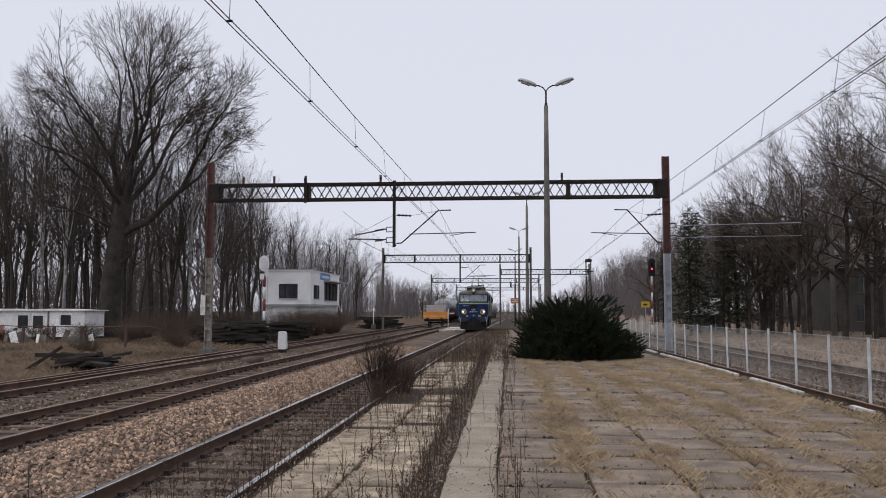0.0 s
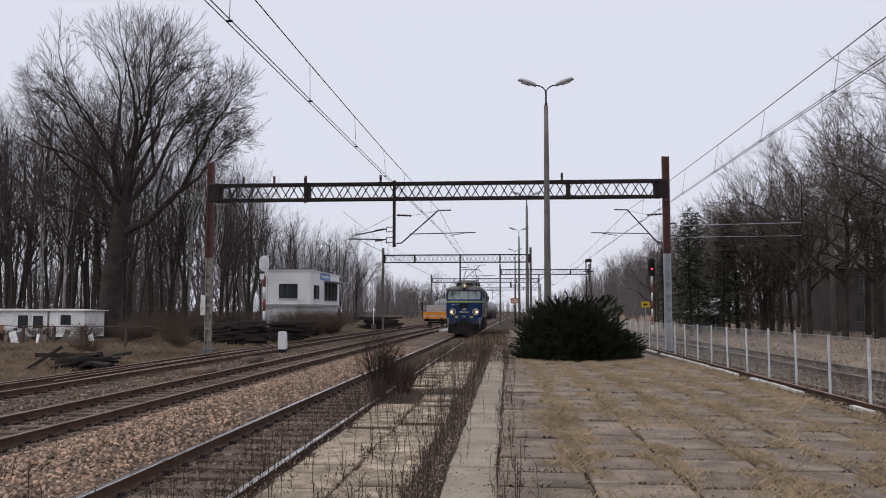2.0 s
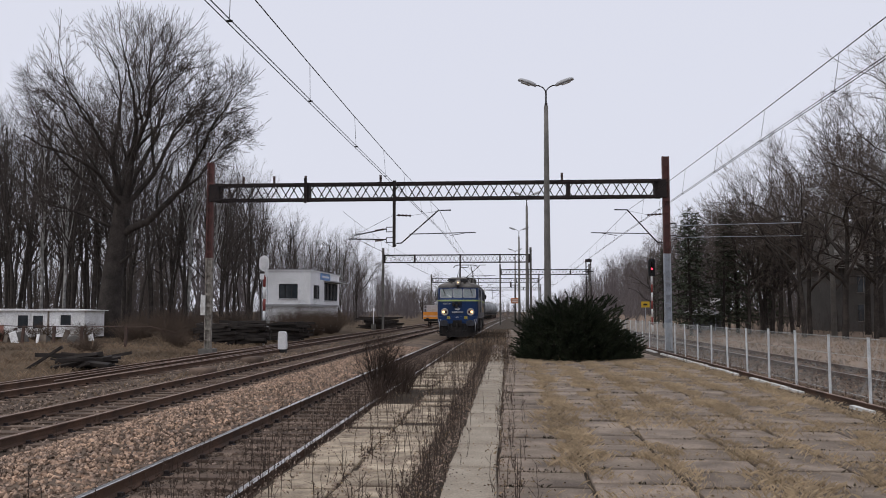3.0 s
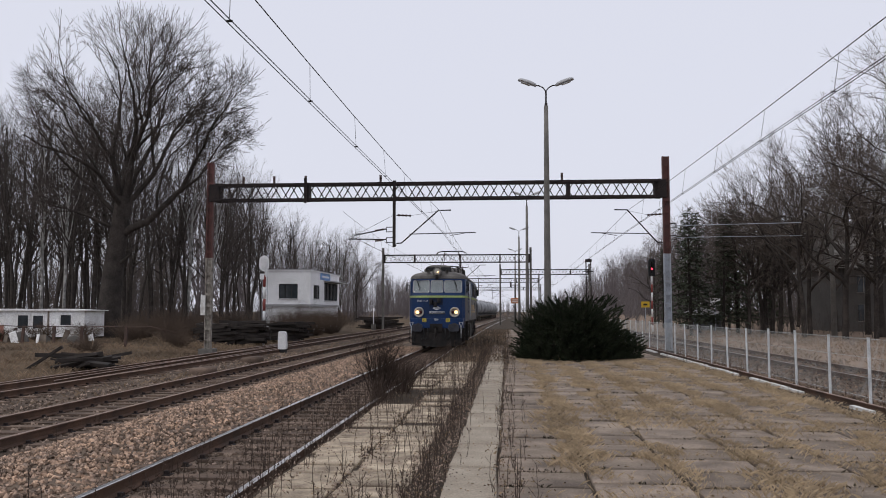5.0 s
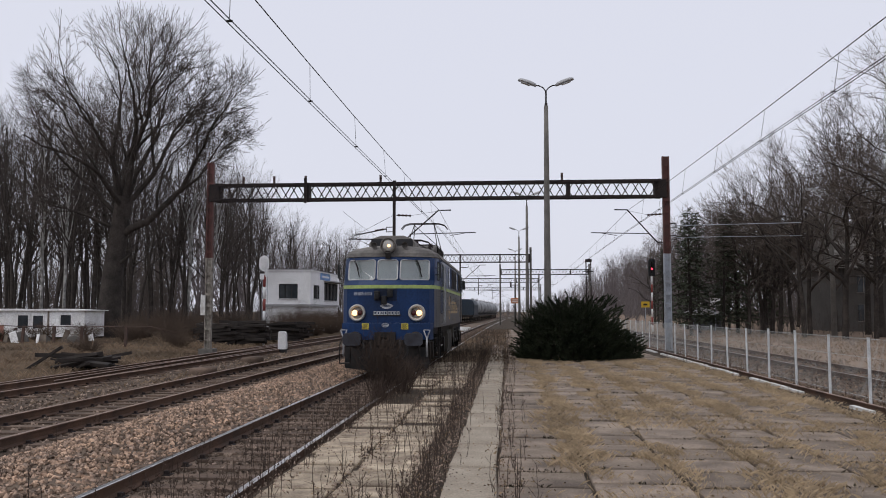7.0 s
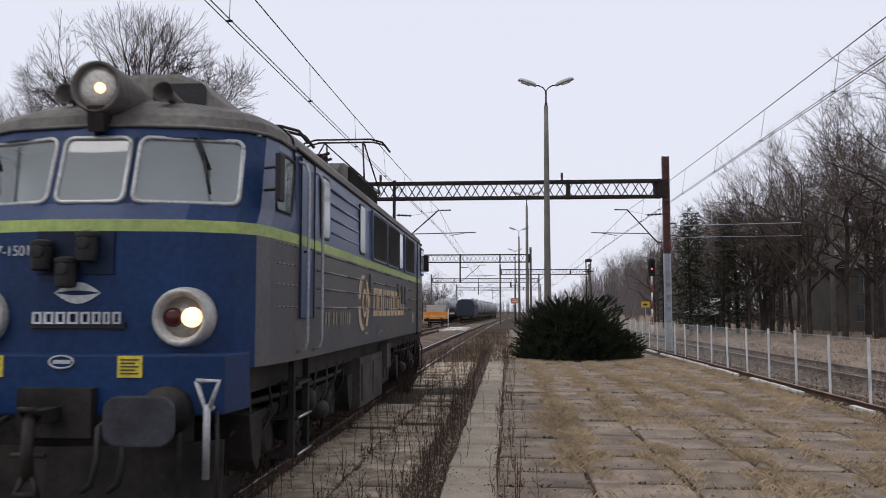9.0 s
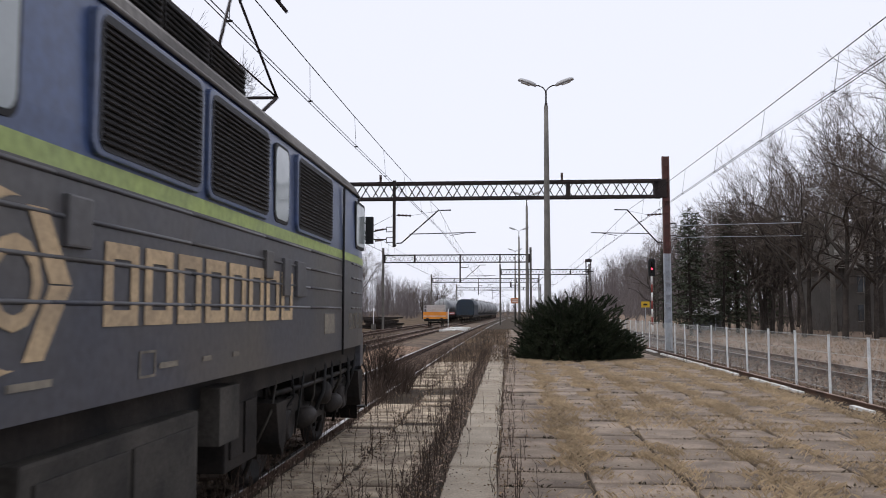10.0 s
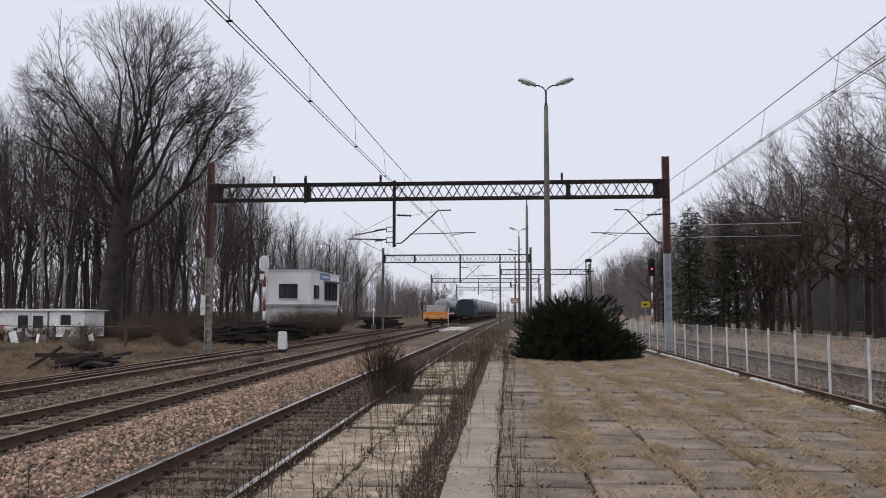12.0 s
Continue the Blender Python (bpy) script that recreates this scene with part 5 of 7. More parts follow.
    part("emblem", s, LETTER, loco, "white lens-shaped emblem")
    s = Shape()
    for i, (a, b) in enumerate(((-0.37, -0.29), (-0.27, -0.19), (-0.17, -0.09), (-0.07, 0.02), (0.04, 0.12), (0.14, 0.21), (0.23, 0.29), (0.31, 0.38))):
        for q0, q1, z0, z1 in ((a, a + 0.02, 1.735, 1.835), (a + 0.021, b, 1.735, 1.752), (a + 0.021, b, 1.818, 1.835), (b - 0.018, b, 1.753, 1.817)):
            s.box(q0, q1, y0 - 0.03, y0 - 0.018, z0, z1)
    part("operator_lettering", s, LETTER, loco, "white raised lettering as bars")
    s = Shape()
    s.box(-0.40, 0.41, y0 - 0.018, y0 + 0.02, 1.70, 1.755)
    part("lettering_rail", s, RUBBER, loco)
    for lx in (-0.58, 0.56):
        s = Shape()
        s.box(lx - 0.10, lx + 0.10, -0.032 - FORE, -0.02 - FORE, 1.32, 1.49)
        lb = part("warning_label", s, YELLOW, loco, "yellow warning label")
        s = Shape()
        for i in range(5):
            s.box(lx - 0.075, lx + 0.075 - 0.03 * (i % 2), -0.036 - FORE, -0.033 - FORE, 1.345 + 0.027 * i, 1.357 + 0.027 * i)
        part("label_lines", s, INK, lb)
    s = Shape()
    s.path([(0.0 + 0.10 * math.cos(a * 0.3927) * (1), -0.03 - FORE, 1.44 + 0.05 * math.sin(a * 0.3927)) for a in range(17)], 0.008, 4)
    s.box(-0.07, 0.07, -0.03 - FORE, -0.02 - FORE, 1.425, 1.455)
    part("plate", s, LETTER, loco, "small oval plate")

    def text(words, at, size, material, name, rot):
        cu = bpy.data.curves.new(name, "FONT")
        cu.body, cu.size, cu.extrude, cu.align_x = words, size, 0.002, "CENTER"
        tmp = bpy.data.objects.new(name, cu)
        scene.collection.objects.link(tmp)
        bpy.context.view_layer.update()
        me = bpy.data.meshes.new_from_object(tmp.evaluated_get(bpy.context.evaluated_depsgraph_get()))
        bpy.data.objects.remove(tmp)
        me.materials.clear()
        me.materials.append(material)
        o = new(name, me)
        o.parent = loco
        o.matrix_basis = pose(*at) @ rot
        return o

    upright = pose(0, 0, 0, 90, 0, 0)
    sidewise = pose(0, 0, 0, 90, 0, 90)
    text("EU07-1501", (-0.69, front_at(0.69, 2.3) - 0.022 - FORE, 2.30), 0.125, LETTER, "running_number", pose(0, 0, 0, 90, 0, -10.5))
    # the number on the flank follows the bend of the cab side
    flank = text("EU07-1501", (0, 0, 0), 0.32, GHOSTPAINT, "running_number", pose(0, 0, 0))
    wide = max(v.co.x for v in flank.data.vertices) * 2
    bend = [(LEN - y, x) for x, y in half_outline(1.7)[4:]]
    for v in flank.data.vertices:
        y = 13.72 + v.co.x * 1.25 / wide
        x = 1.46
        for (ya, xa), (yb, xb) in zip(bend, bend[1:]):
            if yb <= y <= ya:
                x = xa + (xb - xa) * (ya - y) / max(1e-6, ya - yb)
        v.co = (x + 0.006 + v.co.z, y, 1.60 + v.co.y)
    text("2", (1.475, 1.92, 2.36), 0.12, LETTER, "door_digit", sidewise)

    # side fittings on both flanks
    for sx in (1, -1):
        def sbox(y0, y1, z0, z1, out, name, material, label="", bevel=0.0, base=1.44, par=None):
            s = Shape()
            xs = sorted((base * sx, (1.46 + out) * sx))
            if name in ("window_seal", "pane", "grille_frame", "grille_back"):
                s.round_rect("x", xs[0], xs[1], y0, y1, z0, z1, 0.09)
            else:
                s.box(xs[0], xs[1], y0, y1, z0, z1)
            return part(name, s, material, par or loco, label, bevel=bevel)

        for z in (2.475, 2.283, 2.087, 1.88):
            for a, b in ((0.8, 1.56), (2.38, 12.55), (13.25, 14.85)):
                s = Shape()
                for i in range(6):
                    ya, yb = a + (b - a) * i / 6, a + (b - a) * (i + 1) / 6

                    def wx(y):
                        yv = min(y, LEN - y)
                        h = half_outline(z)
                        for (xa, va), (xb, vb) in zip(h[4:], h[5:]):
                            if va <= yv <= vb:
                                return xa + (xb - xa) * (yv - va) / max(1e-6, vb - va)
                        return 1.46
                    s.tube((wx(ya) * sx, ya, z), (wx(yb) * sx, yb, z), 0.014, n=6)
                part("rib", s, GRIME, loco)
        for z in (2.76, 2.93, 3.10, 3.27):
            s = Shape()
            s.tube((1.455 * sx, 3.12, z), (1.455 * sx, 4.98, z), 0.016, n=6)
            part("rib", s, SIDEBLUE, loco)
        for a, b in ((2.55, 2.98), (5.06, 5.44), (9.46, 9.9)):
            o = sbox(a - 0.03, b + 0.03, 2.64, 3.36, 0.008, "window_seal", RUBBER, bevel=0.004)
            sbox(a, b, 2.67, 3.33, 0.013, "pane", PANE, "pale side window pane", par=o)
        a, b = (13.55, 14.2) if sx > 0 else (1.45, 2.1)
        o = sbox(a - 0.03, b + 0.03, 2.70, 3.36, 0.008, "window_seal", RUBBER, bevel=0.004)
        sbox(a, b, 2.74, 3.32, 0.013, "pane", PANE, "pale side window pane", par=o)
        for a, b in ((6.12, 7.55), (7.74, 9.16), (10.22, 11.82)):
            o = sbox(a - 0.05, b + 0.05, 2.62, 3.39, 0.03, "grille_frame", SIDEBLUE, bevel=0.01)
            g = sbox(a, b, 2.65, 3.36, 0.034, "grille_back", GRILLE, par=o)
            s = Shape()
            for i in range(18):
                z = 2.695 + i * 0.036
                s.obox((1.497 * sx, (a + b) / 2, z), (0.03, b - a - 0.09, 0.008), pose(0, 0, 0, 0, 35 * sx, 0))
            part("louvres", s, BLACKSTEEL, o, "black louvre blades")
        # door with rails
        dy0, dy1 = (1.62, 2.21) if sx > 0 else (13.41, 14.01)
        o = sbox(dy0, dy1, 1.77, 3.4, 0.004, "door", SIDEBLUE, "blue cab door", bevel=0.004)
        s = Shape()
        pts = [(1.468 * sx, dy0, 1.77), (1.468 * sx, dy1, 1.77), (1.468 * sx, dy1, 3.4), (1.468 * sx, dy0, 3.4), (1.468 * sx, dy0, 1.77)]
        s.path(pts, 0.01, 4)
        part("door_seal", s, RUBBER, o)
        sbox(dy0 + 0.012, dy1 - 0.012, 2.5, 2.6, 0.008, "door_stripe", LIME, "lime green stripe across the door", par=o)
        s = Shape()
        s.path([(1.47 * sx, dy0 + 0.12, 2.44), (1.52 * sx, dy0 + 0.12, 2.44), (1.52 * sx, dy0 + 0.22, 2.47)], 0.012, 5)
        part("door_handle", s, RUBBER, o)
        for y in ((dy0 - 0.06, dy1 - 0.0) if sx > 0 else (dy0 - 0.2, dy1 + 0.06)):
            s = Shape()
            s.path([(1.45 * sx, y, 1.44), (1.54 * sx, y, 1.47), (1.56 * sx, y, 1.55), (1.56 * sx, y, 3.2), (1.53 * sx, y, 3.3), (1.45 * sx, y, 3.33)], 0.017, 8)
            part("handrail", s, HANDRAIL, loco, "long grey vertical handrail")
        s = Shape()
        s.path([(1.47 * sx, LEN - dy1 + 1.42 if sx < 0 else 12.62, 1.3), (1.475 * sx, LEN - dy1 + 1.42 if sx < 0 else 12.62, 3.4)], 0.016, 6)
        part("drain_pipe", s, RUBBER, loco)
        # steps under the door
        s = Shape()
        for y in (dy0 + 0.02, dy1 + 0.02):
            s.box(min(1.36 * sx, 1.42 * sx), max(1.36 * sx, 1.42 * sx), y - 0.035, y + 0.035, 0.40, 1.36)
        for z in (0.42, 0.78, 1.12):
            s.box(min(1.16 * sx, 1.45 * sx), max(1.16 * sx, 1.45 * sx), dy0 + 0.02, dy1 + 0.02, z - 0.015, z + 0.015)
        part("steps", s, BLACKSTEEL, loco)
        for z in (0.42, 0.78):
            t = Shape()
            t.tube((1.455 * sx, dy0 + 0.04, z + 0.012), (1.455 * sx, dy1, z + 0.012), 0.012, n=6)
            part("step_edge", t, RAILTOP, loco, "worn bright step edge")
        # small hatches and markings
        for a, b, z0, z1 in ((5.86, 6.09, 2.14, 2.39), (9.13, 9.35, 2.12, 2.36), (9.72, 9.95, 1.98, 2.33), (10.2, 10.55, 1.98, 2.33)):
            sbox(a, b, z0, z1, 0.035, "hatch", GRIME, bevel=0.012)
        sbox(11.58, 12.15, 1.58, 1.81, 0.006, "marking_plate", GHOSTPAINT, "faded ochre plate")
        x = 1.466 * sx
        lo, hi, st = 1.76, 2.20, 0.095

        def plate(shape, pts):
            """A thin painted patch on the flank."""
            n = len(pts)
            shape.add([(x, u, w) for u, w in pts] + [(x + 0.003 * sx, u, w) for u, w in pts], [tuple(range(n)), tuple(range(2 * n - 1, n - 1, -1))] + [(i, (i + 1) % n, n + (i + 1) % n, n + i) for i in range(n)])

        for i in range(8):
            a = 6.28 + i * 0.49 if sx > 0 else 5.45 + i * 0.49
            wd = 0.40
            s = Shape()
            plate(s, [(a, lo), (a + st, lo), (a + st, hi), (a, hi)])
            plate(s, [(a + st, hi - 0.085), (a + wd, hi - 0.085), (a + wd, hi), (a + st, hi)])
            plate(s, [(a + wd - st, lo + 0.085), (a + wd, lo + 0.085), (a + wd, hi - 0.085), (a + wd - st, hi - 0.085)])
            plate(s, [(a + st, lo), (a + wd, lo), (a + wd, lo + 0.085), (a + st, lo + 0.085)])
            part("lettering_block", s, OCHRE, loco, "faded ochre block in place of lettering")
        s = Shape()
        ec = 5.40 if sx > 0 else 9.9
        for m in (1, -1):
            for i in range(10):
                p0, p1 = radians(8 + 8.2 * i), radians(8 + 8.2 * (i + 1))
                plate(s, [(ec - 0.10 - 0.38 * math.cos(q) + g, 1.96 + m * 0.40 * math.sin(q) * (1 if g == 0 else 0.92)) for q, g in ((p0, 0), (p1, 0), (p1, 0.20), (p0, 0.20))])
            plate(s, [(ec + 0.16, 1.96 + m * 0.34), (ec + 0.32, 1.96 + m * 0.34), (ec + 0.55, 1.96 + m * 0.004), (ec + 0.36, 1.96 + m * 0.004)])
        for i in range(12):
            p0, p1 = 0.5236 * i, 0.5236 * (i + 1)
            plate(s, [(ec + 0.08 + k * math.cos(q), 1.96 + k * math.sin(q)) for q, k in ((p0, 0.14), (p1, 0.14), (p1, 0.21), (p0, 0.21))])
        part("emblem", s, OCHRE, loco, "faded ochre eye-shaped emblem")
        for i in range(11):
            if i in (2, 5):
                continue
            s = Shape()
            u = 2.80 + i * 0.145
            plate(s, [(u, 1.67), (u + 0.085, 1.67), (u + 0.085, 1.83), (u, 1.83)])
            part("number_bar", s, GHOSTPAINT, loco, "faded bar in place of a digit")
        s = Shape()
        for u0, u1 in ((7.0, 7.28), (7.72, 7.9), (8.35, 8.5), (5.45, 5.8)):
            plate(s, [(u0, 1.50), (u1, 1.50), (u1, 1.535), (u0, 1.535)])
        plate(s, [(6.72, 1.46), (6.94, 1.46), (6.94, 1.475), (6.72, 1.475)])
        plate(s, [(6.72, 1.60), (6.94, 1.60), (6.94, 1.615), (6.72, 1.615)])
        plate(s, [(6.72, 1.476), (6.735, 1.476), (6.735, 1.599), (6.72, 1.599)])
        plate(s, [(6.925, 1.476), (6.94, 1.476), (6.94, 1.599), (6.925, 1.599)])
        part("data_marking", s, GHOSTPAINT, loco, "small pale data markings as bars")

    # running gear
    wheels = []
    for cy in (3.0, 11.95 + 0.7):
        bg = Shape()
        for sx in (1, -1):
            xs = sorted((0.98 * sx, 1.12 * sx))
            bg.prism([(cy - 2.3, 0.62), (cy - 2.3, 0.86), (cy - 0.9, 0.9), (cy - 0.6, 0.72), (cy + 0.6, 0.72), (cy + 0.9, 0.9), (cy + 2.3, 0.86), (cy + 2.3, 0.62), (cy + 0.7, 0.5), (cy - 0.7, 0.5)], "x", xs[0], xs[1])
        bg.box(-1.0, 1.0, cy - 0.35, cy + 0.35, 0.5, 1.1)
        bg.box(-1.0, 1.0, cy - 2.35, cy - 2.2, 0.6, 0.86)
        bg.box(-1.0, 1.0, cy + 2.2, cy + 2.35, 0.6, 0.86)
        bogie = part("bogie", bg, BLACKSTEEL, loco, "black bogie frame", bevel=0.012)
        for ay in (cy - 1.52, cy + 1.52):
            for sx in (1, -1):
                s = Shape()
                s.lathe([(0.17, 1.0 * sx), (0.17, 1.16 * sx), (0.13, 1.21 * sx), (0.12, 1.2 * sx)], (0, ay, 0.625), "x", 16)
                s.box(min(1.0 * sx, 1.14 * sx), max(1.0 * sx, 1.14 * sx), ay - 0.32, ay + 0.32, 0.5, 0.66)
                part("axle_box", s, BLACKSTEEL, bogie, bevel=0.0)
                for q in (-0.26, 0.26):
                    s = Shape()
                    pts = [(1.07 * sx + 0.07 * math.cos(i * 0.9), ay + q + 0.07 * math.sin(i * 0.9), 0.66 + 0.32 * i / 28) for i in range(29)]
                    s.path(pts, 0.016, 5)
                    part("spring", s, BLACKSTEEL, bogie)
            s = Shape()
            for sx in (1, -1):
                s.lathe([(0.14, 0.64 * sx), (0.62, 0.68 * sx), (0.66, 0.69 * sx), (0.66, 0.72 * sx), (0.625, 0.73 * sx), (0.625, 0.82 * sx), (0.55, 0.82 * sx), (0.52, 0.78 * sx), (0.16, 0.76 * sx), (0.13, 0.86 * sx)], (0, 0, 0), "x", 32)
            s.tube((-0.85, 0, 0), (0.85, 0, 0), 0.09, n=12)
            for k in range(6):
                a = k * 1.0472
                for sx in (1, -1):
                    s.obox((0.79 * sx, 0.34 * math.cos(a), 0.34 * math.sin(a)), (0.03, 0.12, 0.12))
            w = part("wheelset", s, BLACKSTEEL, loco, "dark steel wheels on an axle")
            w.matrix_basis = pose(0, ay, 0.625)
            wheels.append((w, (0, ay, 0.625)))
        for sx in (1, -1):
            for q in (-2.0, -1.0, 1.0, 2.0):
                s = Shape()
                s.path([(1.05 * sx, cy + q, 1.2), (1.08 * sx, cy + q * 1.02, 0.8), (0.9 * sx, cy + q * 1.08, 0.2)], 0.025, 6)
                s.box(min(0.8 * sx, 1.0 * sx), max(0.8 * sx, 1.0 * sx), cy + q - 0.06, cy + q + 0.06, 0.35, 0.75)
                part("brake_rod", s, BLACKSTEEL, bogie)
            s = Shape()
            s.lathe([(0.05, 0.9 * sx), (0.14, 0.95 * sx), (0.14, 1.26 * sx), (0.1, 1.3 * sx)], (0, cy + 0.05, 0.82), "x", 14)
            part("damper", s, BLACKSTEEL, bogie)
            hang = random.Random(int(cy * 10) + sx)
            for k in range(9):
                q = cy - 2.2 + k * 0.53 + hang.uniform(-0.1, 0.1)
                d = hang.uniform(0.35, 0.7)
                s = Shape()
                s.path([(1.18 * sx, q, 1.3), (1.25 * sx, q + hang.uniform(-0.05, 0.05), 1.15), (1.24 * sx, q + hang.uniform(-0.18, 0.18), 1.15 - d * 0.5), (1.12 * sx, q + hang.uniform(-0.2, 0.2), 1.15 - d)], hang.choice((0.014, 0.02, 0.03)), 6)
                part("hose", s, RUBBER if k % 3 else PALEBOX, bogie)
            for q in (-0.75, 0.8):
                s = Shape()
                s.lathe([(0.04, -0.26), (0.11, -0.24), (0.115, 0.12), (0.08, 0.2), (0.03, 0.34)], (1.18 * sx, cy + q, 0.62), "y", 14)
                part("brake_cylinder", s, BLACKSTEEL, bogie, "grimy brake cylinder")
            for q in (-2.25, 2.25):
                s = Shape()
                s.prism([(cy + q - 0.2, 0.95), (cy + q + 0.2, 0.95), (cy + q + 0.16, 0.55), (cy + q + 0.05, 0.42), (cy + q - 0.08, 0.55)], "x", min(1.0 * sx, 1.3 * sx), max(1.0 * sx, 1.3 * sx))
                part("sand_box", s, BLACKSTEEL, bogie, bevel=0.012)
            s = Shape()
            s.path([(1.2 * sx, cy - 2.2, 1.02), (1.22 * sx, cy - 1.0, 1.0), (1.22 * sx, cy + 1.0, 1.0), (1.2 * sx, cy + 2.2, 1.02)], 0.03, 6)
            part("pipe", s, BLACKSTEEL, bogie)
    s = Shape()
    s.box(-1.25, 1.25, 0.5, LEN - 0.5, 1.12, 1.355)
    part("underframe", s, BLACKSTEEL, loco, "black underframe")
    for a, b, z0, w, m in ((5.75, 7.95, 0.42, 1.36, PALEBOX), (9.0, 9.9, 0.5, 1.2, BLACKSTEEL)):
        s = Shape()
        s.box(-w, w, a, b, z0, 1.15)
        bx = part("equipment_box", s, m, loco, "grimy box under the floor", bevel=0.02)
        for sx in (1, -1):
            s = Shape()
            xs = sorted((w * sx, (w + 0.02) * sx))
            s.box(xs[0], xs[1], a + 0.1, (a + b) / 2 - 0.04, z0 + 0.1, 1.05)
            s.box(xs[0], xs[1], (a + b) / 2 + 0.04, b - 0.1, z0 + 0.1, 1.05)
            part("box_door", s, m, bx, bevel=0.006)
    for tx in (0.9, -0.9):
        s = Shape()
        s.tube((tx, 10.0, 0.75), (tx, 10.9, 0.75), 0.2, n=14)
        part("air_tank", s, BLACKSTEEL, loco)
    s = Shape()
    s.box(1.10, 1.40, 8.28, 8.74, 0.84, 1.27)
    part("junction_box", s, PALEBOX, loco, "pale small box", bevel=0.008)

    # roof equipment
    s = Shape()
    pr = [(6.3, 3.66), (6.34, 3.95), (6.46, 4.1), (6.68, 4.22), (7.0, 4.28), (7.5, 4.3), (10.38, 4.3), (10.42, 3.66)]
    s.prism(pr, "x", -0.86, 0.86)
    box = part("roof_ventilator", s, ROOFGREY, loco, "grey louvred roof box", bevel=0.02)
    for a in (7.3, 8.33, 9.36):
        for sx in (1, -1):
            s = Shape()
            xs = sorted((0.86 * sx, 0.89 * sx))
            s.box(xs[0], xs[1], a, a + 0.98, 3.84, 4.27)
            for i in range(8):
                z = 3.87 + 0.049 * i
                s.obox((0.895 * sx, a + 0.49, z + 0.02), (0.03, 0.94, 0.012), pose(0, 0, 0, 0, 35 * sx, 0))
            part("roof_louvre", s, BLACKSTEEL, box)
    s = Shape()
    top = [(-0.72, 3.62), (0.72, 3.62), (0.70, 3.92), (0.58, 4.06), (0.35, 4.14), (-0.35, 4.14), (-0.58, 4.06), (-0.70, 3.92)]
    s.prism(top, "y", 1.15, 2.75)
    part("roof_box", s, ROOFGREY, loco, "rounded grey roof box", bevel=0.05)
    for cx in (-0.38, 0.38):
        s = Shape()
        s.round_rect("y", 1.13, 1.16, cx - 0.26, cx + 0.26, 3.76, 4.03, 0.06)
        part("roof_grille", s, GRILLE, loco, "black grille on the roof box")
    for cy, up in ((4.1, False), (11.42, True)):
        s = Shape()
        for sx in (-0.55, 0.55):
            s.tube((sx, cy - 0.95, 3.98), (sx, cy + 0.95, 3.98), 0.035, n=6)
        for yq in (-0.9, 0.9):
            s.tube((-0.6, cy + yq, 3.98), (0.6, cy + yq, 3.98), 0.035, n=6)
        pan = part("pantograph", s, DARKSTEEL, loco, "raised pantograph touching the wire" if up else "folded pantograph")
        for ix in (-0.55, 0.55):
            for iy in (-0.85, 0.85):
                t = Shape()
                t.lathe([(0.05, 3.68), (0.09, 3.72), (0.05, 3.76), (0.09, 3.8), (0.05, 3.84), (0.09, 3.88), (0.05, 3.95)], (ix, cy + iy, 0), "z", 10)
                part("insulator", t, PORCELAIN, pan)
        top, knee, kz = (5.48, 1.45, 4.55) if up else (4.16, 1.75, 4.08)
        for yq in (1, -1):
            t = Shape()
            for sx in (1, -1):
                t.tube((0.5 * sx, cy + 0.25 * yq, 4.0), (0.62 * sx, cy + knee * yq * 0.75, kz), 0.024, n=6)
                t.tube((0.62 * sx, cy + knee * yq * 0.75, kz), (0.42 * sx, cy + 0.12 * yq, top), 0.018, n=6)
            t.tube((0.62, cy + knee * yq * 0.75, kz), (-0.62, cy + knee * yq * 0.75, kz), 0.02, n=6)
            if up:
                t.tube((0.62, cy + knee * yq * 0.75, kz), (-0.42, cy + 0.12 * yq, top), 0.012, n=5)
            part("pantograph_arm", t, DARKSTEEL, pan)
        t = Shape()
        for yq in (0.16, -0.16):
            t.path([(-0.98, cy + yq, top - 0.16), (-0.85, cy + yq, top), (-0.6, cy + yq, top + 0.07), (0.6, cy + yq, top + 0.07), (0.85, cy + yq, top), (0.98, cy + yq, top - 0.16)], 0.022, 6)
        for sx in (-0.42, 0.42):
            t.tube((sx, cy - 0.18, top), (sx, cy + 0.18, top), 0.02, n=5)
            t.tube((sx, cy, top), (sx, cy, top + 0.06), 0.02, n=5)
        part("pantograph_head", t, DARKSTEEL, pan)
    s = Shape()
    s.path([(0.3, 5.1, 3.95), (0.35, 5.6, 4.15), (0.2, 10.2, 4.32), (0.2, 10.5, 4.05)], 0.015, 5)
    part("roof_cable", s, DARKSTEEL, loco)
    s = Shape()
    for q, h in ((5.86, 4.16), (6.02, 4.24), (6.18, 4.18)):
        s.lathe([(0.03, 3.6), (0.05, 3.7), (0.03, 3.78), (0.05, 3.86), (0.03, 3.94), (0.05, 4.02), (0.03, h)], (0.72, q, 0), "z", 8)
        s.tube((0.66, q - 0.04, h - 0.03), (0.80, q + 0.05, h + 0.03), 0.022, n=5)
    s.tube((0.72, 5.8, 4.2), (0.72, 6.24, 4.22), 0.014, n=6)
    s.tube((-0.5, 6.0, 4.2), (0.72, 6.02, 4.24), 0.014, n=6)
    s.tube((-0.5, 6.0, 3.7), (-0.5, 6.0, 4.2), 0.03, n=6)
    part("roof_switch", s, DARKSTEEL, loco, "dark roof switch on insulators")
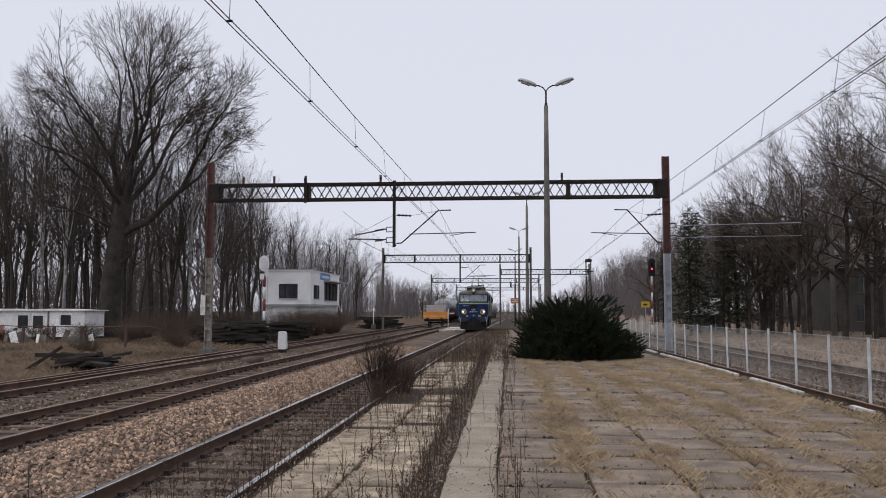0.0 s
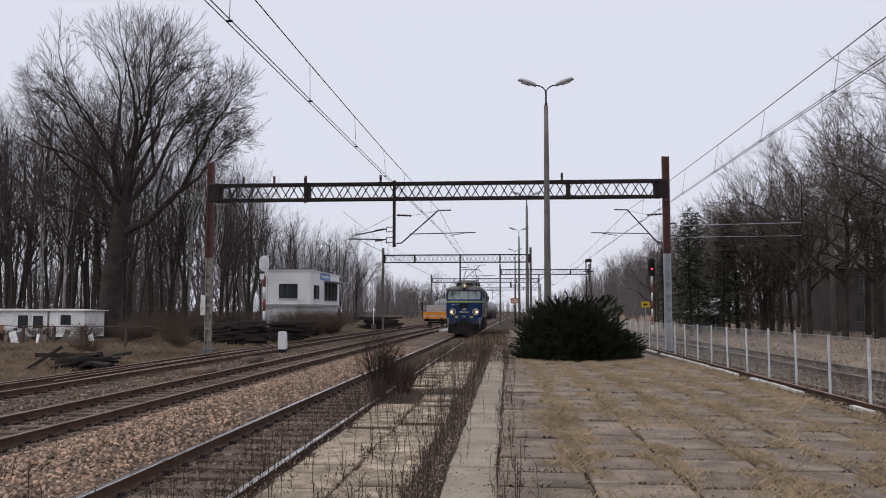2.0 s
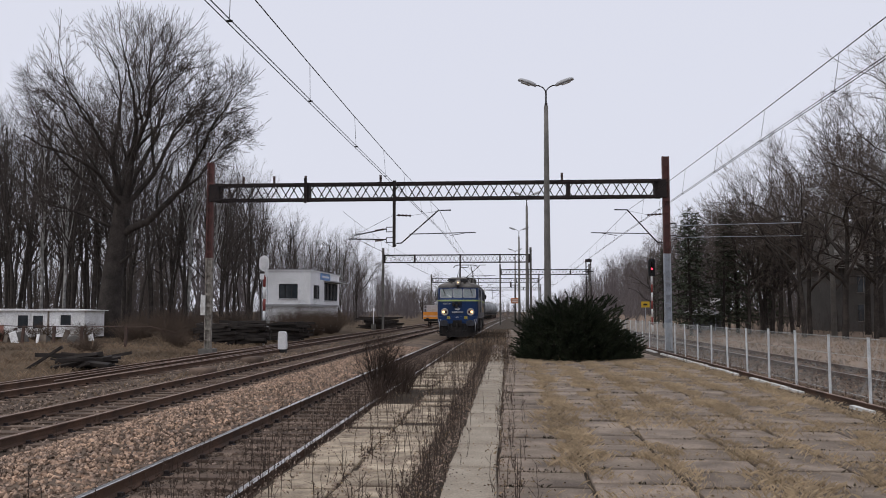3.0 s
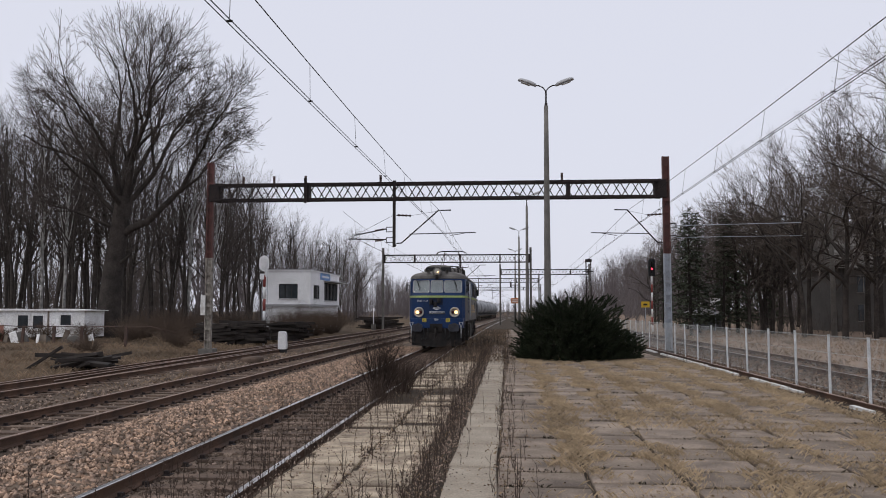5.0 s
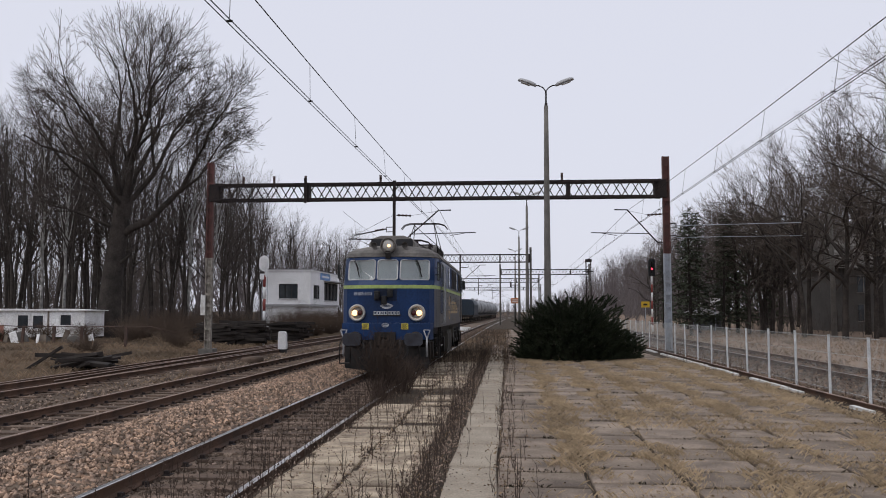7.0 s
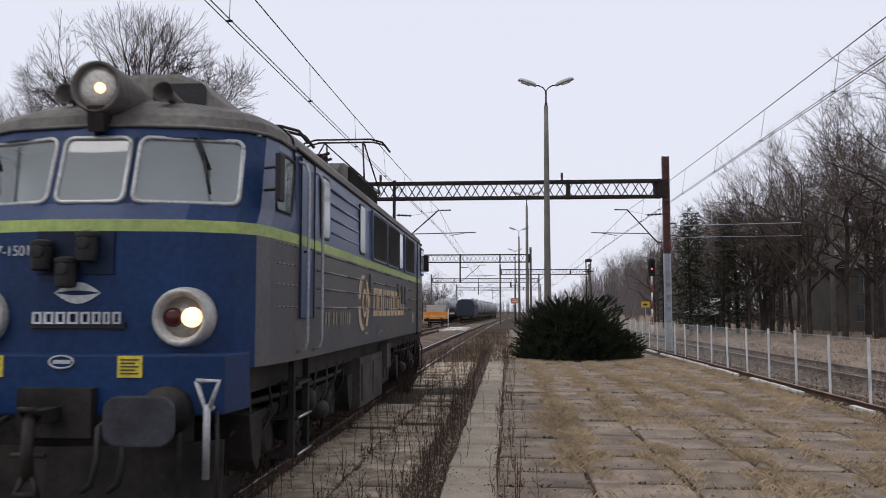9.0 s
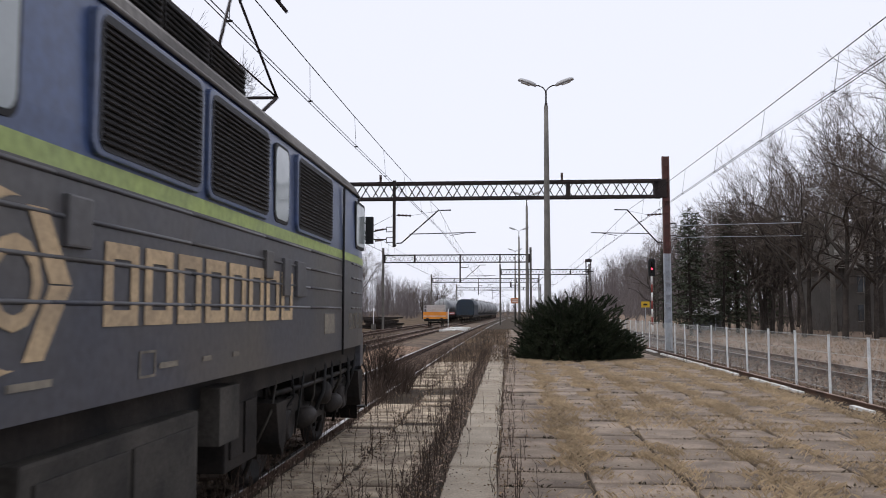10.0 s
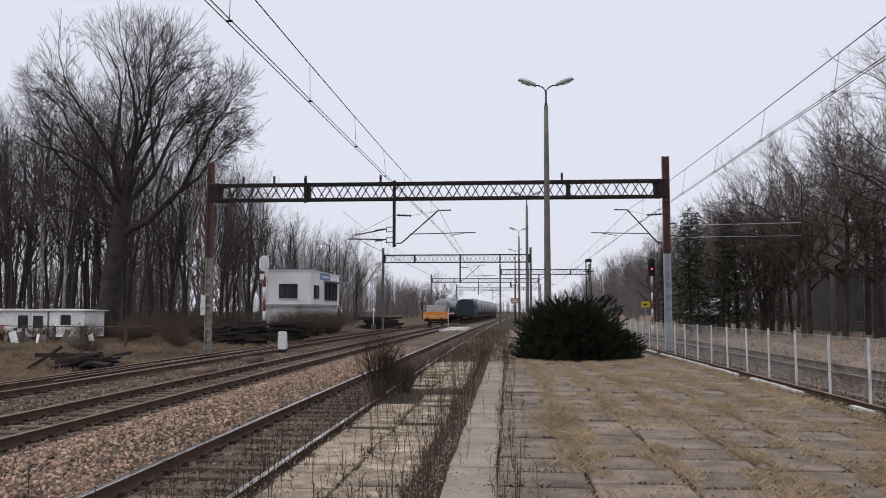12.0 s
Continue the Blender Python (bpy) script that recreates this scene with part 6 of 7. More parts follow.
    for iy in (5.3, 10.3):
        s = Shape()
        s.lathe([(0.05, 3.7), (0.1, 3.76), (0.05, 3.82), (0.1, 3.88), (0.05, 3.94), (0.1, 4.0), (0.05, 4.1)], (0.3, iy, 0), "z", 10)
        part("insulator", s, PORCELAIN, loco)
    return loco, wheels


LOCO, WHEELS = build_loco()


# ---- trees ----
def grow(seed, height, trunk_r, limbs, fork, spread, levels, counts, wander=0.25, lift=0.25, tip=0.25, cheap=False, sub=0.5, rise=0.3, bare=0.2):
    """A bare tree: tapered trunk, limbs, branches and twigs, each level thinner."""
    r = random.Random(seed)
    wood, twig = Shape(), Shape()
    steps, rings = ((5, 3, 2, 2, 2), (4, 3, 3, 3, 3)) if cheap else ((7, 6, 4, 3, 2), (9, 5, 3, 3, 3))

    def branch(p, d, length, rad, level):
        n, sides = steps[level], rings[level]
        pts, dirs = [p.copy()], [d.copy()]
        q, dd = p.copy(), d.copy()
        for i in range(n):
            jit = Vector((r.uniform(-1, 1), r.uniform(-1, 1), r.uniform(-0.6, 0.8)))
            dd = (dd + jit * wander * (0.35 if level == 0 else 1) + Vector((0, 0, lift * (0.5, rise * 2, rise, rise, rise)[level]))).normalized()
            q = q + dd * (length / n)
            pts.append(q.copy())
            dirs.append(dd.copy())
        end = rad * (tip if level == 0 else 0.25 if level < 3 else 0.4)
        (wood if level < 2 else twig).path(pts, rad, sides, 0, False, end)
        if level >= levels:
            return
        k = counts[level]
        for i in range(k):
            f0 = fork if level == 0 else bare
            f = f0 + (1 - f0) * (i + r.uniform(0.1, 0.9)) / k
            j = min(n - 1, int(f * n))
            w = f * n - j
            base = pts[j].lerp(pts[j + 1], w)
            ax = dirs[j + 1].orthogonal().normalized()
            ax.rotate(Matrix.Rotation(i * 2.4 + r.uniform(-0.6, 0.6), 3, dirs[j + 1]))
            ang = spread * r.uniform(0.6, 1.25) * (1.0 if level == 0 else 1.15)
            nd = (dirs[j + 1] * math.cos(ang) + ax * math.sin(ang)).normalized()
            rr = (rad + (end - rad) * f) * r.uniform(0.5, 0.75)
            ln = length * (limbs if level == 0 else sub) * (1.15 - (0.55 if tip < 0.4 else 0.2) * f) * r.uniform(0.75, 1.2)
            branch(base, nd, ln, max(rr, 0.0085 if not cheap else 0.001), level + 1)

    branch(Vector((0, 0, -0.3)), Vector((0, 0, 1)), height, trunk_r, 0)
    return wood, twig


def tree_thing(name, wood, twig, label, category, group, bark=None, twigs=None):
    t = thing(name, pose(0, 0, 0), label, category, group)
    part("trunk", wood, bark or BARK, t, fix=False)
    part("crown", twig, twigs or TWIG, t, fix=False)
    t["tall"] = max(p[2] for p in wood.v + twig.v)
    return t


# how high the wood rises above the eye, per metre of distance, by bearing: tall beside the yard, low along the line
BEARINGS = [-0.62, -0.56, -0.46, -0.40, -0.29, -0.25, -0.20, -0.17, -0.13, -0.10, -0.06, -0.01, 0.03, 0.07, 0.11, 0.16, 0.20, 0.235, 0.29, 0.335, 0.39, 0.43, 0.5]
RISES = [0.29, 0.30, 0.31, 0.28, 0.155, 0.125, 0.105, 0.075, 0.045, 0.04, 0.022, 0.015, 0.02, 0.03, 0.065, 0.085, 0.12, 0.135, 0.18, 0.215, 0.26, 0.32, 0.36]


def crown_height(x, y):
    return 1.84 + y * float(np.interp(x / y, BEARINGS, RISES))


def place(ob, spots, r):
    for i, (x, y, k) in enumerate(spots):
        m = pose(x, y, ground_height(x, y), r.uniform(-3, 3), r.uniform(-3, 3), r.uniform(0, 360))
        k = min(1.25, crown_height(x, y) / ob["tall"]) * k
        o = ob if i == 0 else copy_thing(ob, m)
        o.matrix_basis = m @ Matrix.Diagonal((k, k, k * r.uniform(0.95, 1.03), 1))


def forked(seed, stems, heart, radii, levels, step=0.84, wander=0.11, shoots=2, fine=0.008):
    """Branches that fork again and again, each fork thinner, inside a domed crown."""
    r = random.Random(seed)
    wood, twig = Shape(), Shape()

    def outside(p):
        q = p - heart
        return math.sqrt((q.x / radii[0]) ** 2 + (q.y / radii[1]) ** 2 + (q.z / radii[2]) ** 2)

    def turned(d, ang):
        ax = d.orthogonal().normalized()
        ax.rotate(Matrix.Rotation(r.uniform(0, 6.2832), 3, d))
        return (d * math.cos(ang) + ax * math.sin(ang)).normalized()

    def branch(p, d, rad, length, level):
        n = 5 if level == 0 else 4 if level < 3 else 2
        pts = [p.copy()]
        for i in range(n):
            away = (p - heart).normalized()
            d = (d + Vector((r.gauss(0, 1), r.gauss(0, 1), r.gauss(0, 0.8))) * wander + Vector((0, 0, 0.04)) + away * 0.05).normalized()
            p = p + d * (length / n)
            pts.append(p.copy())
        end = rad * 0.78
        (wood if rad > 0.035 else twig).path(pts, max(rad, fine), 7 if rad > 0.1 else 5 if rad > 0.035 else 3, 0, False, max(end, fine * 0.7))
        if level >= levels or outside(p) > 1.06:
            return
        for j in range(2 if r.random() < 0.6 else 3):
            ang = r.uniform(0.12, 0.34) if j == 0 else r.uniform(0.4, 0.8)
            branch(p, turned(d, ang), end * (0.86 if j == 0 else r.uniform(0.5, 0.72)), length * step * r.uniform(0.85, 1.12) * (1 if j == 0 else 0.88), level + 1)
        for j in range(shoots if level > 0 else 1):
            q = pts[r.randint(1, n - 1)] if n > 2 else pts[0].lerp(pts[2], r.uniform(0.3, 0.8))
            branch(q, turned(d, r.uniform(0.6, 1.1)), max(fine, end * 0.3), max(0.45, length * 0.5), level + 2)

    for p, d, rad, length in stems:
        branch(Vector(p), Vector(d).normalized(), rad, length, 0)
    return wood, twig


def build_oak():
    """A huge old oak: a thick trunk, leaders that fan out, a long low limb, and a dome of fine twigs."""
    stems = [((0.75, 0, 8.6), (-0.05, 0.15, 1), 0.23, 3.0), ((0.8, 0, 8.7), (0.28, -0.3, 1), 0.22, 3.0), ((0.7, 0, 8.4), (-0.38, -0.1, 1), 0.21, 2.9),
             ((0.8, 0, 8.0), (0.62, 0.3, 1), 0.19, 3.0), ((0.6, 0, 7.6), (-0.8, 0.25, 0.95), 0.17, 2.5), ((0.5, 0, 6.9), (-1.0, -0.5, 0.5), 0.12, 1.7),
             ((0.7, 0, 8.0), (0.1, 0.7, 0.9), 0.17, 2.8), ((0.7, 0, 8.0), (0.15, -0.75, 0.95), 0.17, 2.8),
             ((4.6, -0.3, 9.3), (0.55, 0, 1), 0.13, 2.1), ((3.0, -0.2, 7.9), (0.2, -0.3, 1), 0.09, 2.0), ((4.5, -0.3, 9.2), (1.0, 0.3, 0.55), 0.11, 1.6)]
    wood, twig = forked(4, stems, Vector((1.9, 0, 12.0)), (7.4, 6.6, 9.6), 7, 0.86, 0.11, 1, 0.0095)
    wood.path([(0, 0, -0.4), (0.02, 0, 0.3), (0.08, 0, 2.5), (0.3, 0, 5.0), (0.6, 0, 7.2), (0.78, 0, 8.9)], 0.78, 14, 0, False, 0.46)
    wood.path([(0.45, 0, 6.3), (1.3, -0.1, 6.9), (2.4, -0.2, 7.3), (3.4, -0.3, 8.2), (4.7, -0.3, 9.4)], 0.27, 8, 0, False, 0.16)
    wood.path([(0.3, 0, 4.6), (1.0, -0.3, 4.9), (1.5, -0.4, 5.3)], 0.16, 7, 0, False, 0.09)
    o = tree_thing("tree", wood, twig, "huge bare oak with a wide spreading crown", "tree", "")
    o.matrix_basis = pose(-24.4, 50.5, 0.0)


build_oak()

tr = random.Random(21)
FOREST = []
for k in range(6):
    w, t = grow(40 + k, 18.5 + (k % 3) * 1.5, 0.135 + 0.02 * (k % 3), 0.36, 0.3, 0.72, 3, (13, 5, 5), 0.26, 0.13)
    FOREST.append(tree_thing("tree", w, t, "slender bare woodland tree", "tree", "bare wood", None))
SPREAD = []
for k in range(4):
    rr = random.Random(70 + k)
    tall = 14.5 + k
    stems = [((rr.uniform(-0.1, 0.1), rr.uniform(-0.1, 0.1), tall * (0.2 + 0.05 * j)), (math.cos(j * 2.4 + k) * 0.62, math.sin(j * 2.4 + k) * 0.62, 0.9), 0.12 - 0.008 * j, tall * 0.17) for j in range(5)]
    w, t = forked(70 + k, stems, Vector((0, 0, tall * 0.6)), (tall * 0.36, tall * 0.36, tall * 0.42), 6, 0.84, 0.15, 1, 0.008)
    w.path([(0, 0, -0.3), (0.06, 0, tall * 0.15), (-0.05, 0.05, tall * 0.3), (0.1, 0, tall * 0.55)], 0.2, 9, 0, False, 0.09)
    SPREAD.append(tree_thing("tree", w, t, "bare broadleaf tree with crooked branches", "tree", "bare roadside trees", None, ROADTWIG))
w, t = grow(90, 17.0, 0.15, 0.3, 0.35, 0.6, 3, (14, 6, 4), 0.15, 0.25)
BIRCHTREE = tree_thing("birch_tree", w, t, "bare birch with a pale trunk", "tree", "bare wood", BIRCH, TWIG)

spots = {k: [] for k in range(6)}
for i in range(88):
    y = tr.uniform(50, 128)
    xmax = -20.5 if not 66 < y < 92 else -24.0
    x = xmax - abs(tr.gauss(0, 1)) * 17
    if x > -32 and y < 57:
        y += 14
        x -= 3
    if x / y < -0.68:
        x = -0.66 * y + tr.uniform(0, 8)
    spots[i % 6].append((x, y, tr.uniform(0.78, 1.0)))
for i in range(24):
    y = tr.uniform(62, 92)
    spots[i % 6].append((y * tr.uniform(-0.66, -0.44), y, tr.uniform(0.86, 1.0)))
for i in range(18):
    y = tr.uniform(88, 125)
    spots[i % 6].append((y * tr.uniform(-0.33, -0.19), y, tr.uniform(0.9, 1.0)))
for k in range(6):
    place(FOREST[k], spots[k], tr)
place(BIRCHTREE, [(-29.5, 54.5, 0.95), (-27.0, 70.0, 1.0), (-22.6, 63, 0.9), (-33, 58, 0.9)], tr)
right = {k: [] for k in range(4)}
for i in range(28):
    y = tr.uniform(48, 120)
    x = 18.0 + max(0, 62 - y) * 0.12 + abs(tr.gauss(0, 1)) * 11
    if x / y < 0.28 and y < 85:
        x += 9
    right[i % 4].append((x, y, tr.uniform(0.75, 1.0)))
right[0] += [(-33, 185, 1.2), (25.5, 60, 0.95)]
right[1] += [(21.5, 56, 1.0), (27.0, 66, 0.97), (25.0, 50.5, 1.0)]
right[2] += [(18.3, 66, 0.95), (26.5, 54.0, 1.0)]
right[3] += [(21.4, 62, 1.0)]
for k in range(4):
    place(SPREAD[k], right[k], tr)
for x, y, k in ((-15.6, 190.0, 0.62), (-13.2, 196.0, 0.5), (-18.5, 186.0, 0.5)):
    copy_thing(SPREAD[0], pose(x, y, -0.3, 0, 0, x * 40) @ Matrix.Diagonal((k, k, k, 1)))


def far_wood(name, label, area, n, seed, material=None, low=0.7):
    """Distant woods as one mass of simple bare trees, their haze painted into the twig grey by default."""
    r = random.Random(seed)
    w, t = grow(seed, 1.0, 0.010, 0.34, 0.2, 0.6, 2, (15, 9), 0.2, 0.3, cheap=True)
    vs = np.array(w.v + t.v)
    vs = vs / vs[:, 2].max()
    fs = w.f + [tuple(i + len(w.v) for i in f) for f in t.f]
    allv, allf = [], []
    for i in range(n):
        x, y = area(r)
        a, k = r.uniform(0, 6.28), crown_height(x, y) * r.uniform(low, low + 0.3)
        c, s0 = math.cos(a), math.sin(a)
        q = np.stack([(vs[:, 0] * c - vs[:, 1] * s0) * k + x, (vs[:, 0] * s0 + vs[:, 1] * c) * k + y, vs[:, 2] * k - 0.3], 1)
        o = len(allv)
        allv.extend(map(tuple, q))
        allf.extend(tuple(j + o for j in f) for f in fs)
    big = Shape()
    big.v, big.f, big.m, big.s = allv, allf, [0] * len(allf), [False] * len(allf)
    tagged(part(name, big, material or HAZETWIG, fix=False), label, "woodland", kind="stuff")


def strip(x0, out, y0, y1):
    return lambda r: (x0 + out * abs(r.gauss(0, 1)), r.uniform(y0, y1))


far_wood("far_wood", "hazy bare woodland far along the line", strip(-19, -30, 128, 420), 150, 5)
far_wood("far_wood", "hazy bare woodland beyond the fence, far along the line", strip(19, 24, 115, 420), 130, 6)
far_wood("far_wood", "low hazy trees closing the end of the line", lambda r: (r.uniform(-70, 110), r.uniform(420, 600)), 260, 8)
far_wood("deep_wood", "dense dim wood behind the first trees", lambda r: (lambda y: (-0.30 * y - 14 - abs(r.gauss(0, 1)) * 22, y))(r.uniform(90, 190)), 80, 31, DIMTWIG, 0.25)
far_wood("deep_wood", "dense dim wood behind the roadside trees", lambda r: (lambda y: (0.22 * y + 6 + abs(r.gauss(0, 1)) * 16, y))(r.uniform(95, 170)), 40, 32, DIMTWIG, 0.25)


def build_underwood():
    """Saplings and brush under the trees, too many to count."""
    r = random.Random(77)
    s = Shape()
    for i in range(1900):
        if i % 6:
            y = r.uniform(44, 110)
            x = (-17.5 if not 66 < y < 92 else -22.5) - abs(r.gauss(0, 1)) * 14
            if x > -31 and y < 52:
                x -= 10
        else:
            y = r.uniform(55, 110)
            x = 17.5 + abs(r.gauss(0, 1)) * 9
        z = ground_height(x, y) - 0.1
        h = r.uniform(0.5, 2.4)
        p, q = Vector((x, y, z)), Vector((x + r.gauss(0, 0.3), y + r.gauss(0, 0.3), z + h))
        s.path([p, q], 0.014, 3, 0, False, 0.006)
        for j in range(9):
            b = p.lerp(q, r.uniform(0.15, 0.95))
            s.path([b, b + Vector((r.gauss(0, 0.3), r.gauss(0, 0.3), r.uniform(0.1, 0.6))) * (h / 2)], 0.009, 3, 0, False, 0.004)
    tagged(part("underwood", s, TWIG, fix=False), "tangled leafless underwood beneath the trees", "undergrowth", kind="stuff")


build_underwood()


# ---- conifers ----
def conifer(seed, height, base):
    r = random.Random(seed)
    wood, need = Shape(), Shape()
    wood.path([(0, 0, -0.3), (0.05, 0, height * 0.5), (0, 0, height)], 0.16, 7, 0, False, 0.02)
    n = int(height * 13)
    for i in range(n):
        f = 0.10 + 0.9 * (i + r.random()) / n
        z = f * height
        ln = base * (1 - f) ** 0.75 * r.uniform(0.65, 1.15) + 0.25
        a = i * 2.4 + r.uniform(-0.5, 0.5)
        d = Vector((math.cos(a), math.sin(a), r.uniform(-0.25, 0.15)))
        pts = [Vector((0, 0, z)) + d * ln * q + Vector((0, 0, -0.18 * ln * q * q)) for q in (0, 0.5, 1)]
        wood.path(pts, 0.025, 3, 0, False, 0.006)
        side = Vector((-d.y, d.x, 0))
        for j in range(int(6 + ln * 9)):
            q = r.uniform(0.15, 1.05)
            c = pts[0].lerp(pts[2], q) + Vector((0, 0, 0.03))
            o = (side * r.choice((-1, 1)) * r.uniform(0.4, 1) + d * r.uniform(0.1, 0.9) + Vector((0, 0, r.uniform(-0.5, 0.35)))).normalized()
            le, wd = r.uniform(0.22, 0.5), r.uniform(0.04, 0.085)
            up = Vector((r.uniform(-0.4, 0.4), r.uniform(-0.4, 0.4), 1)).cross(o).normalized() * wd
            need.add([c - up * 0.4, c + up * 0.4, c + o * le * 0.55 + up, c + o * le, c + o * le * 0.55 - up], [(0, 1, 2, 3, 4)])
    return wood, need


CON = []
for k in range(3):
    w, t = conifer(100 + k, 10.5 + k * 1.2, 2.0 + 0.35 * k)
    CON.append(tree_thing("conifer", w, t, "dark evergreen conifer with drooping branches", "tree", "dark conifers", BARK, NEEDLE))
place(CON[0], [(14.0, 66, 1.0), (17.4, 84, 0.9), (18.4, 69.5, 0.85)], tr)
place(CON[1], [(15.3, 69, 0.9), (22.6, 76, 0.72), (16.5, 66.5, 0.8)], tr)
place(CON[2], [(20.9, 82, 0.75), (16.6, 92, 0.75)], tr)


# ---- juniper on the pavement ----
def build_juniper():
    r = random.Random(5)
    t = thing("juniper_bush", pose(2.5, 33.0, 0), "dense dark green spreading juniper bush", "bush")
    wood = Shape()
    need = Shape()
    for i in range(3000):
        a = r.uniform(0, 6.2832)
        el = math.asin(r.uniform(-0.05, 1.0))
        rad = r.uniform(0.3, 1.0) ** 0.5
        ex, ez = 2.25 * (1 + 0.12 * math.sin(3 * a + 1)), 2.15 * (1 + 0.1 * math.sin(5 * a))
        lump = 1 + 0.16 * noise.noise((math.cos(a) * 2.2, math.sin(a) * 2.2, el * 2.5))
        c = Vector((math.cos(a) * math.cos(el) * ex, math.sin(a) * math.cos(el) * ex * 0.85, max(0.06, math.sin(el) * ez))) * rad * lump
        d = (Vector((math.cos(a), math.sin(a), 0)) * (0.75 + 0.3 * r.random()) * math.cos(el) + Vector((0, 0, 0.3 + 0.35 * r.random())) + Vector((r.uniform(-0.5, 0.5), r.uniform(-0.5, 0.5), r.uniform(-0.2, 0.2)))).normalized()
        ln = r.uniform(0.22, 0.45)
        side = d.orthogonal().normalized()
        if i % 3 == 0:
            wood.path([c - d * 0.4, c + d * ln * 0.7], 0.012, 3, 0, False, 0.004)
        for j in range(16):
            q = j / 16
            ax = side.copy()
            ax.rotate(Matrix.Rotation(j * 2.4, 3, d))
            p = c + d * ln * q
            o = (d * 0.9 + ax * 0.75 * (1.1 - q)).normalized()
            le = 0.17 * (1.15 - 0.6 * q)
            up = o.cross(ax).normalized() * 0.022
            need.add([p - up, p + up, p + o * le], [(0, 1, 2)])
    for i in range(9):
        a = i * 0.7
        wood.path([(0, 0, -0.1), (math.cos(a) * 0.7, math.sin(a) * 0.6, 0.7), (math.cos(a) * 1.5, math.sin(a) * 1.3, 1.1 + 0.4 * (i % 3))], 0.05, 5, 0, False, 0.01)
    part("branch", wood, BARK, t, fix=False)
    part("foliage", need, JUNIPER, t, fix=False)


build_juniper()


# ---- leafless shrubs ----
def shrub(name, x, y, z, hgt, wide, stems, seed, label, material=None):
    r = random.Random(seed)
    t = thing(name, pose(x, y, z), label, "shrub")
    s, s2 = Shape(), Shape()
    for i in range(stems):
        a, k = r.uniform(0, 6.28), r.random() ** 0.6
        top = Vector((math.cos(a) * wide * k, math.sin(a) * wide * k, hgt * r.uniform(0.6, 1.05) * (1 - 0.35 * k)))
        b = Vector((math.cos(a) * wide * 0.12 * k, math.sin(a) * wide * 0.12 * k, -0.1))
        mid = b.lerp(top, 0.5) + Vector((r.uniform(-0.06, 0.06), r.uniform(-0.06, 0.06), 0.08 * hgt))
        s.path([b, mid, top], 0.008, 3, 0, False, 0.003)
        for j in range(6):
            q = r.uniform(0.3, 0.95)
            p = (b.lerp(mid, q * 2) if q < 0.5 else mid.lerp(top, q * 2 - 1))
            e = p + Vector((r.uniform(-0.22, 0.22), r.uniform(-0.22, 0.22), r.uniform(0.06, 0.3))) * (hgt / 1.4)
            s2.path([p, e], 0.004, 3, 0, False, 0.002)
    part("stem", s, material or WEED, t, fix=False)
    part("twig", s2, material or WEED, t, fix=False)


shrub("shrub", -2.75, 18.2, -0.1, 1.85, 0.68, 80, 1, "leafless dark shrub growing beside the rail")
shrub("shrub", -2.4, 19.6, -0.05, 1.1, 0.7, 60, 2, "leafless dark shrub growing beside the rail")
for i, (x, y, h, w0) in enumerate(((-16.8, 62, 2.2, 2.2), (-16.4, 67, 2.6, 2.4), (-16.2, 72, 2.4, 2.2), (-16.1, 64.5, 2.5, 2.4), (-16.0, 69.5, 2.7, 2.5), (-16.0, 75.5, 2.6, 2.3), (-16.3, 79.5, 2.3, 2.2), (-18.6, 57, 2.0, 1.9), (-19.5, 52, 1.6, 1.6), (-21, 47, 1.2, 1.4), (-17.3, 44, 1.0, 1.2), (-18.2, 36, 0.8, 1.1), (-25.2, 44.4, 1.1, 1.3), (-22.3, 43.6, 1.2, 1.4), (-20.4, 44.5, 1.5, 1.5), (-18.8, 46.5, 1.6, 1.6), (-26.8, 43.5, 0.9, 1.0), (-21.6, 49.5, 1.9, 1.8), (-19.9, 54.5, 2.1, 2.0), (-22.8, 56.0, 2.2, 2.0))):
    shrub("shrub", x, y, ground_height(x, y), h, w0, 230 if 55 < y < 81 else 150, 20 + i, "tangled leafless brown brushwood", BRUSH)


# ---- grasses, weeds, stones ----
def blades(s, r, x, y, z, n, hgt, spread, width, lean):
    for i in range(n):
        a = r.uniform(0, 6.28)
        bx, by = x + r.gauss(0, spread), y + r.gauss(0, spread)
        h = hgt * r.uniform(0.5, 1.2)
        dx, dy = math.cos(a) * h * lean * r.random(), math.sin(a) * h * lean * r.random()
        wx, wy = math.cos(a + 1.57) * width, math.sin(a + 1.57) * width
        s.add([(bx - wx, by - wy, z), (bx + wx, by + wy, z), (bx + dx * 0.4 + wx * 0.7, by + dy * 0.4 + wy * 0.7, z + h * 0.6), (bx + dx, by + dy, z + h * 0.85)], [(0, 1, 2, 3)])


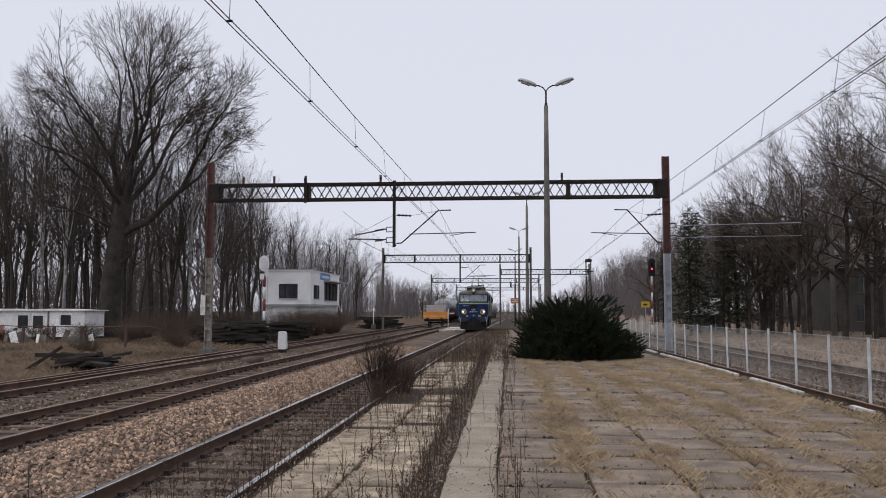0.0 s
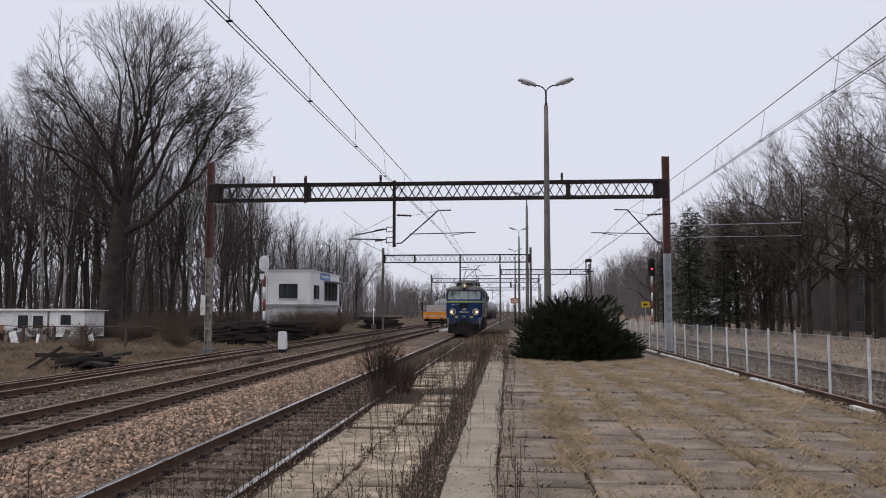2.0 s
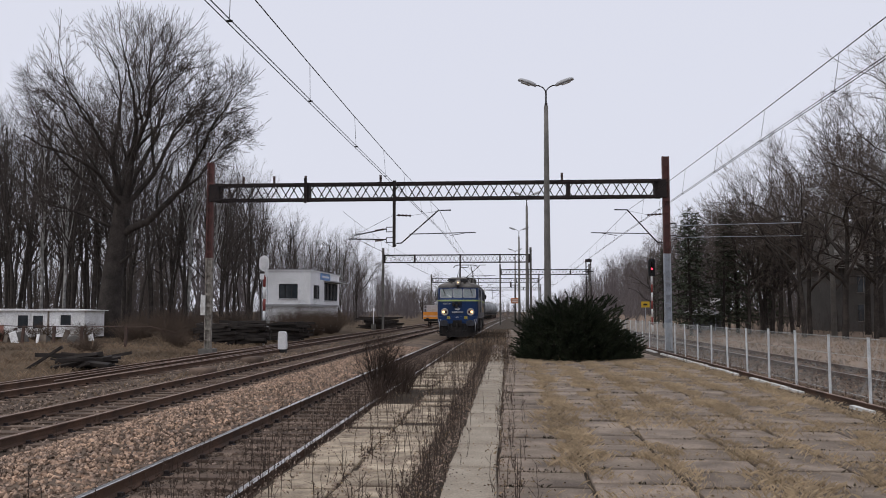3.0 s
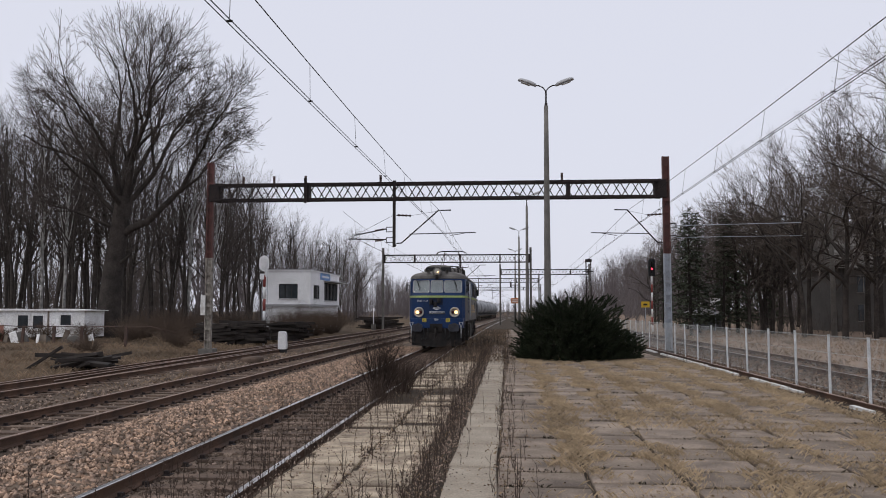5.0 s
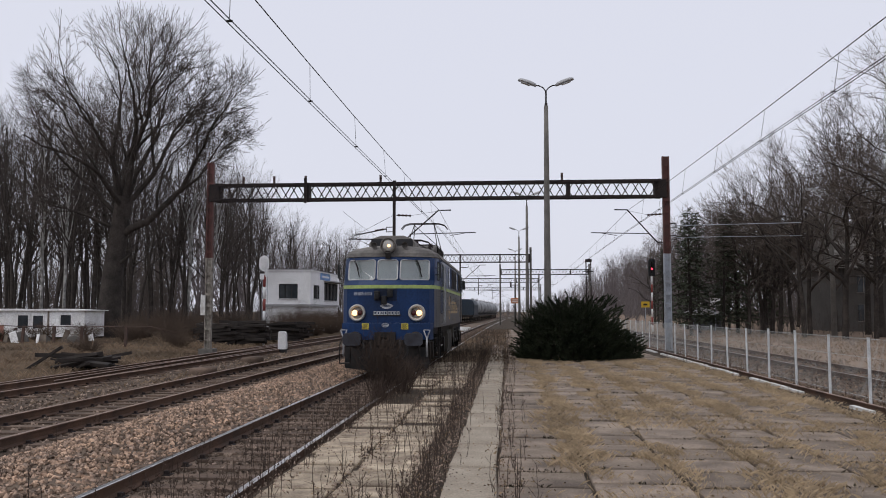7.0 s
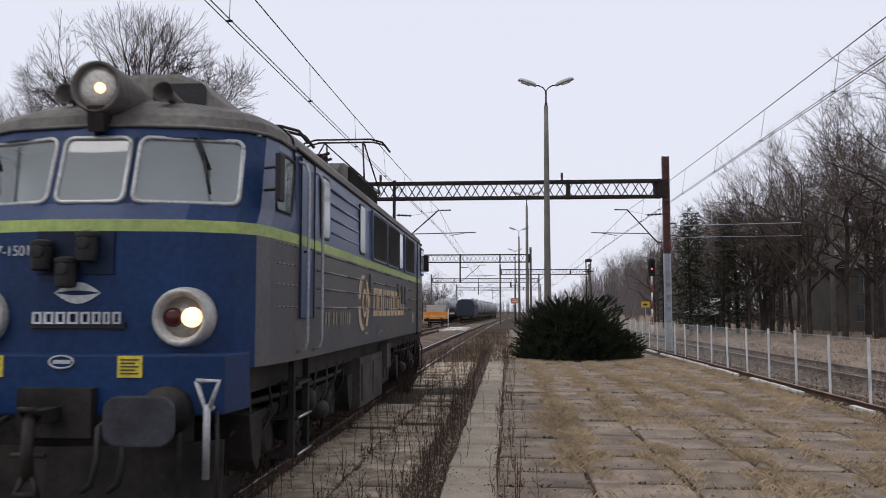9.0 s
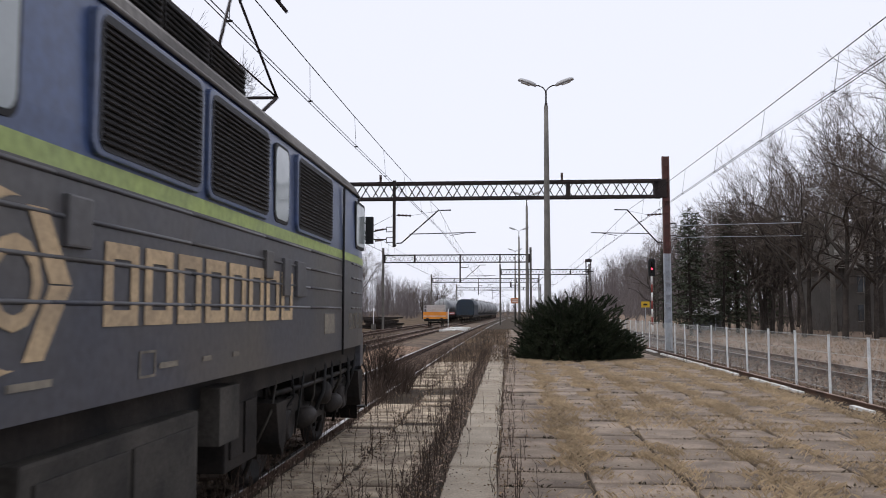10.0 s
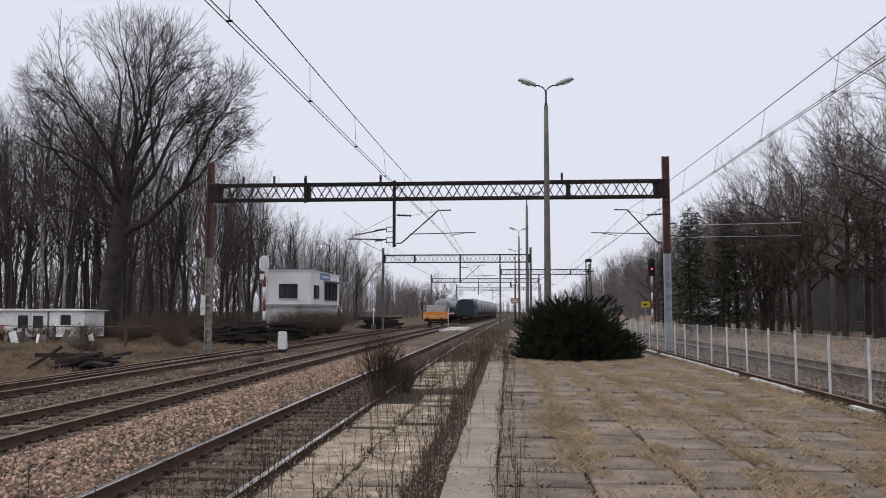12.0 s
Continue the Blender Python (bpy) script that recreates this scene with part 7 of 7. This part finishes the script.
def build_grass():
    r = random.Random(9)
    s = Shape()
    for k, gx in enumerate((0.93, 1.96, 2.98, 4.0, 5.03, 6.05)):
        y = 6.0
        while y < 33:
            dens = 0.5 + 0.5 * noise.noise((gx * 3, y * 0.5, 2))
            if r.random() < 0.34 + max(0.0, dens - 0.3) * 1.5:
                wid = 0.06 + 0.22 * max(0, noise.noise((gx, y * 0.3, 7)))
                blades(s, r, gx + r.gauss(0, 0.15), y, -0.01, int(30 + 40 * dens), 0.05 + 0.08 * dens, wid * 1.5, 0.0014 + y * 0.00006, 1.7)
            y += 0.13
    for i in range(2400):
        x, y = r.uniform(0.05, 6.6), 6 + 28 * r.random() ** 0.8
        if noise.noise((x * 0.55, y * 0.28, 3)) + 0.10 * (x - 3) + r.gauss(0, 0.12) < 0.05:
            continue
        if i % 2:
            y = y - ((y - 6.6) % 0.87) + r.gauss(0, 0.05)
        blades(s, r, x, y, -0.02, 20, 0.045, 0.12, 0.0012 + y * 0.00007, 2.2)
    tagged(part("dry_grass", s, DRYGRASS, fix=False), "straw-coloured dry grass in the joints of the pavement", "grass", kind="stuff")
    s = Shape()
    for i in range(2600):
        x = -14.2 - abs(r.gauss(0, 1)) * 5
        y = 16 + 50 * r.random()
        blades(s, r, x, y, ground_height(x, y) - 0.02, 10, r.uniform(0.08, 0.24), 0.22, 0.003, 1.4)
    for i in range(1500):
        x, y = 12.6 + r.random() ** 1.3 * 9, 18 + 60 * r.random()
        blades(s, r, x, y, ground_height(x, y) - 0.02, 8, r.uniform(0.1, 0.25), 0.2, 0.008, 1.0)
    for i in range(900):
        x, y = r.uniform(-2.6, 0.2), 31 + 55 * r.random() ** 1.4
        blades(s, r, x, y, -0.05, 8, r.uniform(0.08, 0.2), 0.15, 0.006, 1.2)
    for i in range(500):
        x, y = r.uniform(-11.0, -9.2), 18 + 60 * r.random()
        blades(s, r, along(x, y), y, -0.3, 7, r.uniform(0.1, 0.25), 0.18, 0.006, 1.2)
    tagged(part("verge_grass", s, VERGEGRASS, fix=False), "flattened pale dry grass on the verges", "grass", kind="stuff")


def build_weeds():
    r = random.Random(13)
    s = Shape()

    def stalk(x, y, z, h):
        lean = Vector((r.gauss(0, 0.1), r.gauss(0, 0.1), 1)).normalized()
        top = Vector((x, y, z)) + lean * h
        s.path([(x, y, z), Vector((x, y, z)).lerp(top, 0.5) + Vector((r.gauss(0, 0.01), 0, 0)), top], 0.0042, 3, 0, False, 0.0024)
        for j in range(r.randint(3, 8)):
            q = r.uniform(0.3, 1)
            p = Vector((x, y, z)).lerp(top, q)
            e = p + Vector((r.uniform(-1, 1), r.uniform(-1, 1), r.uniform(0.2, 1.4))) * 0.09 * h / 0.5
            s.path([p, e], 0.0022, 3, 0, False, 0.0016)
            if r.random() < 0.12:
                u = Vector((0.008, 0, 0.003))
                s.add([e - u, e + u, e + Vector((0, 0.01, 0.02))], [(0, 1, 2)])

    for i in range(1150):
        band = r.choice((-0.9, -0.9, -0.85, -1.75, -2.55, -2.5, 0.02, -1.3))
        stalk(band + r.gauss(0, 0.13), 6.2 + 32 * r.random() ** 1.2, -0.03, r.uniform(0.12, 0.55))
    for i in range(330):
        stalk(-3.4 + r.gauss(0, 0.45), 7 + 30 * r.random() ** 1.2, -0.16, r.uniform(0.15, 0.45))
    for i in range(700):
        stalk(r.uniform(-2.7, 0.3), 30 + 45 * r.random() ** 1.4, -0.05, r.uniform(0.15, 0.6))
    for i in range(200):
        stalk(-2.6 + r.gauss(0, 0.3), 19.5 + r.gauss(0, 2.5), -0.06, r.uniform(0.25, 0.7))
    for i in range(90):
        stalk(r.choice((6.5, 6.3, 7.0, 8.2)) + r.gauss(0, 0.15), 9 + 26 * r.random(), -0.03, r.uniform(0.2, 0.6))
    for i in range(45):
        stalk(r.uniform(-7.0, -4.6), 8 + 20 * r.random(), -0.12, r.uniform(0.15, 0.4))
    tagged(part("dead_weeds", s, WEED, fix=False), "thin dark dead weed stalks between slabs and rails", "weeds", kind="stuff")


OCTA = [(1, 0, 0), (-1, 0, 0), (0, 1, 0), (0, -1, 0), (0, 0, 1), (0, 0, -1)]
OCTF = [(0, 2, 4), (2, 1, 4), (1, 3, 4), (3, 0, 4), (2, 0, 5), (1, 2, 5), (3, 1, 5), (0, 3, 5)]


def stones(name, label, material, n, spot, size, seed):
    r = random.Random(seed)
    s = Shape()
    for i in range(n):
        x, y, z = spot(r)
        k = size * r.uniform(0.6, 1.4)
        e = Euler((r.uniform(0, 6), r.uniform(0, 6), r.uniform(0, 6))).to_matrix()
        s.add([(e @ Vector((a * k * r.uniform(0.6, 1.2), b * k * r.uniform(0.6, 1.2), c * k * r.uniform(0.5, 1.0)))) + Vector((x, y, z)) for a, b, c in OCTA], OCTF)
    tagged(part(name, s, material, fix=False), label, "stones", kind="stuff")


def near(r, y0, y1):
    return y0 + (y1 - y0) * r.random() ** 1.6


stones("ballast_stones", "loose warm brown ballast stones heaped between two tracks", STONE, 15000,
       lambda r: (lambda x, y: (along(x, y), y, -0.18 + 0.12 * math.sin((x + 6.95) / 2.25 * 3.14)))(r.uniform(-6.95, -4.55), near(r, 6.5, 46)), 0.036, 1)
stones("ballast_stones", "dark ballast stones between the rails", OLDSTONE, 9000,
       lambda r: (r.uniform(-4.9, -2.6), near(r, 6.5, 40), -0.185), 0.04, 2)
stones("ballast_stones", "dark ballast stones around rusty tracks", OLDSTONE, 7000,
       lambda r: (r.uniform(-14.2, -6.6), near(r, 12, 50), -0.19), 0.045, 3)
stones("ballast_stones", "pale ballast stones beyond the fence", STONE, 5000,
       lambda r: (r.uniform(7.4, 12.3), near(r, 14, 50), -0.15), 0.045, 4)
stones("litter_stones", "small stones and dead leaves scattered in the joints", OLDSTONE, 9000,
       lambda r: (r.choice((-0.86, -0.84, -0.9, -0.02, -1.8, -2.55, -1.0)) + r.gauss(0, 0.14), near(r, 6.2, 34), 0.0), 0.013, 5)
build_grass()
build_weeds()


def build_litter():
    """Dead leaves over the paving and dirt swelling out of its joints."""
    r = random.Random(41)
    s = Shape()
    for i in range(6500):
        x, y = r.uniform(-2.5, 6.5), near(r, 6.2, 34)
        if i % 3 == 0:
            x = r.choice((-0.9, -0.05, -1.75)) + r.gauss(0, 0.14)
        k = r.uniform(0.008, 0.024)
        e = Euler((r.gauss(0, 0.4), r.gauss(0, 0.4), r.uniform(0, 6.28))).to_matrix()
        s.add([(e @ Vector(p)) * k + Vector((x, y, 0.018)) for p in ((-1, 0, 0), (0, -0.6, 0.15), (1, 0, 0), (0, 0.6, 0.15))], [(0, 1, 2), (0, 2, 3)])
    tagged(part("leaf_litter", s, LEAF, fix=False), "scattered dead leaves on the paving", "leaves", kind="stuff")
    s = Shape()
    for c in range(6):
        for k in range(29):
            y0 = 6.56 + k * 0.87 + (0.2 if c % 2 else 0)
            for j in range(9):
                if r.random() < 0.5 + 0.4 * noise.noise((c * 3.1, k * 0.7, 5)):
                    x = -0.05 + c * 1.025 + r.random() * 0.95
                    blades(s, r, x, y0 + r.gauss(0, 0.014), -0.03, 7, 0.055, 0.04, 0.014, 1.4)
    tagged(part("joint_moss", s, MOSS, fix=False), "dark moss and dirt in the cross joints of the paving", "moss", kind="stuff")


build_litter()


# ---- paving slabs ----
def slab_mesh(w, d, seed):
    r = random.Random(seed)
    s = Shape()
    pts = []
    for (x, y) in ((0, 0), (w, 0), (w, d), (0, d)):
        pts.append((x + r.uniform(-0.025, 0.025), y + r.uniform(-0.025, 0.025)))
    cx, cy = w / 2, d / 2
    low = [(x, y, -0.12) for x, y in pts]
    up = [(x, y, -0.012) for x, y in pts]
    top = [(x + (0.014 if x < cx else -0.014), y + (0.014 if y < cy else -0.014), r.uniform(-0.003, 0.003)) for x, y in pts]
    s.add(low + up + top, [(0, 1, 5, 4), (1, 2, 6, 5), (2, 3, 7, 6), (3, 0, 4, 7), (4, 5, 9, 8), (5, 6, 10, 9), (6, 7, 11, 10), (7, 4, 8, 11), (8, 9, 10, 11)])
    return s


def build_slabs():
    r = random.Random(17)
    meshes = [slab_mesh(0.955, 0.785, k).mesh("slab", [SLAB]) for k in range(5)]
    pale = [slab_mesh(0.72, 0.405, 30 + k).mesh("slab", [PALESLAB]) for k in range(4)]
    path = [slab_mesh(0.56, 1.72, 60 + k).mesh("path_slab", [KERB]) for k in range(3)]

    def put(me, x, y, z, rz=0.0):
        o = new(me.name.split(".")[0], me)
        o.parent = PLATFORM
        o.matrix_basis = pose(x, y, z, r.uniform(-0.5, 0.5), r.uniform(-0.5, 0.5), rz)

    for c in range(6):
        for k in range(29):
            put(r.choice(meshes), -0.09 + c * 1.025, 6.6 + k * 0.87 + (0.2 if c % 2 else 0), r.uniform(-0.008, 0.01), r.uniform(-1.0, 1.0))
    for c in range(2):
        for k in range(56):
            y = 6.3 + k * 0.445 + 0.12 * c
            if (16.6 < y < 20.5 and r.random() < 0.8) or r.random() < 0.05:
                continue
            put(r.choice(pale), -2.55 + c * 0.77 + r.uniform(-0.03, 0.03), y + r.uniform(-0.02, 0.02), r.uniform(-0.022, 0.004), r.uniform(-3, 3))
    for k in range(18):
        put(path[k % 3], -0.69, 5.0 + k * 1.735, r.uniform(0.004, 0.012), r.uniform(-0.2, 0.2))
    far = Shape()
    for k in range(60):
        y = 31.9 + k * 0.87
        for c in range(6):
            far.box(-0.05 + c * 1.025, 0.95 + c * 1.025, y, y + 0.845, -0.1, r.uniform(-0.012, 0.008))
        if k < 12:
            far.box(-0.69, -0.13, y + 4.4, y + 5.26, -0.1, r.uniform(0.004, 0.01))
    o = part("far_slabs", far, SLAB, PLATFORM, fix=False)
    tagged(o, kind="stuff")


build_slabs()


def motions():
    """The locomotive rolls in along the main line and past the camera; its wheels turn with it."""
    marks = [(0.0, 78.6), (1.0, 71.6), (2.5, 60.6), (5.0, 41.1), (7.0, 24.4), (8.0, 15.55), (8.8, 8.46), (9.5, 2.3), (10.0, -2.08), (10.5, -6.47), (11.0, -10.87), (12.0, -19.7)]
    walk(LOCO, [(t, pose(along(-3.52, y), y, 0)) for t, y in marks])
    ts, ys = [m[0] for m in marks], [m[1] for m in marks]
    for w, (x, y, z) in WHEELS:
        rows = []
        for i in range(181):
            t = i / 15
            rows.append((t, pose(x, y, z) @ Matrix.Rotation((78.6 - float(np.interp(t, ts, ys))) / 0.625, 4, "X")))
        walk(w, rows)


motions()
